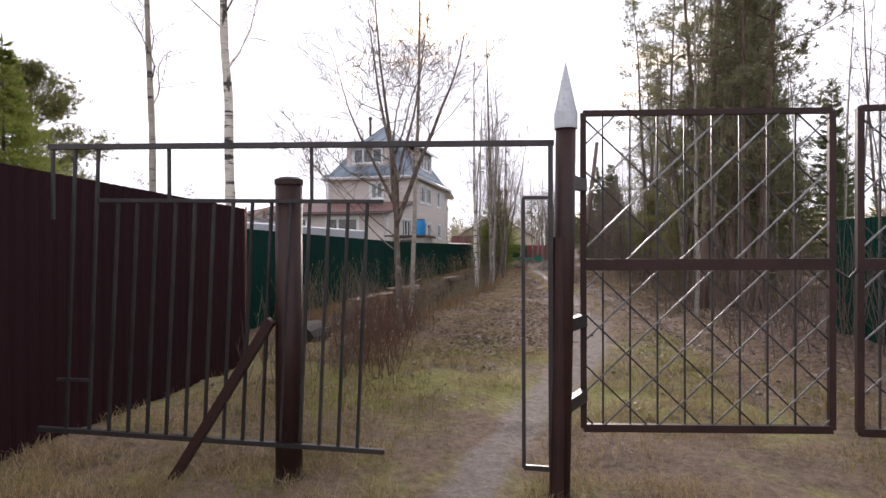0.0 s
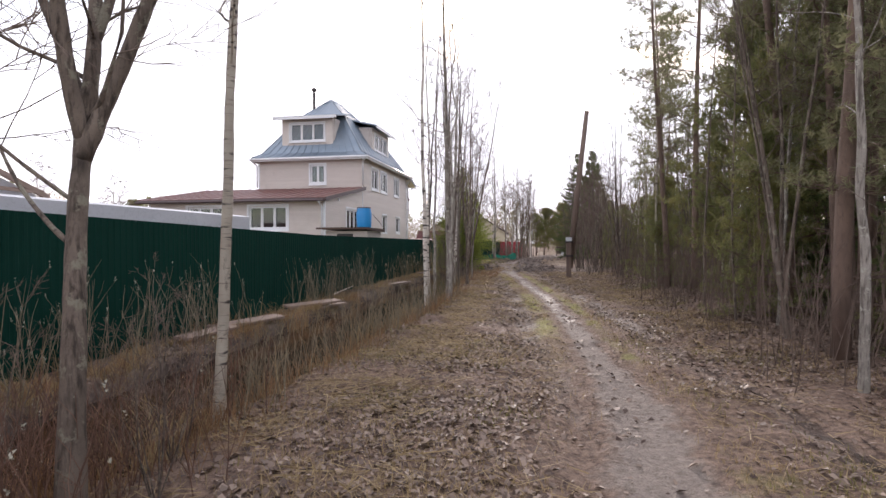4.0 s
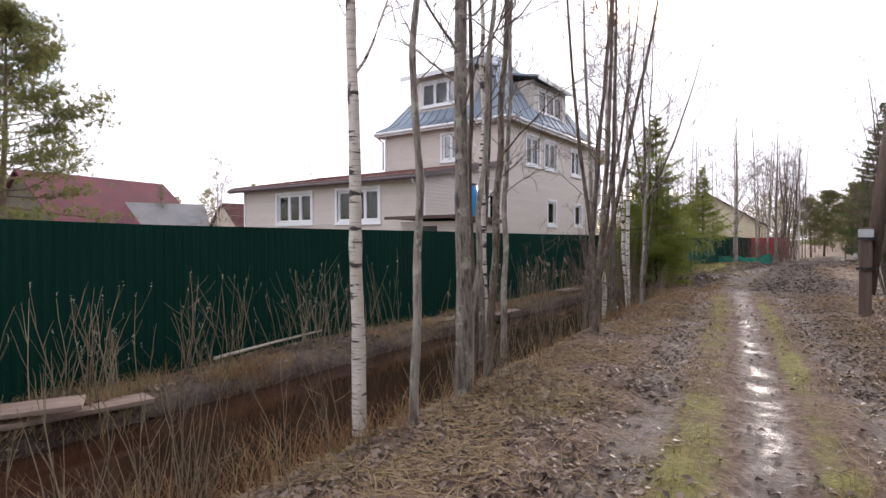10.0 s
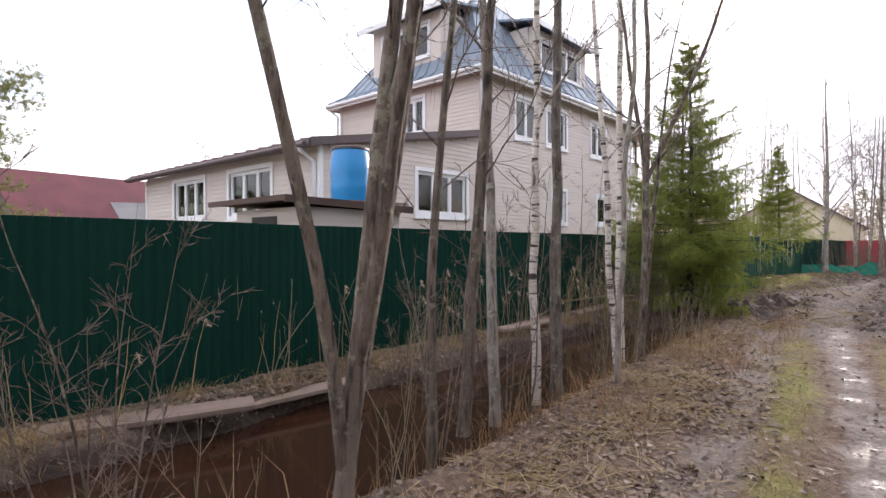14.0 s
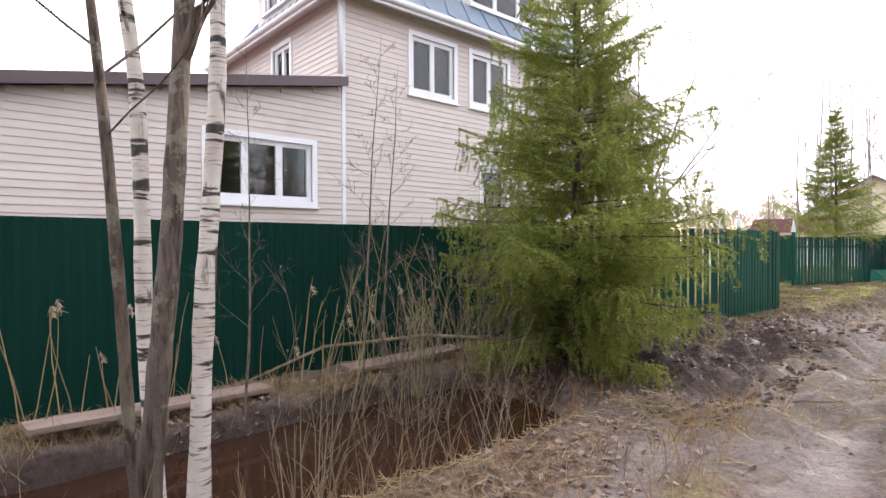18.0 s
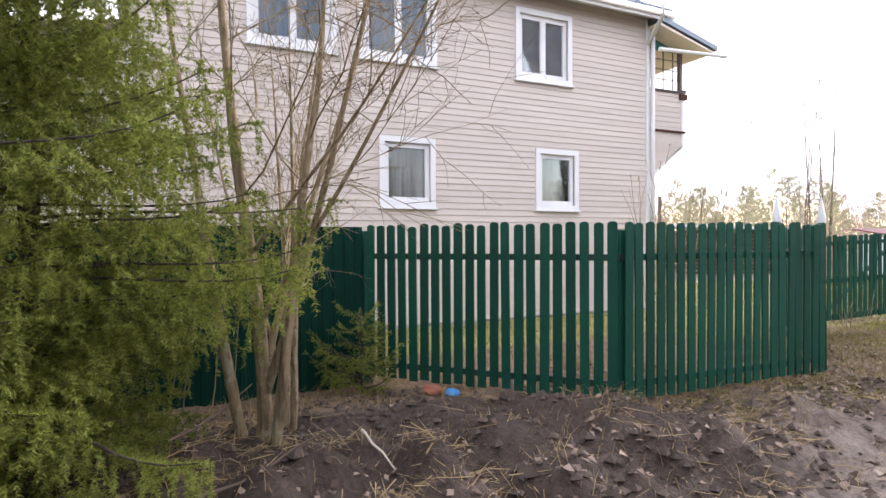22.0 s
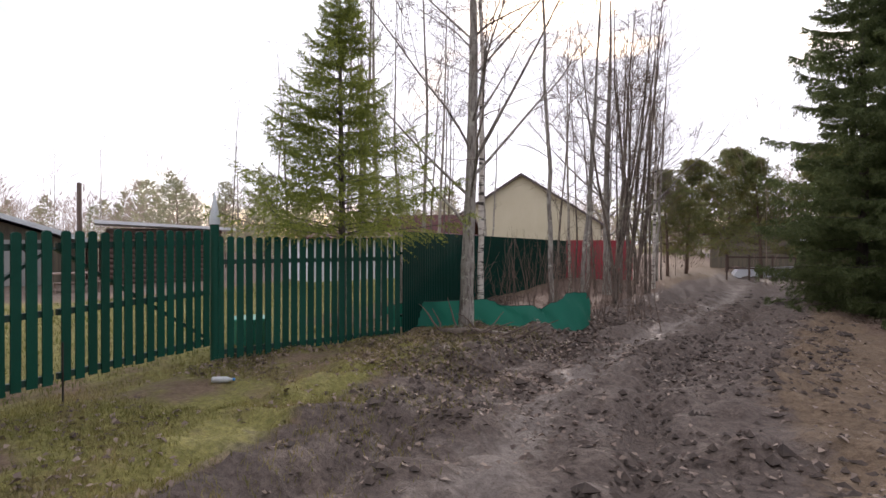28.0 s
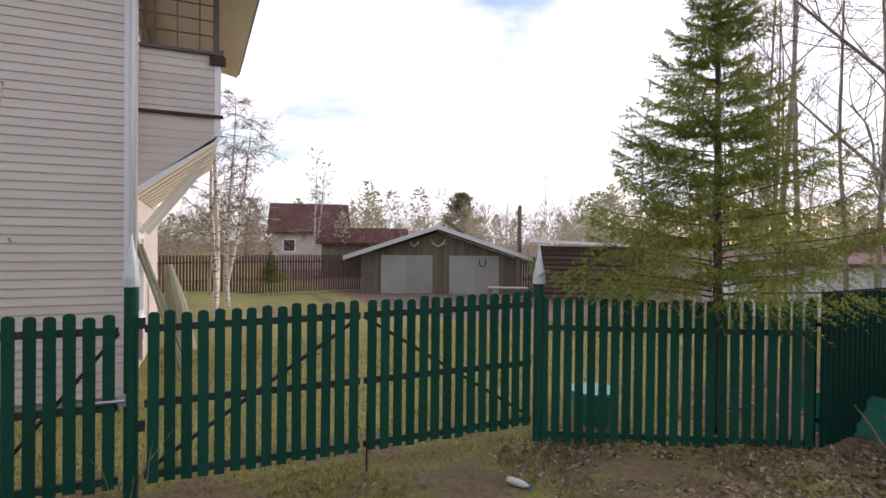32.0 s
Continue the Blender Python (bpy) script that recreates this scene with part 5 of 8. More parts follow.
part("shaft", MB().tube([gp(0.72, 3.45, -0.2), gp(0.755, 3.45, 1.5), gp(0.765, 3.45, 2.3)], 0.062, 18), M["rust"], pb, smooth=True)
part("sleeve", MB().tube([gp(0.69, 3.4, -0.1), gp(0.715, 3.42, 1.6)], 0.045, 14), M["rust"], pb, "red-brown inner tube")
part("cap_collar", MB().tube([gp(0.765, 3.45, 2.27), gp(0.765, 3.45, 2.37)], 0.072, 18), M["zinc"], pb)
part("spike", MB().tube([gp(0.765, 3.45, 2.37), gp(0.765, 3.45, 2.4), gp(0.765, 3.45, 2.68)], [0.07, 0.062, 0.003], 16), M["zinc"], pb, "pointed galvanised cap")
for z in (0.55, 1.05, 1.95):
    part("hinge", MB().beam(gp(0.78, 3.47, z), gp(0.94, 3.715, z), 0.05, 0.08), M["steel"], pb)
wk = thing("wicket_gate", gp(0.58, 3.4, 0), "narrow open steel wicket frame turned edge-on", "gate")
wpts = [gp(0.66, 3.4, 0.17), gp(0.66, 3.4, 2.16), gp(0.49, 3.38, 1.84), gp(0.49, 3.38, 0.2)]
part("hinge_stile", MB().beam(wpts[0], wpts[1], 0.03, 0.03, up=(0, 1, 0)), M["steel"], wk)
part("stile", MB().beam(wpts[3], wpts[2], 0.022, 0.022, up=(0, 1, 0)), M["steel"], wk)
part("rail", MB().beam(gp(0.49, 3.38, 1.84), gp(0.66, 3.4, 1.84), 0.022, 0.022), M["steel"], wk)
part("rail", MB().beam(gp(0.49, 3.38, 0.2), gp(0.66, 3.4, 0.18), 0.022, 0.03), M["steel"], wk)


def lattice_leaf(u0, d0, u1, d1, label):
    """A steel gate leaf with thin uprights and a diamond lattice of flat bars, cut short at its frame."""
    z0, zm, z1 = 0.33, 1.42, 2.43
    q = lambda s, z, off=0.0: gp(u0 + (u1 - u0) * s, d0 + (d1 - d0) * s + off, z)  # noqa: E731
    root = thing("lattice_gate", q(0.5, 0), label, "gate", "lattice gate leaves")
    for a, b, w in (((0, z0), (0, z1), 0.04), ((1, z0), (1, z1), 0.04), ((0, z1), (1, z1), 0.035), ((0, zm), (1, zm), 0.075), ((0, z0), (1, z0), 0.05)):
        part("frame_bar", MB().beam(q(*a), q(*b), 0.04, w, up=(0, 0, 1) if a[1] == b[1] else (0, 1, 0)), M["rust"], root)
    for i in range(1, 9):
        part("upright", MB().beam(q(i / 9 - 0.03, z0, 0.01), q(i / 9 - 0.03, z1, 0.01), 0.012, 0.012, up=(0, 1, 0)), M["steel"], root)
    width = math.hypot(u1 - u0, d1 - d0)
    for lo, hi, first in ((zm, z1, 0.25), (z0, zm, 0.115)):
        for sgn in (1, -1):
            for k in range(-5, 8):
                a = first + k * 0.355
                us = [u for u in (0.0, width, a, a + (hi - lo) / 0.97) if min(a, a + (hi - lo) / 0.97) - 1e-6 <= u <= max(a, a + (hi - lo) / 0.97) + 1e-6 and 0 <= u <= width]
                if len(us) < 2 or max(us) - min(us) < 0.04:
                    continue
                ua, ub = min(us), max(us)
                pa, pb = ((u if sgn > 0 else width - u) / width for u in (ua, ub))
                # one slant gets the glint-bright steel, the other stays dark
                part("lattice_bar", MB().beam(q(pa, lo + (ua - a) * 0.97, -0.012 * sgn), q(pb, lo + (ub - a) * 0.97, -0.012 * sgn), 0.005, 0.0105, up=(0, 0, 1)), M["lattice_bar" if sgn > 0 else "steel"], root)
    return root


lattice_leaf(0.94, 3.72, 2.56, 3.66, "dark steel gate leaf with a diamond lattice, one slant brightened as sun glint")
leaf2 = lattice_leaf(2.7, 3.6, 4.3, 3.45, "dark steel gate leaf with a diamond lattice, held ajar")
part("chain", MB().tube([gp(2.56, 3.66, 1.4), gp(2.63, 3.6, 1.33), gp(2.7, 3.6, 1.4)], 0.012, 6), M["steel"], leaf2)
part("prop", MB().beam(gp(4.28, 3.45, 0.35), gp(4.3, 3.47, -0.1), 0.04, 0.04), M["rust"], leaf2)

# ---------------------------------------------------------------- pole, planks, pipe, bottle, net
pole = thing("utility_pole", (-0.79, 29.5, 0), "leaning dark wooden pole on a concrete stub", "pole")
part("pole", MB().tube([(-0.78, 29.5, 0.4), (-0.45, 29.85, 3.5), (0.0, 30.3, 7.3)], [0.13, 0.12, 0.095], 12), M["pole"], pole, smooth=True)
part("stub", MB().box(-0.93, -0.72, 29.3, 29.5, -0.3, 1.75), M["pole"], pole)
part("number_plate", MB().box(-0.95, -0.70, 29.27, 29.295, 1.56, 1.72), M["spike"], pole, "pale plate on the pole")
for z in (0.9, 1.5):
    part("wire_binding", MB().tube([(-0.8, 29.43, z), (-0.8, 29.43, z + 0.06)], 0.18, 12), M["steel"], pole)
rp = random.Random(5)
for i, (x, y, ln, ang) in enumerate(((-7.0, 12.75, 1.2, -0.1), (-7.08, 14.05, 1.5, -0.38), (-7.05, 16.85, 1.5, -0.5), (-6.9, 17.5, 1.3, -0.1), (-7.25, 24.3, 1.6, -0.4), (-7.25, 25.7, 1.6, -0.1), (-6.87, 22.2, 2.1, 0.08), (-7.68, 33.1, 1.7, 0.06), (-7.5, 30.4, 1.9, 0.08))):
    m = MB().bevel_box(-0.13, 0.13, -ln / 2, ln / 2, 0, 0.045, 0.006)
    pk = solid("plank", m, M["plank"], (x, y, max(float(gz(x + 0.1, y + q * ln)) for q in (-0.4, 0, 0.4)) + 0.07), "weathered grey plank lying on the ditch bank", "plank", "planks on the bank")
    pk.rotation_euler = (rp.uniform(-0.03, 0.03), rp.uniform(-0.02, 0.12), ang)
st = MB().tube([(0, 0, 0), (0.02, 0.9, 0.07), (-0.05, 1.8, 0.1)], [0.022, 0.019, 0.012], 7)
solid("pale_stick", st, M["antler"], (-7.55, 19.3, float(gz(-7.55, 19.3)) + 0.12), "peeled pale stick lying on the bank", "stick")
# capped tube; its dark colour stands for the shade inside the pipe
cul = MB().tube([(0, 0, 0), (0, 0.6, 0.02)], 0.3, 16)
solid("culvert", cul, M["pipe_dark"], (-5.6, 6.4, -0.02), "dark closed tube as a culvert mouth in the grass", "pipe")
bt = thing("plastic_bottle", (-7.51, 48.2, 0.12), "clear plastic bottle lying on the drive", "bottle")
bz = float(gz(-7.51, 48.2)) + 0.034
part("body", MB().tube([(-7.58, 48.16, bz), (-7.57, 48.17, bz), (-7.44, 48.24, bz), (-7.4, 48.26, bz), (-7.385, 48.27, bz)], [0.015, 0.034, 0.034, 0.015, 0.013], 12), M["bottle"], bt, smooth=True)
part("cap", MB().tube([(-7.385, 48.27, bz), (-7.365, 48.28, bz)], 0.015, 10), M["blue_bag"], bt)
# fallen green net at the far corner
npts = np.array([(-7.3, 52.0), (-6.7, 52.5), (-5.9, 52.85), (-5.2, 53.1), (-4.6, 53.4), (-4.25, 54.3)])
seg = np.concatenate([[0], np.cumsum(np.linalg.norm(np.diff(npts, axis=0), axis=1))])
ns, nh = 60, 9
ss = np.linspace(0, seg[-1], ns)
nx_, ny_ = np.interp(ss, seg, npts[:, 0]), np.interp(ss, seg, npts[:, 1])
vs = []
for j in range(nh):
    h = j / (nh - 1)
    top_h = 0.5 + 0.12 * np.sin(ss * 2.1) - 0.2 * np.exp(-((ss - 2.6) ** 2) / 0.1) - 0.25 * smooth(ss, 3.6, 4.6) - 0.2 * (1 - smooth(ss, 0.9, 1.8))
    wob = 0.06 * np.sin(ss * 9 + h * 4) * h + 0.05 * np.sin(ss * 4.3 - h * 3)
    vs.append(np.stack([nx_ + wob - 0.25 * h, ny_ + wob + 0.2 * h, gz(nx_, ny_) + 0.01 + h * top_h], -1))
cnet = thing("construction_net", (-6.0, 52.8, 0), "crumpled bright green mesh net hung between trunks", "net")
for i0, i1 in ((0, 33), (33, ns - 1)):
    vg, w_ = np.stack(vs)[:, i0 : i1 + 1].reshape(-1, 3), i1 - i0 + 1
    part("net_sheet", MB().add(vg, [(j * w_ + i, j * w_ + i + 1, (j + 1) * w_ + i + 1, (j + 1) * w_ + i) for j in range(nh - 1) for i in range(w_ - 1)]), M["net"], cnet, smooth=True)
part("hem_cord", MB().tube(np.stack(vs)[-1], 0.007, 5), M["picket_dark"], cnet)
for x, y, r, c, lab in ((-7.75, 37.75, 0.09, "orange_brick", "broken red bricks half buried in soil"), (-7.6, 37.9, 0.07, "blue_bag", "scrap of blue plastic in the soil"), (-5.2, 36.9, 0.06, "concrete", "small grey concrete lump on the mud")):
    bm = bmesh.new()
    bmesh.ops.create_icosphere(bm, subdivisions=2, radius=r)
    for q in bm.verts:
        q.co *= 1 + 0.35 * noise.noise(q.co * 14)
        q.co.z *= 0.6
    me = bpy.data.meshes.new("rubble")
    bm.to_mesh(me)
    bm.free()
    solid("rubble", me, M[c], (x, y, float(gz(x, y)) + r * 0.4), lab, "rubble")

# ---------------------------------------------------------------- trees
def unit(v):
    return v / (np.linalg.norm(v) + 1e-9)


def stem(r, p0, d0, length, n, wander, lift):
    """A wandering line that bends towards the light."""
    pts, d = [p0], unit(d0)
    for _ in range(n):
        d = unit(d + r.normal(0, wander, 3) + np.array([0, 0, lift]))
        pts.append(pts[-1] + d * length / n)
    return np.array(pts)


def bare_tree(seed, h, r0, limbs=14, first=0.35, reach=0.3, up=0.55, twigs=6, wander=0.05, lean=(0, 0), fork=0, fork_at=(1, 5), bark="bark_grey", label="", twig_mat="twig", name="bare_tree", open_=0.16, fine_r=0.0035, sag=0.02, fork_r=(0.6, 0.85), taper=1.3, boughs=(), lift=0.04, crook=0.0):
    """A leafless tree: trunk and limbs, then fine twigs. Returns its root at the origin."""
    r = np.random.default_rng(seed)
    wood, fine = MB(), MB()
    root = thing(name, (0, 0, 0), label, "tree", "leafless trees along the lane")
    stems = []
    main = stem(r, np.array([0, 0, -0.25]), np.array([lean[0], lean[1], 1.0]), h, 16, wander, lift)
    main[2:] += r.normal(0, crook, main[2:].shape) * (1, 1, 0.3)
    stems.append((main, r0))
    for k in range(fork):
        i = r.integers(*fork_at)
        a = k * 6.28 / fork + r.uniform(-0.5, 0.5)
        o = np.array([math.cos(a), math.sin(a), 0.0])
        p0 = main[i] + o * r0 * (1.6 if i == 0 else 0.2)
        stems.append((stem(r, p0, o * open_ * r.uniform(0.6, 1.5) + np.array([0, 0, 1.0]), h * r.uniform(0.65, 0.92) * (1 - i / 22), 13, wander, 0.05), r0 * r.uniform(*fork_r)))
    for z, way, length, rr in boughs:
        i = min(int((z + 0.25) / h * 16), 15)
        stems.append((stem(r, main[i] + (main[i + 1] - main[i]) * ((z + 0.25) / h * 16 - i), np.array(way, float), length, 13, wander, 0.02), rr))
    for line, rr in stems:
        n = len(line)
        rad = rr * (1 - np.linspace(0, 1, n) ** taper * 0.94)
        if line is main:
            rad[0] *= 1.35
            rad[1] *= 1.06
        fine_n = 4 * n - 3
        at = np.linspace(0, n - 1, fine_n)
        dense = np.stack([np.interp(at, np.arange(n), line[:, k]) for k in range(3)], -1)
        dense[1:-1] = 0.25 * dense[:-2] + 0.5 * dense[1:-1] + 0.25 * dense[2:]
        wood.tube(dense, np.interp(at, np.arange(n), rad) * (1 + r.normal(0, 0.045, fine_n)), 11 if rr > 0.045 else 7)
        top = np.linalg.norm(line[-1] - line[0])
        for k in range(limbs):
            s = first + (0.97 - first) * (k + r.random()) / limbs
            f = s * (n - 1)
            i = int(f)
            p = line[i] + (line[min(i + 1, n - 1)] - line[i]) * (f - i)
            a = k * 2.4 + r.uniform(-0.8, 0.8)
            ll = reach * h * (1.1 - s) * r.uniform(0.45, 1.2) * (h / max(h, top)) + 0.25
            d = np.array([math.cos(a), math.sin(a), up + r.uniform(-0.25, 0.4)])
            limb = stem(r, p, d, ll, 7, 0.13, sag)
            lr = max(rad[i] * r.uniform(0.18, 0.34), 0.0045)
            wood.tube(limb, np.linspace(lr, lr * 0.3, 8), 6 if lr > 0.012 else 4, cap=False)
            for _ in range(twigs):
                g = r.uniform(0.25, 1.0) * 7
                j = min(int(g), 6)
                q = limb[j] + (limb[j + 1] - limb[j]) * (g - j)
                b = unit(limb[j + 1] - limb[j]) + r.normal(0, 0.5, 3) + np.array([0, 0, 0.12])
                tw = stem(r, q, b, ll * r.uniform(0.22, 0.5), 4, 0.16, sag)
                fine.tube(tw, np.linspace(max(lr * 0.3, fine_r), 0.0018, 5), 3, cap=False)
                for _ in range(2):
                    j2 = r.integers(1, 4)
                    t2 = stem(r, tw[j2], unit(tw[j2 + 1] - tw[j2]) + r.normal(0, 0.55, 3), ll * r.uniform(0.12, 0.28), 3, 0.15, sag)
                    fine.tube(t2, np.linspace(fine_r * 0.8, 0.0014, 4), 3, cap=False)
    part("trunk", wood.mesh("trunk", smooth=True), M[bark], root)
    part("crown", fine.mesh("crown"), M[twig_mat], root, "thin leafless twigs")
    return root


def needles(r, bases, dirs, count, length, width, spread):
    """Thin triangles round twig lines: bases (n, 3) and dirs (n, 3) with the twig's own length."""
    n = len(bases)
    ln = np.linalg.norm(dirs, axis=1, keepdims=True)
    ax = dirs / (ln + 1e-9)
    s = r.random((n, count, 1))
    p = bases[:, None] + dirs[:, None] * s
    side = r.normal(0, 1, (n, count, 3))
    side -= (side * ax[:, None]).sum(-1, keepdims=True) * ax[:, None]
    side /= np.linalg.norm(side, axis=-1, keepdims=True) + 1e-9
    d = ax[:, None] * (1 - spread) + side * spread
    d /= np.linalg.norm(d, axis=-1, keepdims=True) + 1e-9
    w = np.cross(d, r.normal(0, 1, (n, count, 3)))
    w /= np.linalg.norm(w, axis=-1, keepdims=True) + 1e-9
    L = length * r.uniform(0.6, 1.2, (n, count, 1))
    tri = np.stack([p - w * width / 2, p + w * width / 2, p + d * L], 2)
    return tri.reshape(-1, 3, 3)


def spruce(seed, h, rb, r0, whorl=0.2, per=7, tw=12, nd=26, nlen=0.045, nwid=0.009, low=0.12, mat="spruce", droop=0.35, label="", name="spruce_tree", thin=1.0, foot=0.65, wide_at=0.3, hang=0.0, taper=0.85, spread=0.62, sub=0.2):
    """A spruce: straight trunk, drooping boughs with hanging side twigs, needles on every twig."""
    r = np.random.default_rng(seed)
    root = thing(name, (0, 0, 0), label, "tree", "spruces")
    wood = MB()
    zz = np.linspace(-0.2, h, 12)
    wood.tube(np.stack([0.03 * np.sin(zz * 0.7), 0.03 * np.cos(zz * 0.9), zz], -1), np.interp(zz, [-0.2, h], [r0, 0.008]), 9)
    bases, dirs = [], []
    z = low
    while z < h - 0.12:
        s = z / h
        out = foot + (1 - foot) * min(1, s / wide_at) if s < wide_at else (1 - (s - wide_at) / (1 - wide_at)) ** taper
        n = max(3, int(per * (1 - 0.4 * s)))
        a0 = r.uniform(0, 6.28)
        for k in range(n):
            if r.random() > thin * (1 - 0.3 * s):
                continue
            a = a0 + k * 6.283 / n + r.uniform(-0.35, 0.35)
            ll = rb * out * r.uniform(0.5, 1.22) + 0.08
            rise = 0.22 + 0.6 * s
            m = 9
            u = np.linspace(0, 1, m)
            hor = ll * u
            ver = rise * ll * 0.45 * u - droop * (1 - s * 0.8) * ll * u**2 + 0.2 * ll * u**4
            side = 0.1 * ll * np.sin(u * 3 + r.uniform(0, 6)) * u
            ca, sa = math.cos(a), math.sin(a)
            line = np.stack([ca * hor - sa * side, sa * hor + ca * side, z + r.uniform(-0.08, 0.08) + ver], -1)
            wood.tube(line, np.linspace(0.009 * (1 - s) + 0.005, 0.003, m), 5, cap=False)
            for sgn in (-1, 1):
                for q in np.linspace(0.14, 0.97, tw):
                    q = min(0.985, q + r.uniform(-0.03, 0.03))
                    i = min(int(q * (m - 1)), m - 2)
                    p = line[i] + (line[i + 1] - line[i]) * (q * (m - 1) - i)
                    fwd = unit(line[i + 1] - line[i])
                    lat = np.array([-sa, ca, 0]) * sgn
                    tl = (0.36 * ll * (1 - q) ** 0.7 + 0.1) * r.uniform(0.7, 1.25)
                    d = unit(fwd * 0.9 + lat * 0.7 + np.array([0, 0, -0.3 * (1 - s) + r.uniform(-0.15, 0.12)])) * tl
                    bases.append(p)
                    dirs.append(d)
                    sgn2 = sgn
                    if tl > sub:
                        for f in (0.25, 0.5, 0.75):
                            bases.append(p + d * f)
                            dirs.append(unit(d / tl + lat * sgn2 * 0.6 + np.array([0, 0, -0.15 - 0.4 * (1 - s)])) * tl * 0.55)
                            sgn2 = -sgn2
                    for f in (0.15, 0.55, 0.9):
                        if r.random() < hang * (1 - s) * (0.4 + 0.6 * q):
                            b = p + d * f
                            bases.append(b)
                            dirs.append(np.array([r.normal(0, 0.045), r.normal(0, 0.045), 0]) + 0.06 * d + np.array([0, 0, -min(r.uniform(0.1, 0.34), max(b[2] - 0.02, 0.05))]))
            bases.append(line[-3])
            dirs.append(line[-1] - line[-3] + fwd * 0.05)
        z += whorl * r.uniform(0.75, 1.25) * (1.0 - 0.2 * s)
    bases.append(np.array([0, 0, h - 0.5]))
    dirs.append(np.array([0, 0, 0.5]))
    bases, dirs = np.array(bases), np.array(dirs)
    part("trunk", wood.mesh("trunk", smooth=True), M["bark_spruce"], root)
    part("crown", soup("crown", needles(r, bases, dirs, nd, nlen, nwid, spread)), M[mat], root, "drooping needle boughs")
    return root


def pine(seed, h, rb, r0, crown_from=0.55, limbs=26, sides=6, tufts=6, nd=26, nlen=0.16, nwid=0.022, label="", mat="pine_needle", name="pine_tree"):
    """A pine: bare trunk with dead snags, a loose crown of layered boughs that carry tufts."""
    r = np.random.default_rng(seed)
    root = thing(name, (0, 0, 0), label, "tree", "pines")
    wood = MB()
    line = stem(r, np.array([0, 0, -0.2]), np.array([0, 0, 1.0]), h, 12, 0.02, 0.06)
    rad = r0 * (1 - np.linspace(0, 1, 13) * 0.9)
    wood.tube(line, rad, 10)
    bases, dirs = [], []
    for k in range(limbs):
        q = ((k + r.random()) / limbs) ** 0.9
        s = crown_from + (0.985 - crown_from) * q
        f = s * 12
        i = min(int(f), 11)
        p = line[i] + (line[i + 1] - line[i]) * (f - i)
        a = k * 2.4 + r.uniform(-0.7, 0.7)
        ll = rb * (0.75 + 0.25 * min(1, q / 0.25)) * (1 - q) ** 0.62 * r.uniform(0.55, 1.12) + 0.06 * rb
        limb = stem(r, p, np.array([math.cos(a), math.sin(a), -0.08 + 0.75 * q]), ll, 7, 0.1, 0.03)
        wood.tube(limb, np.linspace(rad[i] * 0.3, 0.006, 8), 5, cap=False)
        spots = [(limb[-1], unit(limb[-1] - limb[-2]), 0.35)]
        for e in range(sides):
            g = (0.3 + 0.68 * (e + r.random()) / sides) * 7
            j = min(int(g), 6)
            b = limb[j] + (limb[j + 1] - limb[j]) * (g - j)
            fw = unit(limb[j + 1] - limb[j])
            lat = unit(np.cross(fw, [0, 0, 1.0])) * (1 if e % 2 else -1)
            sl = ll * r.uniform(0.16, 0.36) + 0.08
            d = unit(fw * 0.7 + lat * r.uniform(0.5, 1.0) + np.array([0, 0, r.uniform(0.0, 0.35)]))
            wood.tube(np.array([b, b + d * sl]), np.array([0.008, 0.004]), 3, cap=False)
            spots.append((b + d * sl, d, sl))
        for c, d, sl in spots:
            for _ in range(tufts):
                o = c - d * sl * r.uniform(-0.1, 1.1) + r.normal(0, 0.11 * rb ** 0.5, 3) * [1, 1, 0.6]
                bases.append(o)
                dirs.append(unit(d * 0.6 + r.normal(0, 0.55, 3) + np.array([0, 0, 0.5])) * r.uniform(0.8, 1.5) * nlen)
    for k in range(8):
        f = r.uniform(0.05, crown_from) * 12
        i = int(f)
        a = r.uniform(0, 6.28)
        wood.tube(stem(r, line[i], np.array([math.cos(a), math.sin(a), 0.1]), r.uniform(0.3, 1.2), 4, 0.12, 0), np.linspace(0.014, 0.004, 5), 4, cap=False)
    part("trunk", wood.mesh("trunk", smooth=True), M["bark_pine"], root)
    part("crown", soup("crown", needles(r, np.array(bases), np.array(dirs), nd, nlen, nwid, 0.66)), M[mat], root, "loose tufted needle crown")
    return root


def place(ob, x, y, turn=0.0, k=1.0, dz=0.0, kz=None, tilt=(0, 0), label=""):
    """Moves a built tree to its spot."""
    ob.location = (x, y, float(gz(x, y)) + dz)
    ob.rotation_euler = (tilt[0], tilt[1], turn)
    ob.scale = (k, k, kz or k)
    return tagged(ob, label)


def again(ob, x, y, turn=0.0, k=1.0, kz=None, tilt=(0, 0), label=""):
    m = Matrix.LocRotScale((x, y, float(gz(x, y))), Euler((tilt[0], tilt[1], turn)), (k / ob.scale[0], k / ob.scale[1], (kz or k) / ob.scale[2]))
    c = copy_thing(ob, m)
    return tagged(c, label)


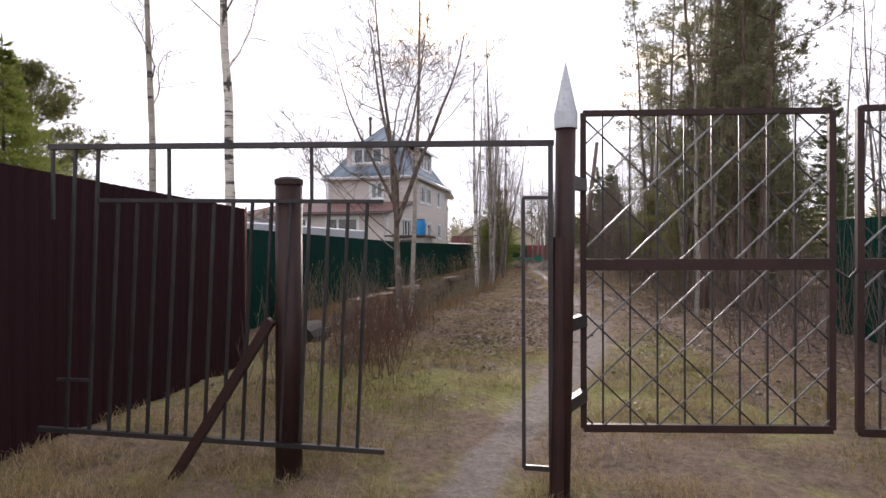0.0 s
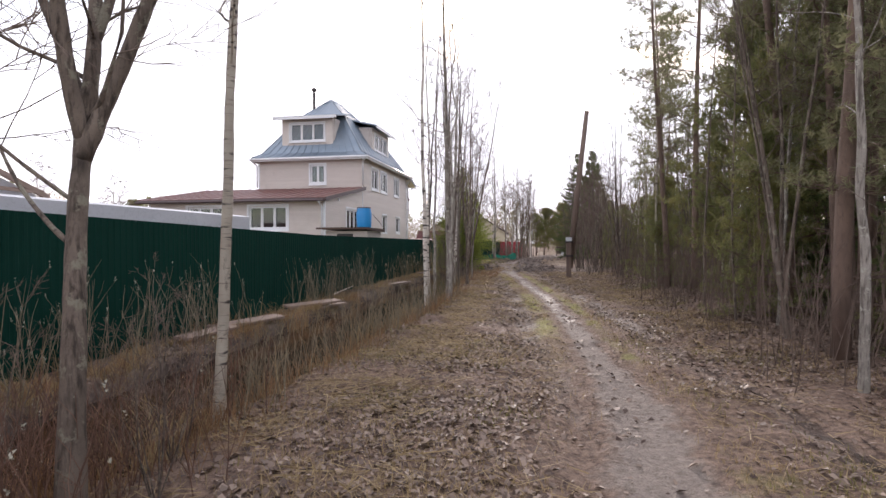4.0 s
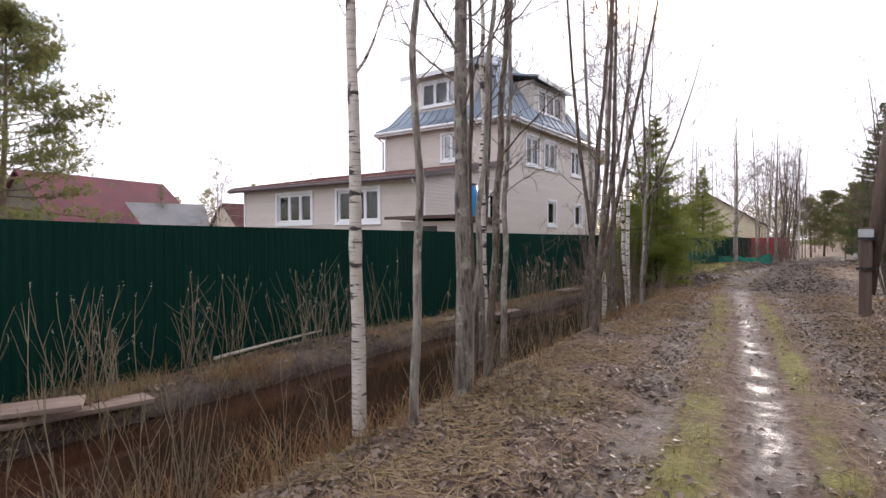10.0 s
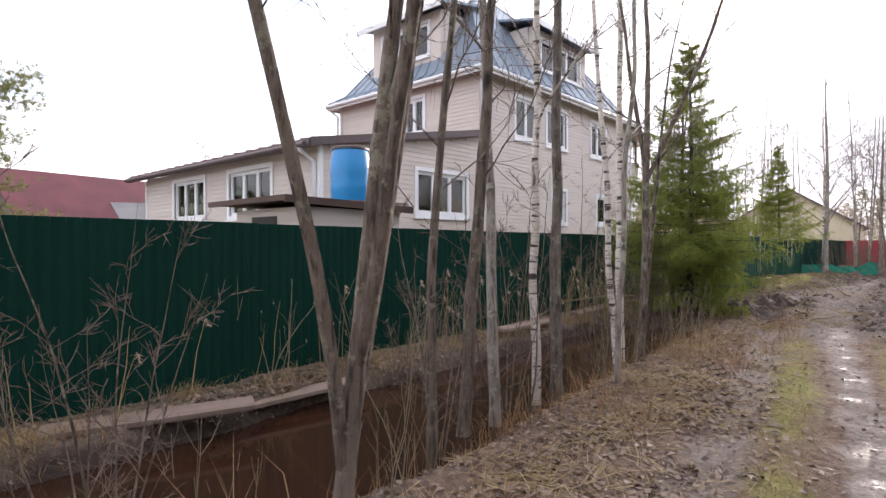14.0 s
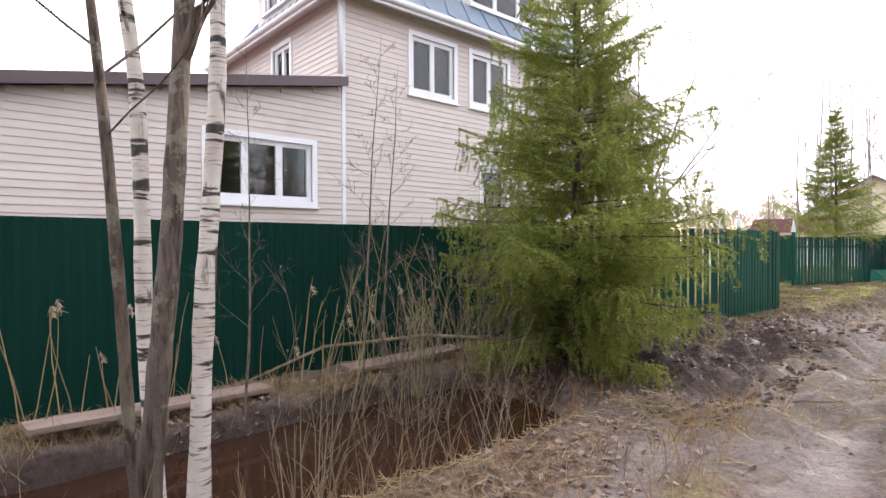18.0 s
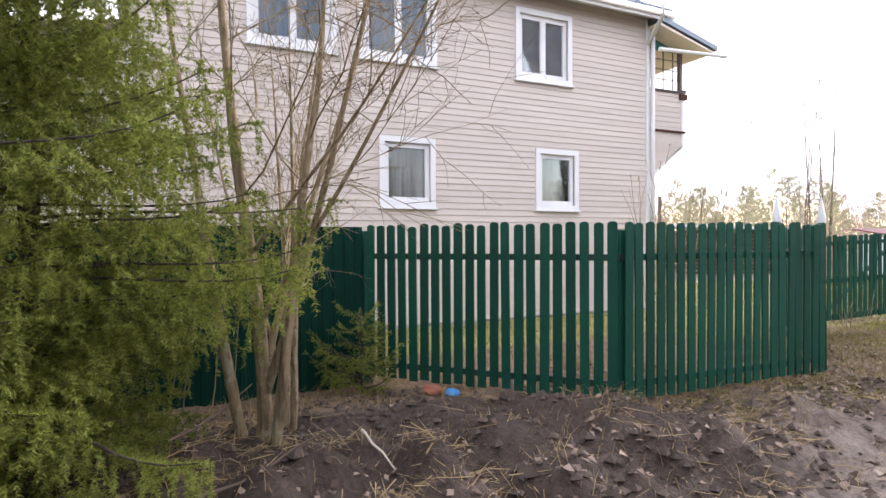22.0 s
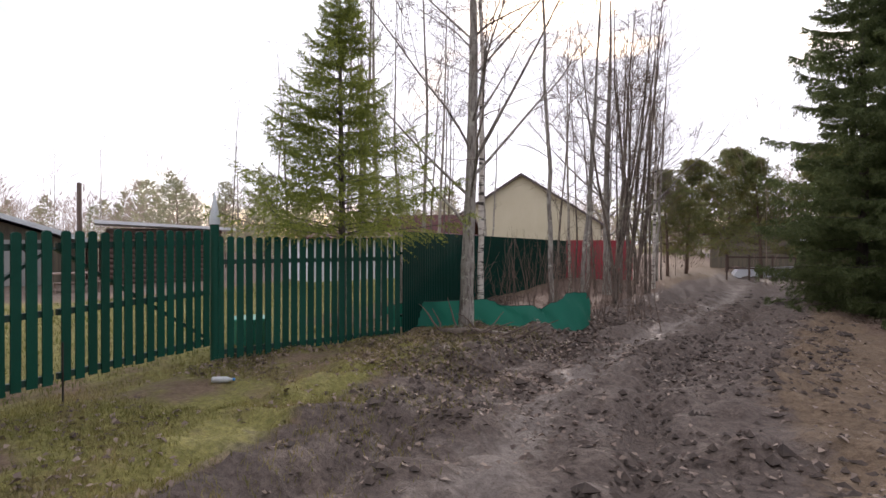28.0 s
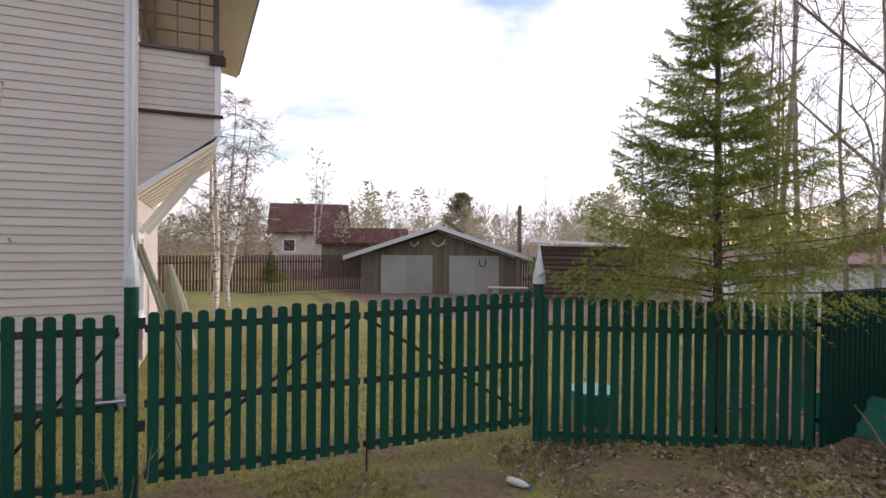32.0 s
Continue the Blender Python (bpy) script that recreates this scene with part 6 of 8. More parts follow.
# along the ditch, in the order one passes them
L_BIRCH, L_GREY, L_SLIM = "white birch with peeling black-scarred bark", "grey-barked leafless alder leaning over the ditch", "slim leafless aspen stem beside the lane"
willow = place(bare_tree(11, 6.4, 0.076, 16, 0.36, 0.34, 0.5, 8, 0.055, (-0.02, 0.02), 0, (5, 9), "bark_brown", "leafless willow whose single trunk forks at head height", name="willow_tree", sag=0.03, taper=0.9,
    boughs=((2.25, (-0.62, 0.1, 1.0), 3.4, 0.036), (2.1, (-0.12, -0.2, 1.0), 4.2, 0.046), (2.0, (0.32, 0.12, 1.0), 4.0, 0.05), (2.7, (0.12, 0.35, 1.0), 3.4, 0.032), (3.0, (-0.3, 0.3, 1.0), 2.8, 0.024), (3.2, (0.5, -0.2, 1.0), 2.6, 0.02), (1.5, (-1.0, 0.2, 0.62), 2.6, 0.016), (1.75, (-0.8, -0.3, 0.7), 2.4, 0.013))), -4.19, 7.27)
birch_a = place(bare_tree(12, 9.5, 0.05, 16, 0.34, 0.16, 0.8, 8, 0.02, (0.03, -0.01), 0, (1, 5), "birch_dull", "slim dull birch behind willow brush", name="birch_tree"), -4.55, 9.16)


def ditch_tree(seed, x, y, r0, lean, kind, label, h=10.0, crook=0.014, limbs=15, first=0.32, reach=0.17, **kw):
    """One of the single trunks along the ditch."""
    bark_ = {"birch": "birch", "alder": "bark_grey", "aspen": "bark_pale", "brown": "bark_brown"}[kind]
    name = {"birch": "birch_tree", "aspen": "aspen_tree"}.get(kind, "alder_tree")
    return place(bare_tree(seed, h, r0, limbs, first, reach, 0.75, 7, 0.007, lean, 0, (1, 5), bark_, label, name=name, lift=0.004, crook=crook, **kw), x, y)


birch_b = ditch_tree(13, -4.83, 19.02, 0.066, (-0.05, 0.012), "birch", "white birch with black bark scars at the ditch", 10.5)
ditch_tree(51, -4.24, 19.02, 0.04, (0.03, -0.01), "aspen", "slim pale crooked aspen at the ditch", 9.0, 0.04)
ditch_tree(14, -4.44, 20.1, 0.084, (0.0, 0.016), "alder", "thick grey-barked leafless alder at the ditch", 11.0, 0.012, 17, 0.24, 0.22)
ditch_tree(52, -4.49, 20.38, 0.033, (-0.03, 0.035), "brown", "thin brown stem beside a thick alder", 8.5, 0.02)
ditch_tree(53, -4.45, 20.2, 0.037, (0.025, 0.09), "aspen", "pale slanting aspen stem beside a thick alder", 8.5, 0.03)
ditch_tree(54, -4.65, 20.92, 0.05, (0.01, 0.1), "brown", "dark brown alder slanting along the lane", 9.5, 0.028, 14, 0.3, 0.22)
ditch_tree(55, -5.52, 22.46, 0.054, (-0.012, -0.03), "birch", L_BIRCH, 10.0, 0.022)
ditch_tree(56, -5.6, 22.31, 0.05, (0.035, -0.005), "alder", L_GREY, 9.5, 0.015)
aspen_a = ditch_tree(15, -5.37, 22.61, 0.05, (0.01, 0.035), "aspen", "smooth pale grey aspen at the ditch", 9.5, 0.02)
multi = place(bare_tree(16, 8.2, 0.052, 12, 0.3, 0.22, 1.0, 8, 0.03, (0.02, 0.05), 0, (0, 5), "bark_brown", "many-stemmed brown leafless alder at the ditch", name="alder_tree",
    boughs=((0.3, (-0.05, -0.07, 1.0), 7.0, 0.038), (0.8, (0.18, 0.06, 1.0), 6.6, 0.04), (1.9, (0.24, 0.14, 1.0), 5.2, 0.026), (0.2, (0.05, 0.2, 1.0), 6.4, 0.034))), -4.5, 24.1)
ditch_tree(57, -5.5, 26.18, 0.062, (0.06, 0.033), "brown", "mossy brown alder at the ditch", 9.5, 0.022, 14, 0.3, 0.22)
ditch_tree(58, -5.4, 26.61, 0.053, (-0.02, 0.006), "aspen", "smooth pale grey aspen at the ditch", 10.0, 0.01)
ditch_tree(59, -5.5, 27.46, 0.05, (0.01, -0.022), "birch", "white birch with a long black split in its bark", 10.0, 0.024)
ditch_tree(60, -5.35, 27.62, 0.062, (0.004, 0.006), "alder", "grey alder standing close to a birch", 10.5, 0.01)
ditch_tree(61, -4.84, 27.95, 0.033, (0.025, 0.055), "aspen", "thin mottled aspen bending along the lane", 8.0, 0.018)
ditch_tree(62, -5.7, 29.92, 0.05, (-0.04, 0.0), "birch", "white birch in a clump at the ditch", 10.0, 0.018)
ditch_tree(63, -5.74, 30.1, 0.063, (-0.045, 0.025), "birch", "stout white birch in a clump at the ditch", 10.5, 0.014)
place(bare_tree(64, 7.6, 0.06, 13, 0.36, 0.26, 0.7, 8, 0.035, (0.05, 0.045), 0, (1, 4), "bark_brown", "forked brown alder leaning out of a birch clump", name="alder_tree", lift=0.01,
    boughs=((2.5, (0.42, 0.25, 1.0), 4.6, 0.036), (2.6, (-0.14, 0.1, 1.0), 4.6, 0.034), (0.15, (0.1, -0.1, 1.0), 5.0, 0.03))), -5.33, 29.72)
thin_p = place(bare_tree(28, 9.5, 0.055, 14, 0.3, 0.15, 0.9, 7, 0.025, (0.0, 0.0), 0, (0, 5), "bark_pale", "pale thin aspen behind the picket fence", name="aspen_tree", taper=0.95), -8.2, 53.2)
thin_a = place(bare_tree(18, 9.0, 0.04, 17, 0.22, 0.16, 0.95, 7, 0.03, (0.0, 0.0), 0, (0, 5), "bark_brown", "thin dark leafless stem at the ditch", name="aspen_tree", taper=0.95), -7.2, 32.2, 0.0, 0.45)
alder_tan = place(bare_tree(17, 5.6, 0.058, 11, 0.34, 0.36, 0.8, 6, 0.035, (0.0, 0.0), 2, (0, 1), "bark_tan", "many-stemmed tan willow lit from behind", name="willow_tree", twig_mat="bark_tan", open_=0.17, fine_r=0.003, sag=-0.03, taper=0.95, lift=0.0,
    boughs=((0.25, (0.36, -0.08, 1.0), 4.6, 0.034), (0.8, (0.62, -0.1, 1.0), 3.8, 0.022), (1.3, (0.95, -0.3, 0.95), 3.0, 0.017), (0.4, (0.16, 0.2, 1.0), 4.5, 0.03))), -6.93, 36.06, 1.0)
bush = place(bare_tree(65, 4.0, 0.018, 6, 0.25, 0.22, 0.9, 5, 0.045, (0.0, 0.0), 6, (0, 2), "bark_brown", "bushy red-brown young alders before a spruce", name="alder_shrub", open_=0.26, fork_r=(0.6, 1.0), taper=0.95), -6.5, 33.3, 0.0, 0.7)
for src, x, y, k, turn, tilt, lab in (
    (bush, -5.2, 25.6, 0.6, 1.0, (0, 0), "low bare alder shrub on the ditch bank"), (bush, -5.3, 28.6, 0.5, 3.0, (0, 0), "low bare alder shrub on the ditch bank"), (bush, -4.9, 23.2, 0.55, 2.4, (0, 0), "low bare alder shrub on the ditch bank"),
    (bush, -4.5, 6.3, 0.36, 1.0, (0, 0), "bare twiggy shrub round the foot of a willow"), (bush, -4.75, 7.3, 0.42, 2.2, (0, 0), "bare twiggy shrub round the foot of a willow"), (bush, -4.0, 7.7, 0.36, 3.1, (0, 0), "bare twiggy shrub round the foot of a willow"), (bush, -4.35, 8.3, 0.4, 0.3, (0, 0), "bare twiggy shrub round the foot of a willow"), (bush, -5.0, 8.6, 0.42, 4.4, (0, 0), "bare twiggy shrub round the foot of a willow"), (bush, -4.3, 5.3, 0.27, 5.2, (0, 0), "bare twiggy shrub beside a culvert"), (bush, -3.9, 4.3, 0.22, 0.8, (0, 0), "bare twiggy shrub beside a culvert"),
    (bush, 0.2, 31.5, 1.0, 0.3, (0, 0), "bare brown thicket beside the lane"), (bush, 0.9, 33.0, 1.3, 1.3, (0, 0), "bare brown thicket beside the lane"), (bush, -0.1, 34.5, 1.2, 2.3, (0, 0), "bare brown thicket beside the lane"), (bush, 0.8, 36.5, 1.5, 3.3, (0, 0), "bare brown thicket beside the lane"), (bush, 0.1, 38.5, 1.4, 4.3, (0, 0), "bare brown thicket beside the lane"), (bush, 1.2, 40.5, 1.6, 5.3, (0, 0), "bare brown thicket beside the lane"), (bush, 0.3, 43.0, 1.6, 0.9, (0, 0), "bare brown thicket beside the lane"), (bush, 1.4, 46.0, 1.8, 1.9, (0, 0), "bare brown thicket beside the lane"), (bush, 1.2, 28.0, 1.0, 2.9, (0, 0), "bare brown thicket beside the lane"), (bush, 1.6, 30.0, 1.3, 3.9, (0, 0), "bare brown thicket beside the lane"),
    (multi, 0.7, 33.8, 0.8, 0.5, (0, 0.03), "cluster of leafless alder stems beside the lane"), (multi, 0.3, 37.0, 0.9, 1.9, (0, 0), "cluster of leafless alder stems beside the lane"), (multi, 1.1, 42.0, 1.0, 3.0, (0, 0), "cluster of leafless alder stems beside the lane"),
    (thin_a, -5.0, 25.3, 1.0, 0.7, (0, 0.04), L_SLIM), (thin_p, -7.3, 53.2, 0.9, 2.0, (0, 0.02), "pale thin aspen behind the picket fence"), (thin_p, -9.2, 53.9, 1.1, 3.0, (0, -0.03), "pale thin aspen behind the picket fence"), (thin_p, -9.9, 54.6, 0.95, 4.0, (0.02, 0), "pale thin aspen behind the picket fence"), (thin_p, -8.6, 54.9, 0.85, 5.0, (0.03, 0.03), "pale thin aspen behind the picket fence"),
    (bush, -5.55, 27.0, 0.85, 0.4, (0, 0), "tall bare alder brush among ditch trees"), (bush, -6.5, 32.4, 0.6, 3.4, (0, 0), "tall bare alder brush among ditch trees"),
    (thin_a, -7.85, 32.9, 0.42, 1.7, (0, 0.05), "thin sapling against the green fence"), (thin_a, -7.3, 31.0, 0.38, 3.7, (0.04, -0.05), "thin sapling against the green fence"),
    (alder_tan, -7.35, 36.28, 0.75, 3.2, (0, 0.06), "tan willow stems leaning over the fence"),
):
    again(src, x, y, turn, k, None, tilt, lab)

spruce_a = place(spruce(21, 5.6, 1.5, 0.075, 0.21, 8, 9, 80, 0.03, 0.007, 0.3, "spruce", 0.36, "bushy green spruce at the edge of the muddy lane", foot=0.55, wide_at=0.25, hang=0.75, taper=1.1, thin=0.9, spread=0.66, sub=0.36), -6.12, 34.25, 0.6)
again(spruce_a, -6.44, 34.78, 2.9, 0.96, 0.95, (0, 0), "second bushy spruce growing close beside another")
spruce_b = place(spruce(22, 5.8, 1.65, 0.07, 0.15, 8, 10, 40, 0.032, 0.008, 1.6, "spruce", 0.24, "loose yellow-green spruce leaning over a picket fence", thin=0.92, foot=0.98, wide_at=0.3, hang=0.25, taper=1.45, spread=0.66), -7.66, 50.85, 0.0)
spruce_c = place(spruce(23, 13.0, 1.9, 0.15, 0.42, 7, 9, 13, 0.1, 0.026, 0.8, "spruce_dark", 0.4, "tall dark spruce at the edge of the woods", hang=0.3), 3.3, 16.2, 0.0, 0.52)
place(spruce(24, 1.0, 0.42, 0.015, 0.13, 6, 6, 22, 0.035, 0.007, 0.1, "spruce", -0.15, "knee-high young spruce by the fence", foot=0.9), -8.05, 37.1, 0.0, 0.85)
pine_a = place(pine(31, 12.4, 5.2, 0.2, 0.22, 70, 9, 8, 22, 0.2, 0.028, "broad old pine in a garden"), -32.3, 24.5)
pine_b = place(pine(32, 14.0, 1.7, 0.11, 0.3, 30, 6, 4, 15, 0.13, 0.017, "slender pine with an orange-brown trunk", "pine_hazed"), 1.65, 12.2)
pine_c = place(pine(33, 12.0, 1.8, 0.09, 0.2, 34, 6, 4, 15, 0.13, 0.019, "slender pine at the wood's edge", "pine_hazed"), 2.6, 11.2)

pine_h = place(pine(35, 8.5, 3.1, 0.08, 0.06, 46, 6, 4, 12, 0.2, 0.026, "distant pine beyond the gardens in a haze-paled colour", "pine_haze"), -33.3, 71.5, 0.0, 0.85, kz=0.7)
# woods on the other side of the lane
rw = random.Random(12)
L_WOOD, L_PINE, L_DEC = "dark spruce in the woods beside the lane", "slender pine in the woods beside the lane", "thin leafless tree in the woods beside the lane"
for i in range(30):
    y = rw.uniform(11, 34)
    again(pine_b if i % 2 else pine_c, rw.uniform(min(1.9, 0.33 * y - 1.6), min(8, 0.33 * y - 1.0)), y, rw.uniform(0, 6), rw.uniform(0.45, 0.95), None, (rw.uniform(-0.03, 0.03), rw.uniform(-0.03, 0.03)), L_PINE)
for x, y, k in ((1.75, 22.2, 0.85), (2.3, 21.4, 0.95), (2.5, 26.4, 0.8), (2.1, 24.4, 0.6), (2.9, 29.0, 0.75)):
    again(pine_b if k > 0.7 else pine_c, x, y, rw.uniform(0, 6), k, None, (0, 0.01), L_PINE)
for x, y, k in ((3.3, 15.4, 0.5), (3.1, 18.6, 0.55)):
    again(pine_a, x, y, rw.uniform(0, 6), k * 0.75, k, (0, 0), "broad green pine at the wood's edge")
pine_y = place(pine(34, 3.4, 1.15, 0.04, 0.05, 30, 5, 4, 18, 0.12, 0.012, "young bushy pine at the wood's edge", "pine_needle"), 1.9, 15.5)
for i in range(26):
    y = rw.uniform(12, 46)
    again(pine_y, rw.uniform(1.5, 4.5), y, rw.uniform(0, 6), rw.uniform(0.5, 1.1), None, (0, 0), "young bushy pine at the wood's edge")
for x, y, k in ((4.9, 17.6, 0.5), (4.7, 21.0, 0.6), (6.6, 18.0, 0.5), (4.2, 36.0, 0.35), (4.4, 27.0, 0.5), (2.9, 12.8, 0.3)):
    again(spruce_c, x, y, rw.uniform(0, 6), k, None, (0, 0), L_WOOD)
for i in range(100):
    y = rw.uniform(6.5, 58)
    again((aspen_a, thin_a, birch_a, thin_a, multi)[i % 5], rw.uniform(1.2 + 0.6 * (y > 40), 7.0), y, rw.uniform(0, 6), rw.uniform(0.6, 0.95), rw.uniform(0.6, 1.05), (rw.uniform(-0.05, 0.05), rw.uniform(-0.05, 0.05)), L_DEC)
# grey alder in the paler bark, its sunlit look held in the colour
alder_net = place(bare_tree(41, 9.5, 0.115, 17, 0.2, 0.36, 0.75, 9, 0.014, (0.0, 0), 0, (4, 6), "bark_pale", "grey alder with arching limbs in the far thicket", name="alder_tree", boughs=((2.2, (0.9, 0.3, 0.8), 3.6, 0.028), (2.7, (-0.9, 0.2, 0.75), 3.8, 0.028), (3.4, (0.2, -0.9, 0.9), 3.2, 0.024), (4.2, (-0.6, -0.6, 0.9), 3.0, 0.022), (4.8, (0.8, 0.5, 0.9), 2.6, 0.02))), -4.6, 60.4)
# far end of the lane and along the far fence
for x, y, k, src, lab in ((-6.1, 52.2, 1.0, alder_net, "grey-barked alder rising behind a green net"), (-6.37, 53.8, 0.95, birch_b, "white birch rising behind a green net"), (-5.3, 55.5, 1.1, aspen_a, L_SLIM), (-4.9, 57.2, 1.05, aspen_a, L_SLIM), (-4.2, 57.6, 1.0, multi, "cluster of leafless alder stems"), (-3.9, 59.0, 1.1, multi, "cluster of leafless alder stems"), (-4.3, 61.5, 1.0, aspen_a, L_SLIM), (-3.4, 63.0, 0.9, birch_b, L_BIRCH), (-5.6, 60.0, 0.9, birch_a, L_BIRCH), (-4.0, 65.5, 1.0, multi, "cluster of leafless alder stems")):
    again(src, x, y, rw.uniform(0, 6), k, None, (rw.uniform(-0.04, 0.04), rw.uniform(-0.04, 0.04)) if y > 55 else (0, 0), lab)
for i in range(15):
    x, y = rw.uniform(-6.4, -2.9), rw.uniform(55, 70)
    again((thin_a, thin_a, aspen_a)[i % 3], x, y, rw.uniform(0, 6), rw.uniform(0.7, 1.2), None, (rw.uniform(-0.06, 0.06), rw.uniform(-0.06, 0.06)), "thin leafless stem in the thicket by the far fence")
for x, y, k in ((-2.9, 71.8, 0.4), (-2.0, 74.5, 0.46), (0.9, 71.4, 0.42), (0.0, 76.0, 0.5), (3.4, 71.4, 0.45), (4.8, 73.0, 0.5)):
    again(pine_a, x, y, rw.uniform(0, 6), k, k, (0, 0), "bushy dark pine at the bend of the lane")
for x, y, k in ((4.4, 68.0, 1.8), (4.0, 66.0, 1.7), (5.2, 72.0, 1.9)):
    again(pine_y, x, y, rw.uniform(0, 6), k, k * 1.0, (0, 0), "bushy dark pine at the bend of the lane")
spruce_e = place(spruce(26, 9.8, 2.0, 0.13, 0.27, 9, 10, 30, 0.06, 0.017, 0.25, "spruce_dark", 0.36, "tall dense dark spruce beside the churned lane", foot=0.85, wide_at=0.2, hang=0.6, taper=0.95, spread=0.6), 1.15, 59.0)
for x, y, k, kz in ((2.3, 57.2, 1.05, 1.0), (2.9, 61.5, 1.05, 1.05)):
    again(spruce_e, x, y, rw.uniform(0, 6), k, kz, (0, 0), "tall dense dark spruce beside the churned lane")


# gardens and distant growth behind the houses
def belt(n, a0, a1, d0, d1, kinds, k0, k1, label):
    """Trees strewn over a far sector, seen from the middle of the lane."""
    for i in range(n):
        a, d = radians(rw.uniform(a0, a1)), rw.uniform(d0, d1)
        x, y = -3 - d * math.sin(a), 30 + d * math.cos(a)
        if (-24 < x < -4 and y < 99) or abs(x + 2) < 5 and y < 76:
            continue
        again(kinds[i % len(kinds)], x, y, rw.uniform(0, 6), rw.uniform(k0, k1), None, (0, 0), label)


belt(60, 8, 118, 75, 140, (pine_c, birch_a, thin_a, multi, birch_a, aspen_a), 0.45, 0.75, "distant tree beyond the garden plots")
belt(60, -40, 8, 52, 110, (pine_c, multi, pine_c, multi, birch_b, spruce_c), 0.55, 0.9, "tree in the far woods past the lane")
belt(34, -70, -30, 14, 45, (pine_b, aspen_a, spruce_c, multi), 0.6, 0.95, "tree deep in the woods beside the lane")
for x, y, k, src in ((-52, 34, 0.75, birch_b), (-31, 62, 0.7, birch_a), (-19.5, 62, 0.7, aspen_a), (-43.3, 37.9, 0.5, pine_c), (-60, 50, 0.4, pine_c), (-57.3, 71.5, 0.62, pine_a), (-27.3, 46.1, 0.75, birch_a), (-43, 50.3, 0.3, pine_c), (-33, 66, 0.8, birch_b), (-17.5, 66, 0.85, thin_a), (-15, 68, 1.0, thin_a), (-14, 72, 1.0, birch_a), (-12.5, 64, 0.9, thin_a), (-11, 70, 1.0, aspen_a), (-10.0, 61, 1.0, thin_a), (-12.0, 58.0, 0.8, thin_a), (-9.0, 58, 1.0, birch_a), (-9.6, 59, 1.0, thin_a), (-10.6, 63, 1.1, thin_a), (-8.8, 62, 1.1, aspen_a), (-31.0, 73.5, 0.7, pine_h), (-28.6, 74.6, 0.75, pine_h), (-26.5, 76.0, 0.6, pine_h), (-28.2, 76.5, 1.9, thin_a), (-27.2, 77.3, 2.0, thin_a), (-24.0, 71.0, 1.5, thin_a), (-21.5, 74.0, 1.4, thin_a), (-26.0, 72.5, 1.5, thin_a), (-25.2, 71.5, 1.5, thin_a), (-28.9, 79.0, 1.8, thin_a), (-15.3, 56.9, 0.75, thin_a), (-8.9, 53.4, 0.75, birch_a), (-9.4, 54.6, 0.85, thin_a)):
    again(src, x, y, rw.uniform(0, 6), k, None, (0, 0), "pine in the neighbouring gardens" if src in (pine_a, pine_b, pine_c, pine_h) else "spruce in the neighbouring gardens" if src is spruce_c else "leafless tree in the neighbouring gardens")
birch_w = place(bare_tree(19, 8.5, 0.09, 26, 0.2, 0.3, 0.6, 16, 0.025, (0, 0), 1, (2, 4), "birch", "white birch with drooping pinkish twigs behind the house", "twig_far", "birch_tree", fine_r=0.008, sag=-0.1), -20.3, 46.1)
again(birch_w, -44.5, 53.6, 1.2, 0.95, 1.15, (0, 0), "airy white birch before a red-roofed cottage")
again(birch_w, -37.8, 38.9, 0.3, 0.85, 1.0, (0, 0), "airy white birch beyond the garden fence")
again(birch_w, -23.5, 46.6, 2.0, 0.9, None, (0, 0), "white birch with drooping pinkish twigs behind the house")
again(spruce_b, -30.1, 48.8, 1.0, 0.42, 0.36, (0, 0), "small yellow-green conifer by the garden fence")
# near the entrance, left of the brown fence
again(birch_b, -6.4, 5.89, 1.0, 1.25, None, (0, 0), "white birch behind the brown fence")
again(birch_a, -7.3, 5.3, 3.0, 1.15, None, (0, -0.03), "white birch behind the brown fence")
again(spruce_b, -9.3, 4.6, 3.0, 0.8, None, (0, 0), "yellow-green spruce behind the brown fence")
again(spruce_b, -10.6, 5.8, 1.0, 0.8, None, (0, 0), "yellow-green spruce behind the brown fence")


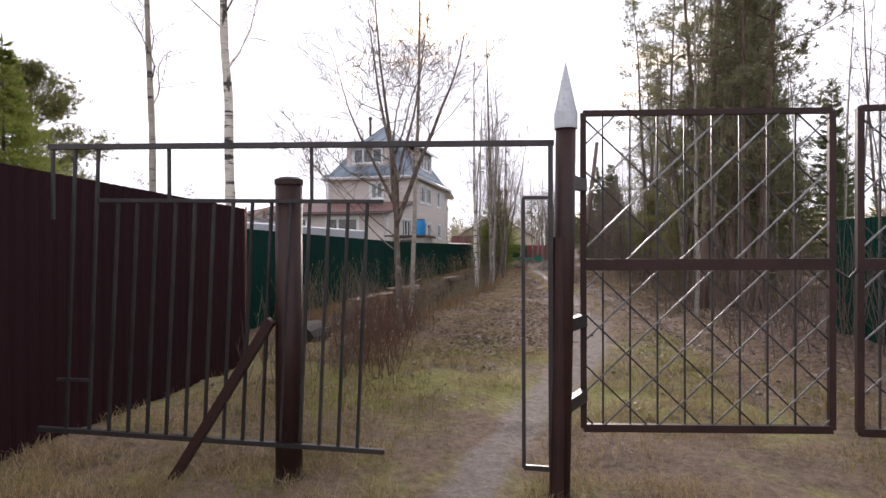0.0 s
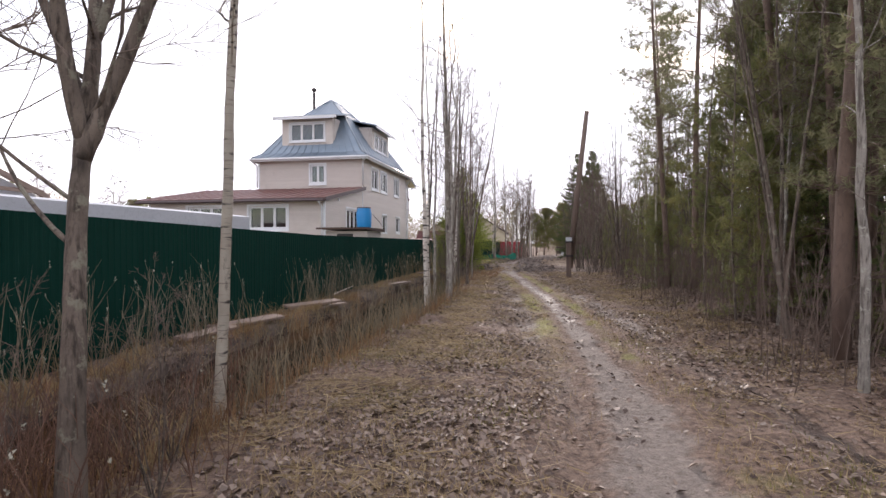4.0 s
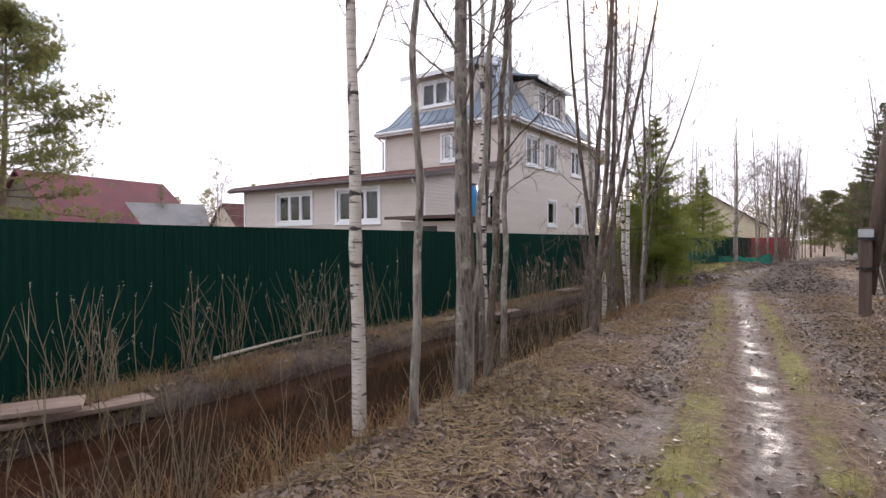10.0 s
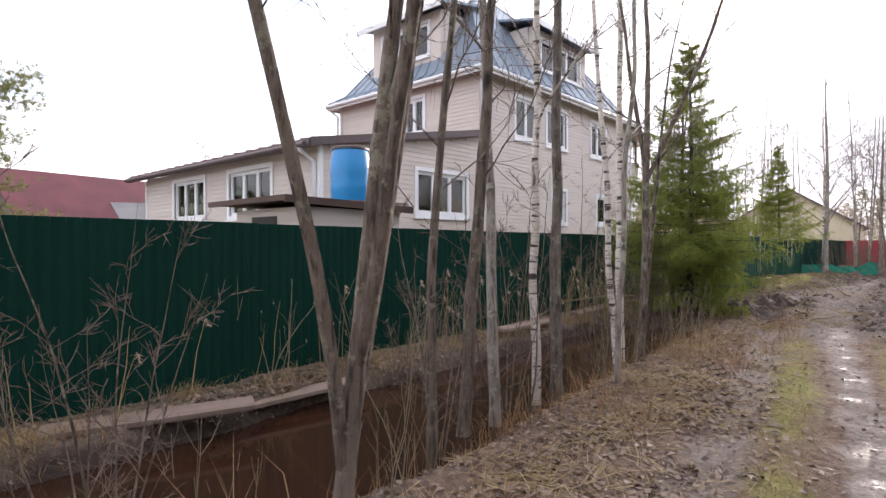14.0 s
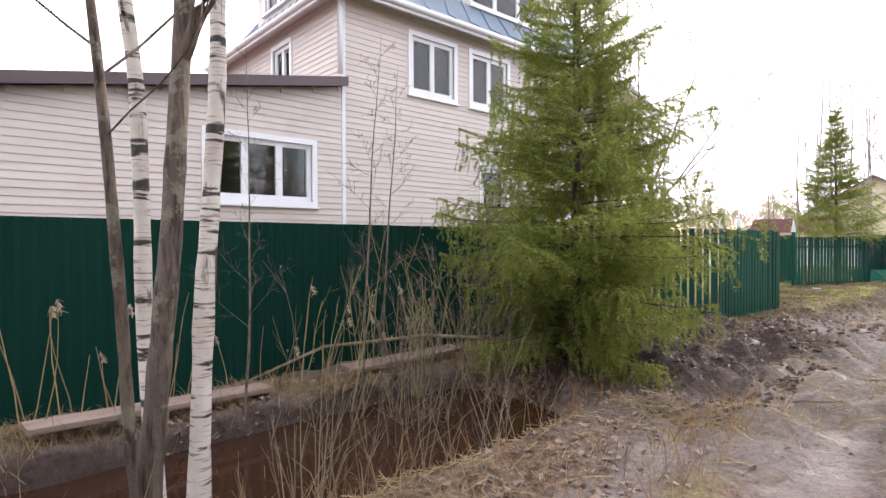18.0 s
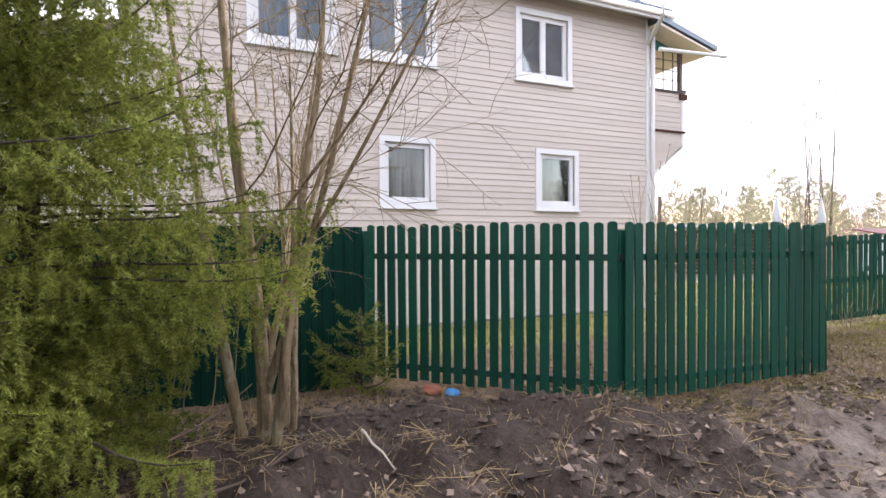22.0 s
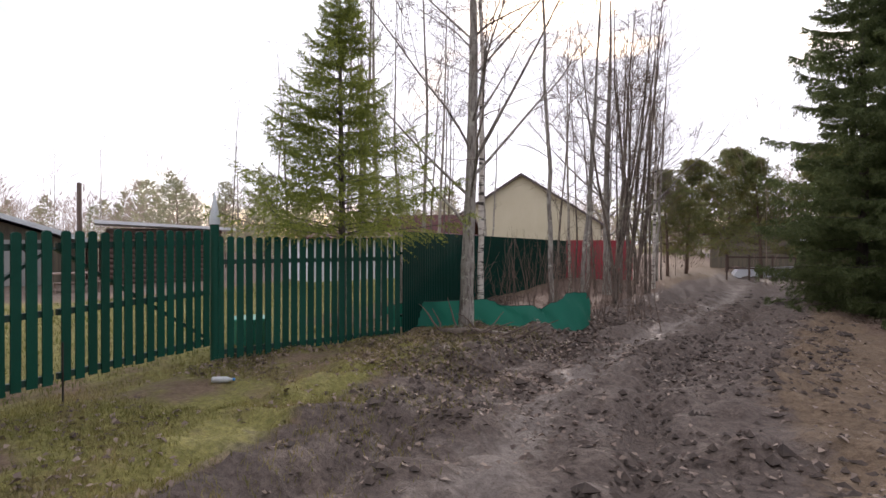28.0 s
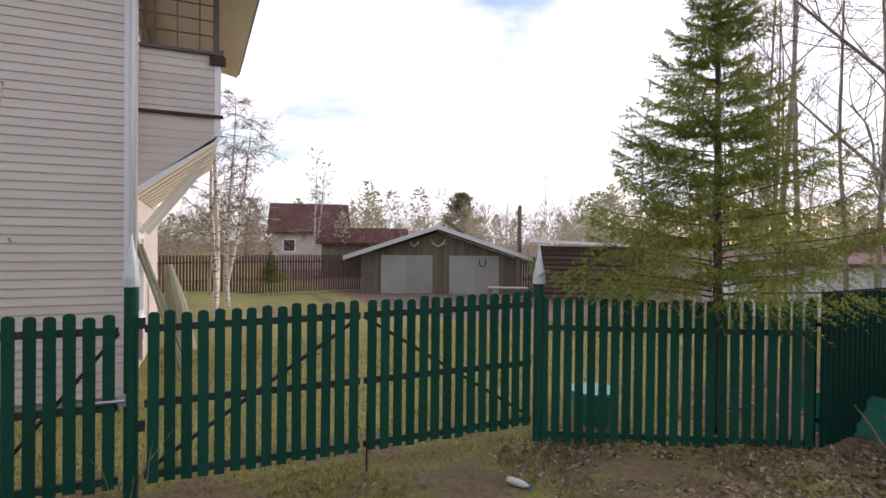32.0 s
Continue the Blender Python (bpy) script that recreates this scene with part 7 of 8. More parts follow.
def far_woods(name, seed, n, a0, a1, d0, d1, h0, h1, material, label, bare):
    """A distant belt of small crowns: upright twig strokes, or tufts round a stem."""
    r = np.random.default_rng(seed)
    a, d = np.radians(r.uniform(a0, a1, n)), r.uniform(d0, d1, n)
    h = r.uniform(h0, h1, n) * (1 + 0.35 * np.sin(a * 23 + seed) * np.sin(a * 9))
    x, y = -5 - d * np.sin(a), 45 + d * np.cos(a)
    m = 170 if bare else 260
    u = r.random((n, m)) ** (0.8 if bare else 0.9)
    prof = (0.12 + 0.24 * np.sin(np.pi * np.clip(u, 0, 1) ** 0.8)) if bare else 0.3 * (1 - u) ** 0.7 * np.minimum(1, 0.5 + u * 4)
    th = r.uniform(0, 6.28, (n, m))
    rho = prof * h[:, None] * np.sqrt(r.random((n, m))) * (1 + 0.35 * np.sin(th * 3 + a[:, None] * 50))
    p = np.stack([x[:, None] + rho * np.cos(th), y[:, None] + rho * np.sin(th), (0.04 + 0.9 * u) * h[:, None]], -1)
    out = np.stack([np.cos(th), np.sin(th), (1.6 if bare else 0.4) + 0 * th], -1) + r.normal(0, 0.45, (n, m, 3))
    out /= np.linalg.norm(out, axis=-1, keepdims=True)
    ln = h[:, None] * (r.uniform(0.07, 0.2, (n, m)) if bare else r.uniform(0.04, 0.09, (n, m)))
    w = np.cross(out, r.normal(0, 1, (n, m, 3)))
    w /= np.linalg.norm(w, axis=-1, keepdims=True) + 1e-9
    wd = (0.035 if bare else 0.16) * (d / 90)[:, None]
    tri = np.stack([p - w * wd[..., None], p + w * wd[..., None], p + out * ln[..., None]], 2).reshape(-1, 3, 3)
    st = np.stack([np.stack([x - 0.035 * d / 60, y, x * 0], -1), np.stack([x + 0.035 * d / 60, y, x * 0], -1), np.stack([x, y, h * 0.95], -1)], 1)
    ob = new(name, soup(name, np.concatenate([tri, st])))
    ob.data.materials.append(M[material])
    tagged(ob, label, "woods", kind="stuff")


# distance haze comes from the paled materials of these belts
far_woods("garden_growth", 64, 90, 18, 75, 38, 60, 2.5, 6.5, "twig_haze", "haze-paled brown bare trees at the end of the gardens", True)
far_woods("garden_pines", 65, 34, 18, 75, 40, 62, 3.5, 7.5, "pine_haze", "haze-paled olive pines at the end of the gardens", False)
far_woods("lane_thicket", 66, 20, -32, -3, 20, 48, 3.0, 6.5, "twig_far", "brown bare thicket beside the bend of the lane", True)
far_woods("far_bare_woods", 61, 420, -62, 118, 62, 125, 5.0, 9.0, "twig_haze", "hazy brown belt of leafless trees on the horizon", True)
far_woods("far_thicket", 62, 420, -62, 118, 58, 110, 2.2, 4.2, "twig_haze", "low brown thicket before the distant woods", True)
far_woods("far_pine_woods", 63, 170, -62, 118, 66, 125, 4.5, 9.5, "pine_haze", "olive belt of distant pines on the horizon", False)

# ---------------------------------------------------------------- neighbouring buildings
def gable_house(name, at, w, d, wall_h, ridge, turn, walls, roofm, label, windows=(), over=0.4, side_windows=()):
    """A plain house, gable towards its own -y: walls, two roof slopes, windows with frames."""
    root = thing(name, at, label, "house")
    root.rotation_euler = (0, 0, turn)

    def add(nm, mb, mt, parent=root, lab=""):
        me = mb.mesh(nm)
        me.materials.append(mt)
        o = new(nm, me)
        o.parent = parent
        return tagged(o, lab)

    add("wall", MB().prism([(-w / 2, -0.6), (w / 2, -0.6), (w / 2, wall_h), (0, ridge), (-w / 2, wall_h)], 1, 0, d), walls)
    sl = (ridge - wall_h) / (w / 2)
    for sg in (-1, 1):
        e = (sg * (w / 2 + over), wall_h - sl * over)
        r_ = add("roof", MB().prism([(0, ridge + 0.02), e, (e[0], e[1] + 0.12), (0, ridge + 0.16)], 1, -over, d + over), roofm)
        add("fascia", MB().prism([(0, ridge + 0.0), (e[0], e[1] - 0.06), (e[0], e[1] + 0.14), (0, ridge + 0.18)], 1, -over - 0.04, -over), M["fascia"])
    for u0, u1, z0, z1 in windows:
        wn_ = add("window", MB().box(u0, u1, -0.05, 0.0, z0, z1), M["white_trim"])
        add("pane", MB().box(u0 + 0.08, u1 - 0.08, -0.06, -0.051, z0 + 0.08, z1 - 0.08), M["glass_far"], wn_)
    for v0, v1, z0, z1 in side_windows:
        wn_ = add("window", MB().box(-w / 2 - 0.05, -w / 2, v0, v1, z0, z1), M["white_trim"])
        add("pane", MB().box(-w / 2 - 0.06, -w / 2 - 0.051, v0 + 0.1, v1 - 0.1, z0 + 0.1, z1 - 0.1), M["glass_far"], wn_)
    return root


M["glass_far"] = surf("dark_window_glass", (0.03, 0.035, 0.04), (0.05, 0.055, 0.06), 0.5, 10, 0.08, 0, 0)
gable_house("yellow_house", (-13.5, 86.5, 0), 12.0, 10, 3.0, 6.8, radians(8), M["stucco"], M["roof_grey"], "pale yellow house with a broad grey gable")
gable_house("red_roof_house", (-56.0, 58.6, 0), 7.0, 6.4, 3.15, 5.6, radians(170), M["stucco_pink"], M["roof_far"], "plastered cottage with a dark red roof", side_windows=[(0.9, 2.0, 1.25, 2.4), (4.4, 5.5, 1.25, 2.4)])
gable_house("crimson_roof_house", (-47.9, 40.0, 0), 9.0, 10.6, 2.4, 6.2, radians(191.5), M["shed_wood"], M["roof_crimson"], "broad house under a dull crimson roof behind a pine")
gable_house("far_cottage", (-43.0, 40.6, 0), 5.0, 5.0, 2.0, 4.3, radians(160), M["shed_wood"], M["roof_grey"], "distant grey-roofed cottage behind trees")
gable_house("crimson_shed", (-44.2, 60.3, 0), 4, 6.0, 2.2, 3.1, radians(165), M["shed_wood"], M["roof_far"], "low garden shed with a dark crimson roof")
gable_house("garden_house", (-12.5, 70.5, 0), 3.6, 4, 1.9, 2.8, radians(95), M["shed_wood"], M["roof_far"], "small dark-roofed garden house beyond the fence")

# double garage: gable front with two grey doors
GA = (-27.9, 56.3, -0.35)
gar = thing("garage", GA, "board-clad double garage with two grey steel doors", "garage")
gar.rotation_euler = (0, 0, radians(66))
gar.scale = (1, 1, 1.12)


def gadd(nm, mb, mt, parent=gar, lab=""):
    me = mb.mesh(nm)
    me.materials.append(mt)
    o = new(nm, me)
    o.parent = parent
    return tagged(o, lab)


gadd("wall", MB().prism([(-3.7, -0.1), (3.7, -0.1), (3.7, 1.65), (0, 2.75), (-3.7, 1.65)], 1, 0.02, 6.5), M["shed_dark"])
for u in np.arange(-3.7, 3.69, 0.16):
    gadd("board", MB().box(u, u + 0.15, -0.005, 0.02, -0.05, 1.64 + (3.7 - abs(u + 0.08)) * 0.29), M["shed_wood"])
for u0, u1 in ((-2.75, -0.25), (0.55, 2.95)):
    dr = gadd("door", MB().box(u0, u1, -0.05, -0.008, 0.0, 1.72), M["garage_door"], gar, "grey steel double door")
    gadd("door_leaf", MB().box(u0 + 0.02, (u0 + u1) / 2 - 0.008, -0.065, -0.051, 0.02, 1.7), M["garage_door"], dr)
    gadd("door_leaf", MB().box((u0 + u1) / 2 + 0.008, u1 - 0.02, -0.065, -0.051, 0.02, 1.7), M["garage_door"], dr)
for sg in (-1, 1):
    gadd("roof", MB().prism([(0, 2.88), (sg * 4.5, 1.55), (sg * 4.5, 1.64), (0, 2.98)], 1, -0.5, 6.8), M["roof_grey"])
    gadd("bargeboard", MB().prism([(0, 2.84), (sg * 4.5, 1.5), (sg * 4.5, 1.68), (0, 3.02)], 1, -0.54, -0.5), M["spike"], gar, "pale frosted bargeboard")
ant = thing("antler_trophy", (GA[0], GA[1], 2.1), "pair of pale antlers fixed under a garage gable", "trophy")
ant.rotation_euler = (0, 0, radians(66))
for u0 in (0.0, -1.15):
    k = 1.0 if u0 == 0 else 0.6
    for sg in (-1, 1):
        gadd("antler", MB().tube([(u0, -0.06, -0.1), (u0 + sg * 0.2 * k, -0.14, 0.02), (u0 + sg * 0.36 * k, -0.16, 0.28 * k)], [0.04, 0.035, 0.015], 7).tube([(u0 + sg * 0.2 * k, -0.14, 0.02), (u0 + sg * 0.42 * k, -0.2, 0.08)], [0.03, 0.01], 6), M["antler"], ant)
hs = thing("horseshoe_sign", (GA[0], GA[1], 1.2), "rusty horseshoe-shaped hanger on a garage door", "sign")
hs.rotation_euler = (0, 0, radians(66))
gadd("horseshoe", MB().tube([(2.15 + 0.16 * math.sin(a), -0.08, 0.08 - 0.22 * math.cos(a)) for a in np.linspace(-2.3, 2.3, 14)], 0.025, 6), M["rust"], hs)

# log store to the side of the garage
ls = thing("log_shed", (-23.4, 61.8, -0.35), "dark log-walled shed with a pale flat roof", "shed")
ls.rotation_euler = (0, 0, radians(53))
ls.scale = (1, 1, 1.14)
for z in np.arange(0.05, 2.1, 0.19):
    gadd("log", MB().tube([(-2.2, 0, z + 0.09), (2.2, 0, z + 0.09)], 0.098, 8), M["shed_dark"], ls)
    gadd("log", MB().tube([(2.2, 0, z + 0.09), (2.2, 3.0, z + 0.09)], 0.098, 8), M["shed_dark"], ls)
    gadd("log", MB().tube([(-2.2, 0, z + 0.09), (-2.2, 3.0, z + 0.09)], 0.098, 8), M["shed_dark"], ls)
gadd("roof", MB().prism([(-2.7, 2.3), (2.8, 2.1), (2.8, 2.2), (-2.7, 2.42)], 1, -0.5, 3.4), M["white_sheet"], ls)
bench = thing("garden_table", (-22.8, 57.2, -0.35), "weathered garden table with a bench", "table")
bench.rotation_euler = (0, 0, radians(66))
gadd("tabletop", MB().box(-0.8, 0.8, -0.4, 0.4, 0.72, 0.76), M["plank"], bench)
for x in (-0.7, 0.7):
    for y in (-0.33, 0.33):
        gadd("leg", MB().box(x - 0.04, x + 0.04, y - 0.04, y + 0.04, 0, 0.72), M["plank"], bench)
gadd("seat", MB().box(-0.8, 0.8, -0.85, -0.6, 0.42, 0.46), M["plank"], bench)
for x in (-0.65, 0.65):
    gadd("leg", MB().box(x - 0.03, x + 0.03, -0.75, -0.69, 0, 0.42), M["plank"], bench)

# red-brown picket fence across the garden
pkb = picket_mesh(0.085, 1.75)
pkb.materials.append(M["brown_fence_wood"])
for a, b in (((-24.5, 65.0), (-27.6, 60.2)), ((-31.0, 53.4), (-29.0, 44.0))):
    ln, ang = math.hypot(b[0] - a[0], b[1] - a[1]), math.atan2(b[1] - a[1], b[0] - a[0])
    fb = thing("garden_fence", (a[0], a[1], 0), "red-brown stained picket fence across the garden", "fence")
    fb.rotation_euler = (0, 0, ang)
    for i in range(int(ln / 0.13)):
        o = new("picket", pkb)
        o.parent = fb
        o.location = (i * 0.13, 0, -0.2)
    for z in (0.4, 1.2):
        gadd("rail", MB().box(0, ln, 0.012, 0.05, z, z + 0.06), M["brown_fence_wood"], fb)
tp = thing("utility_pole", (-26.0, 59.7, 0), "bare grey wooden utility pole in a garden", "pole")
part("pole", MB().tube([(-26.0, 59.7, -0.3), (-26.0, 59.7, 4.0)], [0.11, 0.09], 10), M["pole"], tp)

# lean-to with a white cover and a greenhouse frame just behind the green fence
lt = thing("lean_to", (-9.2, 12.5, 0), "low lean-to with a white sheet roof behind the fence", "shed")
part("cover", MB().prism([(-8.05, 1.5), (-8.05, 2.06), (-8.2, 2.1), (-10.4, 2.16), (-10.4, 2.13), (-8.2, 2.06), (-8.1, 2.03), (-8.1, 1.5)], 1, 8.6, 15.85), M["white_sheet"], lt)
for y in (8.7, 12.0, 15.9):
    for x, z in ((-8.2, 2.05), (-10.3, 2.13)):
        part("post", MB().box(x - 0.04, x + 0.04, y - 0.04, y + 0.04, 0, z), M["plank"], lt)
gh = thing("truss_frame", (-11.0, 10.9, 0), "bare timber roof trusses of an unfinished greenhouse", "greenhouse frame")
for k in range(6):
    x = -8.87 - 0.78 * k
    for sg in (-1, 1):
        part("rafter", MB().beam((x, 10.89, 2.5), (x, 10.89 + sg * 0.84, 2.17), 0.05, 0.07), M["plank"], gh)
        part("post", MB().box(x - 0.035, x + 0.035, 10.89 + sg * 0.76 - 0.035, 10.89 + sg * 0.76 + 0.035, 0, 2.18), M["plank"], gh)
    part("king_post", MB().box(x - 0.03, x + 0.03, 10.86, 10.92, 2.24, 2.47), M["plank"], gh)
    part("tie_beam", MB().beam((x, 10.13, 2.24), (x, 11.65, 2.24), 0.04, 0.05), M["plank"], gh)
part("film_panel", MB().prism([(10.2, 1.0), (11.58, 1.0), (11.58, 2.2), (10.89, 2.45), (10.2, 2.2)], 0, -8.93, -8.925), M["white_sheet"], gh, "white film stretched over the end truss")
gable_house("plank_shed", (-17.5, 14.0, 0), 4.2, 5.0, 2.0, 2.9, radians(80), M["shed_wood"], M["roof_far"], "low brown garden shed behind the fence")
# rail fence at the bend
bf = thing("rail_fence", (2.0, 70.1, 0), "weathered rail fence at the bend of the lane", "fence")
for i in range(7):
    part("post", MB().box(-0.6 + i * 0.85, -0.53 + i * 0.85, 70.1, 70.17, -0.2, 1.05), M["shed_dark"], bf)
for z in (0.45, 0.92):
    part("rail", MB().box(-0.6, 4.6, 70.17, 70.2, z, z + 0.07), M["shed_dark"], bf)
mp = thing("meter_post", (2.15, 69.6, 0), "short wooden post with a pale meter box", "post")
part("post", MB().tube([(2.15, 69.6, -0.2), (2.15, 69.6, 1.75)], 0.09, 10), M["pole"], mp)
part("meter_box", MB().bevel_box(1.98, 2.3, 69.42, 69.5, 1.5, 1.72, 0.01), M["spike"], mp)
# plain shape for a low pale thing of unknown kind
hp = MB().add([(-1.5, 0, 0), (1.5, 0, 0), (1.5, 1.6, 0), (-1.5, 1.6, 0), (-1.2, 0.3, 0.5), (1.0, 0.35, 0.62), (1.1, 1.3, 0.55), (-1.25, 1.2, 0.48)], [(0, 1, 5, 4), (1, 2, 6, 5), (2, 3, 7, 6), (3, 0, 4, 7), (4, 5, 6, 7), (3, 2, 1, 0)])
solid("covered_heap", hp, M["white_sheet"], (1.4, 72.6, float(gz(1.4, 72.6)) - 0.02), "low pale heap behind the rails", "heap")
gable_house("brown_shed", (2.6, 82.0, 0), 6.0, 4.0, 2.2, 3.2, radians(-12), M["shed_wood"], M["roof_far"], "brown garden shed behind pines at the bend")
# low white shed beyond the sheet fence
ws = thing("low_shed", (-12.6, 64.4, 0), "long low white-clad shed with a dark red roof edge", "shed")
ws.rotation_euler = (0, 0, radians(56))
gadd("wall", MB().box(-4.5, 4.5, 0.0, 2.4, -0.1, 1.62), M["white_sheet"], ws)
for k in range(30):
    gadd("cladding_board", MB().box(-4.5 + k * 0.3, -4.22 + k * 0.3, -0.02, -0.002, 0.0, 1.6), M["white_sheet"], ws)
gadd("roof", MB().prism([(-0.25, 1.64), (2.6, 1.95), (2.6, 2.0), (-0.25, 1.7)], 0, -4.7, 4.7), M["roof_crimson"], ws)
tub = thing("garden_tub", (-8.6, 49.95, 0), "pale green plastic garden tub behind the pickets", "tub")
tz = float(gz(-8.6, 49.95))
part("body", MB().tube([(-8.6, 49.95, tz), (-8.6, 49.95, tz + 0.03), (-8.6, 49.95, tz + 0.36), (-8.6, 49.95, tz + 0.38)], [0.2, 0.23, 0.27, 0.28], 20), M["tub"], tub, smooth=True)
part("rim", MB().tube([(-8.6, 49.95, tz + 0.36), (-8.6, 49.95, tz + 0.39)], 0.295, 20), M["tub"], tub)


# ---------------------------------------------------------------- grass, litter, brush (uncountable)
def stuff(name, me, material, label, category):
    me.materials.append(material)
    return tagged(new(name, me), label, category, kind="stuff")


def blades(r, x, y, h, w, lean=0.5, zoff=0.0):
    """Bent blades of two triangles and a tip at the given spots."""
    n = len(x)
    z = gz(x, y) - 0.01 + zoff
    a, b = r.uniform(0, 6.28, n), r.uniform(0, 6.28, n)
    base = np.stack([x, y, z], -1)
    side = np.stack([np.cos(a), np.sin(a), 0 * a], -1) * (w / 2)[:, None]
    bend = np.stack([np.cos(b), np.sin(b), 0 * b], -1) * (h * lean * r.uniform(0.2, 1.0, n))[:, None]
    mid = base + bend * 0.35 + np.array([0, 0, 1.0]) * (h * 0.55)[:, None]
    tip = base + bend + np.array([0, 0, 1.0]) * (h * r.uniform(0.7, 1.0, n))[:, None]
    q = np.stack([base - side, base + side, mid + side * 0.7, mid - side * 0.7], 1)
    t = np.stack([mid - side * 0.7, mid + side * 0.7, tip, tip], 1)
    return np.concatenate([np.stack([q[:, 0], q[:, 1], q[:, 2], q[:, 3]], 1), t[:, :3][:, [0, 1, 2, 2]]])


def scatter(r, n, x0, x1, y0, y1, keep):
    x, y = r.uniform(x0, x1, n), r.uniform(y0, y1, n)
    k = r.random(n) < keep(x, y)
    return x[k], y[k]


def clump(x, y):
    return np.clip(0.5 + 1.6 * fbm(x, y, 0.9, 3), 0, 1)


gr = np.random.default_rng(5)
lane_d = lambda x, y: np.abs(x - track_mid(y))  # noqa: E731
# short dry grass on the verges and the crown of the lane
x, y = scatter(gr, 260000, -5.0, 1.6, -1, 33, lambda x, y: clump(x, y) * smooth(lane_d(x, y), 0.25, 0.5) * (1 - 0.9 * np.exp(-(((x - track_mid(y) - rut_left(y)) / 0.3) ** 2))) * (1 - 0.9 * np.exp(-(((x - track_mid(y) - rut_right(y)) / 0.25) ** 2))) * (ditch_depth(x, y) < 0.3) * np.interp(y, [-1, 6, 10, 33], [1, 0.9, 0.4, 0.3]))
h = gr.uniform(0.03, 0.09, len(x)) * (1 + 0.6 * clump(x + 3, y))
green = smooth(fbm(x, y, 1.4, 3) + 0.25 * (1 - smooth(y, 5, 9)), 0.0, 0.3)
g = gr.random(len(x)) < green
stuff("grass", soup("grass", blades(gr, x[g], y[g], h[g], np.full(g.sum(), 0.006), 0.7)), M["grass"], "short patchy green and yellow grass on the lane", "grass")
stuff("dry_grass", soup("dry_grass", blades(gr, x[~g], y[~g], h[~g], np.full((~g).sum(), 0.006), 0.9)), M["straw"], "short flattened straw-coloured grass on the verge", "grass")
# straw tufts round the entrance
x, y = scatter(gr, 110000, -6.0, 1.8, -0.5, 6.5, lambda x, y: np.clip(clump(x * 2.2 + 7, y * 2.2) * 1.7 - 0.55, 0, 1) * smooth(lane_d(x, y), 0.2, 0.42) * (0.45 + 0.55 * smooth(-y, -3.2, -1.8)))
stuff("entrance_straw", soup("entrance_straw", blades(gr, x, y, gr.uniform(0.04, 0.15, len(x)), np.full(len(x), 0.005), 1.3)), M["straw"], "tousled dry straw tufts round the gate posts", "grass")
# long dead grass on the ditch banks
x, y = scatter(gr, 150000, -7.6, -4.0, 6.0, 34.5, lambda x, y: clump(x * 1.3, y * 1.3) ** 2 * ((0.9 - 0.6 * smooth(y, 17, 21)) * np.exp(-(((x - near_edge(y) + 0.25) / 0.3) ** 2)) + 0.28 * np.exp(-(((x - far_edge(y) - 0.25) / 0.15) ** 2)) + 0.12 * (x > far_edge(y) + 0.2) + 0.3 * np.exp(-(((x - fence_x(y) - 0.15) / 0.15) ** 2))) * (ditch_depth(x, y) < 0.3))
stuff("dead_grass", soup("dead_grass", blades(gr, x, y, gr.uniform(0.12, 0.42, len(x)), np.full(len(x), 0.006), 1.1)), M["straw_brown"], "long flattened brown grass on the ditch banks", "grass")
x, y = scatter(gr, 26000, -7.5, -4.1, 8.0, 33.5, lambda x, y: (clump(x * 2, y * 2) ** 3) * (np.abs(x - near_edge(y) + 0.35) < 0.5) * (0.9 - 0.75 * smooth(y, 16, 20)) + 0.3 * clump(x * 3, y * 3) ** 3 * (np.abs(x - fence_x(y) - 0.2) < 0.2))
stuff("sedge", soup("sedge", blades(gr, x, y, gr.uniform(0.3, 0.75, len(x)), np.full(len(x), 0.008), 0.8)), M["straw"], "pale dry sedge tufts along the ditch", "grass")
# tall pale grass standing in the ditch
x, y = scatter(gr, 17000, -6.7, -4.9, 14.5, 18.9, lambda x, y: np.clip(clump(x * 2.4 + 1, y * 2.4) * 1.6 - 0.75, 0, 1) ** 1.5)
k = gr.random(len(x)) < 0.5
for nm, sel, mt, lab in (("tall_sedge", k, "straw", "tall pale dry sedge standing in the ditch"), ("tall_dead_grass", ~k, "straw_brown", "tall brown dead grass standing in the ditch")):
    stuff(nm, soup(nm, blades(gr, x[sel], y[sel], gr.uniform(0.25, 0.9, sel.sum()), np.full(sel.sum(), 0.009), 0.6)), M[mt], lab, "grass")
# brown grass hanging down the far bank of the ditch
x, y = scatter(gr, 90000, -7.6, -6.0, 7.5, 34, lambda x, y: np.clip(clump(x * 1.5 + 2, y * 1.5) * 1.5 - 0.3, 0, 1) * (1 - 0.75 * smooth(y, 18.5, 21)) * (x > far_edge(y) - 0.25) * (x < far_edge(y) + 0.55))
k = gr.random(len(x)) < 0.3 + 0.5 * clump(x * 2, y * 0.7 + 3)
for nm, sel, mt, lab in (("bank_grass", k, "straw", "pale straw hanging over the far bank"), ("bank_dead_grass", ~k, "straw_brown", "brown dead grass hanging over the far bank")):
    stuff(nm, soup(nm, blades(gr, x[sel], y[sel], gr.uniform(0.06, 0.24, sel.sum()), np.full(sel.sum(), 0.007), 1.6)), M[mt], lab, "grass")
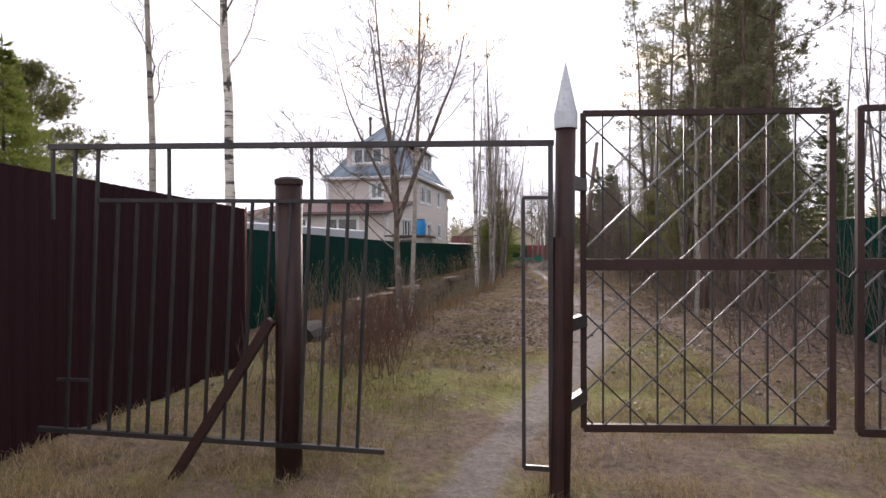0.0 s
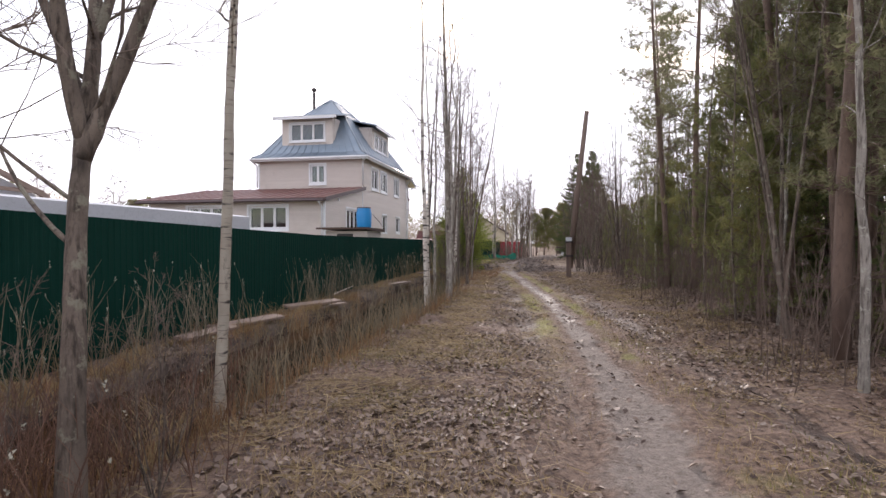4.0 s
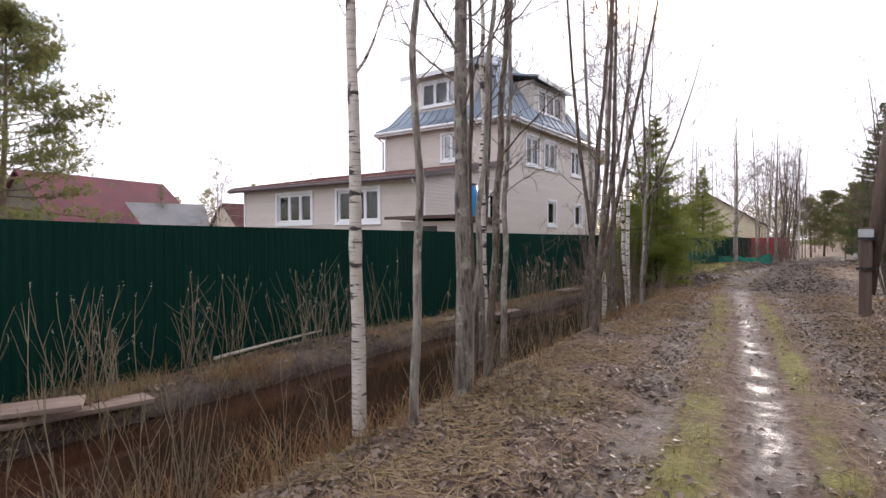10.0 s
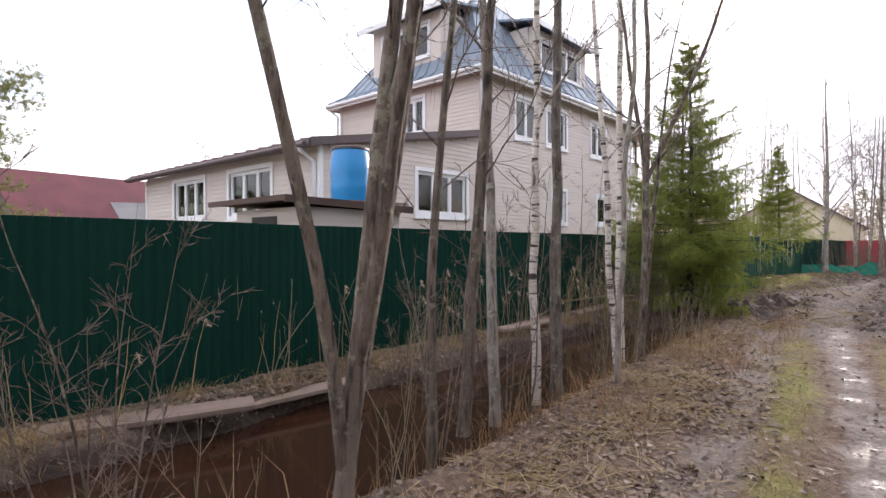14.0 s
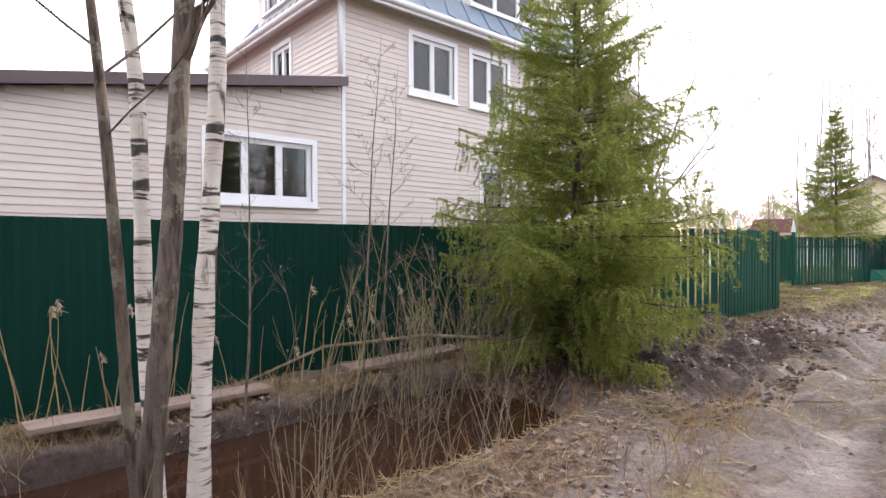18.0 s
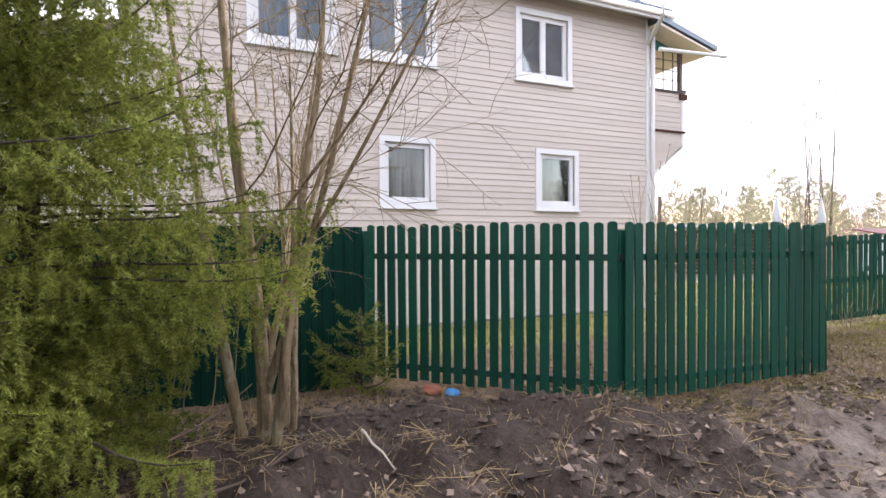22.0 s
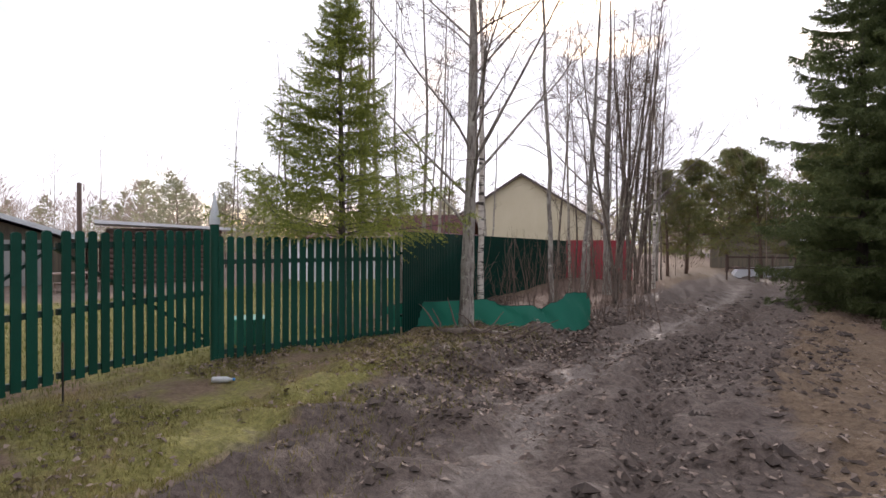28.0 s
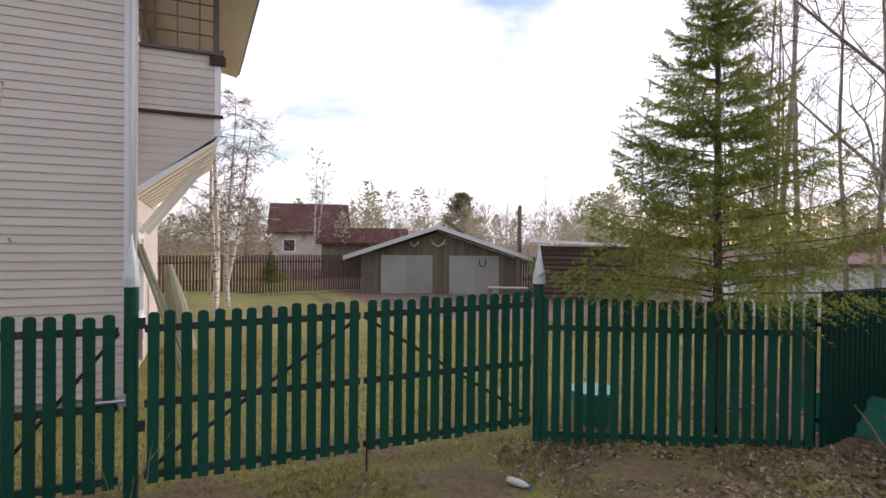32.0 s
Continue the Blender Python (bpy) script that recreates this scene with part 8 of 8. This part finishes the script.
# straw and tufts along the pickets and on the dug soil
x, y = scatter(gr, 60000, -8.6, -3.6, 34, 45, lambda x, y: clump(x * 1.6 + 2, y * 1.6) ** 2 * (np.exp(-((np.minimum(np.abs(x - np.interp(y, [37.3, 39.1], [-8.5, -6.75])) * 0.7 + 9 * (y > 39.3), np.abs(x - np.interp(y, [39.1, 41.9, 44], [-6.75, -6.5, -8.5])) + 9 * (y < 39)) - 0.15) / 0.28) ** 2) + 0.12))
stuff("picket_straw", soup("picket_straw", blades(gr, x, y, gr.uniform(0.04, 0.16, len(x)), np.full(len(x), 0.006), 1.4)), M["straw"], "dry straw and weeds along the foot of the pickets", "grass")
# drive and yard grass
x, y = scatter(gr, 130000, -8.6, -3.8, 39.5, 53, lambda x, y: clump(x, y) * smooth(-x, 4.2, 6.2) * np.where(y < 43, smooth(-x, 5.4, 6.0), 1))
stuff("yard_grass", soup("yard_grass", blades(gr, x, y, gr.uniform(0.03, 0.09, len(x)), np.full(len(x), 0.007), 0.8)), M["grass"], "thin grass on the drive before the gate", "grass")
x, y = scatter(gr, 60000, -16.0, -8.7, 36, 60, lambda x, y: 0.9 * ((x > -11.6) | (y > 45)))
stuff("lawn", soup("lawn", blades(gr, x, y, gr.uniform(0.04, 0.1, len(x)), np.full(len(x), 0.01), 0.6)), M["lawn"], "mossy green lawn behind the pickets", "grass")
# matted straw lying flat on the verge
x, y = scatter(gr, 125000, -5.4, 1.4, 5.5, 34, lambda x, y: clump(x * 1.2 + 5, y * 1.2) ** 1.5 * (0.2 + 0.8 * np.exp(-(((x - near_edge(y) - 0.7) / 0.7) ** 2)) + 0.4 * smooth(lane_d(x, y), 1.3, 2.0)) * smooth(lane_d(x, y), 0.3, 0.6) * (ditch_depth(x, y) < 0.35))
x2, y2 = scatter(gr, 26000, -8.0, -3.2, 33.5, 43.5, lambda x, y: clump(x * 1.7 + 5, y * 1.7) ** 2 * 0.6)
x, y = np.concatenate([x, x2]), np.concatenate([y, y2])
n = len(x)
a, ln = gr.uniform(0, 6.28, n), gr.uniform(0.05, 0.17, n)
c = np.stack([x, y, gz(x, y) + gr.uniform(0.006, 0.035, n)], -1)
u = np.stack([np.cos(a), np.sin(a), gr.normal(0, 0.16, n)], -1) * ln[:, None]
v = np.stack([-np.sin(a), np.cos(a), gr.normal(0, 0.5, n)], -1) * 0.0032
stuff("flat_straw", soup("flat_straw", np.stack([c - u - v, c + u - v * 0.3, c + u + v * 0.3, c - u + v], 1)), M["straw"], "matted pale straw lying on the verge", "grass")
x, y = scatter(gr, 60000, -8.0, -6.3, 9, 34, lambda x, y: clump(x * 2 + 1, y * 2) ** 2 * (x > fence_x(y) + 0.03) * (ditch_depth(x, y) < 0.25))
stuff("bank_straw", soup("bank_straw", blades(gr, x, y, gr.uniform(0.05, 0.2, len(x)), np.full(len(x), 0.006), 1.5)), M["straw"], "straw and grass tufts on the far bank", "grass")
# dead leaves
x, y = scatter(gr, 300000, -6.2, 5.0, 3.5, 40, lambda x, y: np.clip(clump(x, y) + 0.2, 0, 1) * (1 - 0.65 * np.exp(-(((x - near_edge(y) - 0.5) / 0.6) ** 2)) * (1 - smooth(y, 15, 19))) * (0.1 + 0.9 * smooth(lane_d(x, y), 0.45, 1.15)) * np.where(x > track_mid(y), np.interp(y, [3.5, 8, 12, 30, 33.5, 40], [0.05, 0.3, 0.8, 0.8, 0.3, 0.12]), np.interp(y, [3.5, 5.5, 7.5, 30, 33.5, 40], [0.1, 0.3, 1, 0.8, 0.3, 0.12])) * (ditch_depth(x, y) < 0.45))
x2, y2 = scatter(gr, 190000, -8.3, 2.0, 36, 58, lambda x, y: clump(x, y) * (0.04 + 0.1 * smooth(y, 40, 43) + 0.86 * smooth(y, 47.5, 50) * smooth(-x, 3.0, 4.5) + 0.8 * smooth(-x, 5.4, 6.0) * smooth(y, 39, 40) * (1 - smooth(y, 42.5, 44.5))))
x3, y3 = scatter(gr, 26000, -7.9, -6.2, 8, 34, lambda x, y: clump(x, y) * (x > fence_x(y) + 0.05) * (ditch_depth(x, y) < 0.4))
x2, y2 = np.concatenate([x2, x3]), np.concatenate([y2, y3])
x, y = np.concatenate([x, x2]), np.concatenate([y, y2])
n = len(x)
s, a = gr.uniform(0.013, 0.04, n), gr.uniform(0, 6.28, n)
c = np.stack([x, y, gz(x, y) + 0.012], -1)
u = np.stack([np.cos(a), np.sin(a), gr.uniform(-0.5, 0.5, n)], -1) * s[:, None]
v = np.stack([-np.sin(a), np.cos(a), gr.uniform(-0.6, 0.6, n)], -1) * (s * gr.uniform(0.45, 0.8, n))[:, None]
up_ = np.array([0, 0, 1.0]) * (s * gr.uniform(0.0, 0.5, n))[:, None]
stuff("leaf_litter", soup("leaf_litter", np.stack([c - u, c - v * 1.0 + up_, c + u, c + v + up_], 1)), M["litter"], "curled grey-brown dead leaves on the ground", "leaves")
# clods of dug soil near the picket corner and in the muddy lane
cx, cy = scatter(gr, 30000, -8.0, 0.8, 33.5, 56, lambda x, y: np.clip(clump(x * 1.5, y * 1.5) - 0.2, 0, 1) * (1.0 * (x < -4.2) * (y < 40.5) + 0.8 * (lane_d(x, y) > 0.35) * (lane_d(x, y) < np.where((x < -5) & (y > 40), 1.5, 2.8)) * (y > 34) * np.where((y > 39) & (y < 46), 0.45, 1)))
rr = gr.uniform(0.01, 0.05, len(cx)) * np.where(gr.random(len(cx)) < 0.1, 1.7, 1)
oct_ = np.array([(1, 0, 0), (0, 1, 0), (-1, 0, 0), (0, -1, 0), (0, 0, 0.7), (0, 0, -0.5)])
of = np.array([(0, 1, 4), (1, 2, 4), (2, 3, 4), (3, 0, 4), (1, 0, 5), (2, 1, 5), (3, 2, 5), (0, 3, 5)])
pv = oct_[None] * rr[:, None, None] * gr.uniform(0.6, 1.4, (len(cx), 6, 1))
th = gr.uniform(0, 6.28, len(cx))
rot = np.stack([np.stack([np.cos(th), -np.sin(th)], -1), np.stack([np.sin(th), np.cos(th)], -1)], -2)
pv[..., :2] = np.einsum("nij,nkj->nki", rot, pv[..., :2])
pv += np.stack([cx, cy, gz(cx, cy) + rr * 0.15], -1)[:, None]
ty = np.concatenate([np.arange(34.5, 62, 0.15)] * 7)
toff = np.repeat([-0.75, -0.45, 0.5, 0.8, 1.35, 2.0, 2.3], len(ty) // 7)
tx = track_mid(ty) + toff + 0.12 * fbm(ty * 0 + toff * 3, ty, 2.5, 2) + gr.normal(0, 0.025, len(ty))
tk = gr.random(len(ty)) < 0.1 + 0.4 * clump(tx, ty)
tx, ty = tx[tk], ty[tk]
tv = oct_[None] * np.array([0.075, 0.035, 0.03]) * gr.uniform(0.6, 1.4, (len(tx), 6, 1))
tv[..., 1] += np.sign(gr.random((len(tx), 1)) - 0.5) * tv[..., 0] * 0.5
tv += np.stack([tx, ty, gz(tx, ty) + 0.004], -1)[:, None]
pv = np.concatenate([pv, tv])
stuff("soil_clods", soup("soil_clods", pv[:, of].reshape(-1, 3, 3)), M["clod"], "dark lumps of churned soil", "soil")


def shoots(r, spots, n, h, spread, material, label, name, tops=None, rad=0.006, forks=3):
    """Brush: thin upright stems with a few side shoots."""
    mb, tips = MB(), []
    for (x, y) in spots:
        for _ in range(n):
            a = r.uniform(0, 6.28)
            q = np.array([x + r.normal(0, spread), y + r.normal(0, spread)])
            p0 = np.array([q[0], q[1], float(gz(q[0], q[1])) - 0.03])
            hh = h * r.uniform(0.5, 1.15)
            line = stem(r, p0, np.array([math.cos(a) * 0.22, math.sin(a) * 0.22, 1.0]), hh, 5, 0.07, 0.03)
            mb.tube(line, np.linspace(rad, rad * 0.35, 6), 4, cap=False)
            tips.append(line[-1])
            for _ in range(forks):
                j = r.integers(1, 5)
                b = stem(r, line[j], unit(line[j + 1] - line[j]) + r.normal(0, 0.4, 3) + np.array([0, 0, 0.1]), hh * r.uniform(0.2, 0.45), 3, 0.1, 0.04)
                mb.tube(b, np.linspace(rad * 0.5, rad * 0.22, 4), 3, cap=False)
                tips.append(b[-1])
    me = mb.mesh(name)
    stuff(name, me, material, label, "brush")
    return np.array(tips)


fy = lambda n, lo, hi, off, jit: [(float(fence_x(y)) + off + gr.normal(0, jit), y) for y in gr.uniform(lo, hi, n)]  # noqa: E731
ftips = shoots(gr, fy(50, 8, 23, 0.42, 0.2) + fy(13, 23, 36, 0.4, 0.2), 5, 1.1, 0.17, M["shrub"], "thin leafless shoots along the green fence", "fence_brush", rad=0.007)
shoots(gr, [(float(near_edge(y)) - gr.uniform(-0.1, 0.5), y) for y in np.concatenate([gr.uniform(9, 17.5, 34), gr.uniform(17.5, 24, 8), gr.uniform(24, 33, 10), gr.uniform(10, 17, 22)])], 6, 0.85, 0.17, M["shrub"], "leafless shoots on the ditch edge", "ditch_brush", rad=0.005)
tips = shoots(gr, [(float(np.interp(q, [4.3, 6.5, 9.5], [-3.75, -4.35, -4.9])) + gr.normal(0, 0.22), q) for q in np.concatenate([gr.uniform(4.4, 6.0, 22), gr.uniform(6.0, 9.6, 50)])], 5, 0.75, 0.18, M["shrub_red"], "thick red-brown brush below a willow", "willow_brush", rad=0.005, forks=5)
shoots(gr, [(-4.9, 4.1), (-4.45, 3.6), (-5.3, 4.9), (-4.2, 4.5)], 5, 0.75, 0.12, M["twig"], "small bare shrubs by the brown fence", "fence_shrubs", rad=0.006, forks=5)
shoots(gr, [(gr.uniform(1.0, 3.5), gr.uniform(6, 36)) for _ in range(200)], 4, 1.7, 0.35, M["twig"], "leafless undergrowth in the woods", "wood_brush", rad=0.007, forks=4)
shoots(gr, [(gr.uniform(-7.0, -3.6), gr.uniform(54, 66)) for _ in range(50)], 4, 1.6, 0.25, M["twig"], "leafless thicket along the far fence", "far_brush", rad=0.008, forks=4)
shoots(gr, [(-6.3, 42.3), (-6.35, 42.6), (-7.9, 45.3), (-6.9, 43.1)], 4, 0.7, 0.1, M["bark_tan"], "small bare shrubs by the pickets", "picket_brush", rad=0.005)
btips = shoots(gr, [(-9.3, 43.2), (-9.6, 42.7), (-9.0, 42.2)], 5, 2.6, 0.12, M["bark_tan"], "bare budding shrub against the house wall", "garden_shrub", rad=0.012, forks=7)
stuff("buds", soup("buds", needles(gr, btips, np.tile([[0.0, 0, 0.04]], (len(btips), 1)), 5, 0.03, 0.02, 0.7)), M["grass"], "yellow-green buds on a bare shrub", "buds")
ct = np.concatenate([tips[gr.random(len(tips)) < 0.03], ftips[gr.random(len(ftips)) < 0.3]])
stuff("catkins", soup("catkins", needles(gr, ct, np.tile([[0.0, 0, 0.06]], (len(ct), 1)), 6, 0.02, 0.012, 0.6)), M["catkin"], "pale catkins on willow shoots", "catkins")
stips = shoots(gr, [(gr.uniform(-7.7, -6.7), gr.uniform(31.6, 33.9)) for _ in range(16)], 3, 1.5, 0.12, M["budding"], "olive willow shoots with swelling buds by the ditch", "willow_shoots", rad=0.008, forks=4)
stuff("shoot_buds", soup("shoot_buds", needles(gr, stips[::3], np.tile([[0.0, 0, -0.2]], (len(stips[::3]), 1)), 5, 0.02, 0.009, 0.7)), M["catkin"], "pale buds along willow shoots", "buds")
shoots(gr, [(gr.uniform(-6.7, -5.4), gr.uniform(32.3, 33.7)) for _ in range(4)], 3, 0.8, 0.14, M["twig"], "brown bare brush at the foot of a spruce", "spruce_brush", rad=0.006, forks=5)
shoots(gr, [(-5.75, 23.6), (-5.95, 24.3), (-5.6, 22.9), (-6.2, 26.0), (-6.6, 30.6), (-6.3, 31.6), (-6.75, 32.3)], 7, 0.95, 0.16, M["shrub"], "olive-brown shoots standing in the ditch water", "ditch_shoots", rad=0.007, forks=2)
fbr = thing("fallen_branch", (-7.2, 33.0, 0.1), "long bare branch fallen across the shoots", "branch", "fallen sticks")
part("stem", MB().tube([(-8.05, 31.2, float(gz(-8.05, 31.2))), (-7.75, 32.05, 0.36), (-7.2, 33.0, 0.44), (-6.75, 33.9, 0.36), (-6.3, 34.5, float(gz(-6.3, 34.5)))], [0.012, 0.017, 0.02, 0.018, 0.012], 8), M["bark_tan"], fbr, smooth=True)
# reeds at the foot of the fence
rx = [(float(far_edge(y)) - gr.uniform(0.05, 0.6), y) for y in np.concatenate([gr.uniform(27.5, 33.5, 55), gr.uniform(23.5, 27, 12)])]
tips = shoots(gr, rx, 1, 1.0, 0.06, M["straw"], "dry straw-coloured reeds before the green fence", "reeds", rad=0.006, forks=0)
sel = gr.random(len(tips)) < 0.5
stuff("reed_plumes", soup("reed_plumes", needles(gr, tips[sel], np.tile([[0.03, 0.02, -0.09]], (int(sel.sum()), 1)), 24, 0.05, 0.012, 0.55)), M["reed_head"], "pale feathery reed plumes", "reeds")
# fallen sticks
for i in range(14):
    x, y = (gr.uniform(-7, -3.5), gr.uniform(34.5, 40)) if i < 8 else (gr.uniform(-6.6, -4.0), gr.uniform(50, 52.5))
    ln = gr.uniform(0.3, 1.1)
    m = MB().tube(stem(gr, np.zeros(3), np.array([math.cos(i * 2.1), math.sin(i * 2.1), 0.08]), ln, 5, 0.12, 0), np.linspace(0.012, 0.005, 6), 6)
    solid("fallen_stick", m, M["antler" if i == 3 else "twig"], (x, y, float(gz(x, y)) + 0.03), "broken stick lying on churned soil" if i < 8 else "dead branch lying on leaf litter", "stick", "fallen sticks")
lg = thing("rotten_log", (-5.9, 51.9, 0), "dark rotting log among roots and branches", "log")
part("log", MB().tube([(-6.5, 51.8, 0.1), (-6.0, 51.85, 0.14), (-5.3, 52.0, 0.1)], [0.05, 0.07, 0.04], 10), M["bark_brown"], lg, smooth=True)
for k in range(16):
    part("branch", MB().tube(stem(gr, np.array([-6.5 + k * 0.09, 51.75 + 0.03 * (k % 4), 0.08]), np.array([math.cos(k * 1.7), math.sin(k * 1.7), 0.35]), 0.7, 5, 0.2, -0.03), np.linspace(0.02, 0.005, 6), 5), M["twig"], lg)
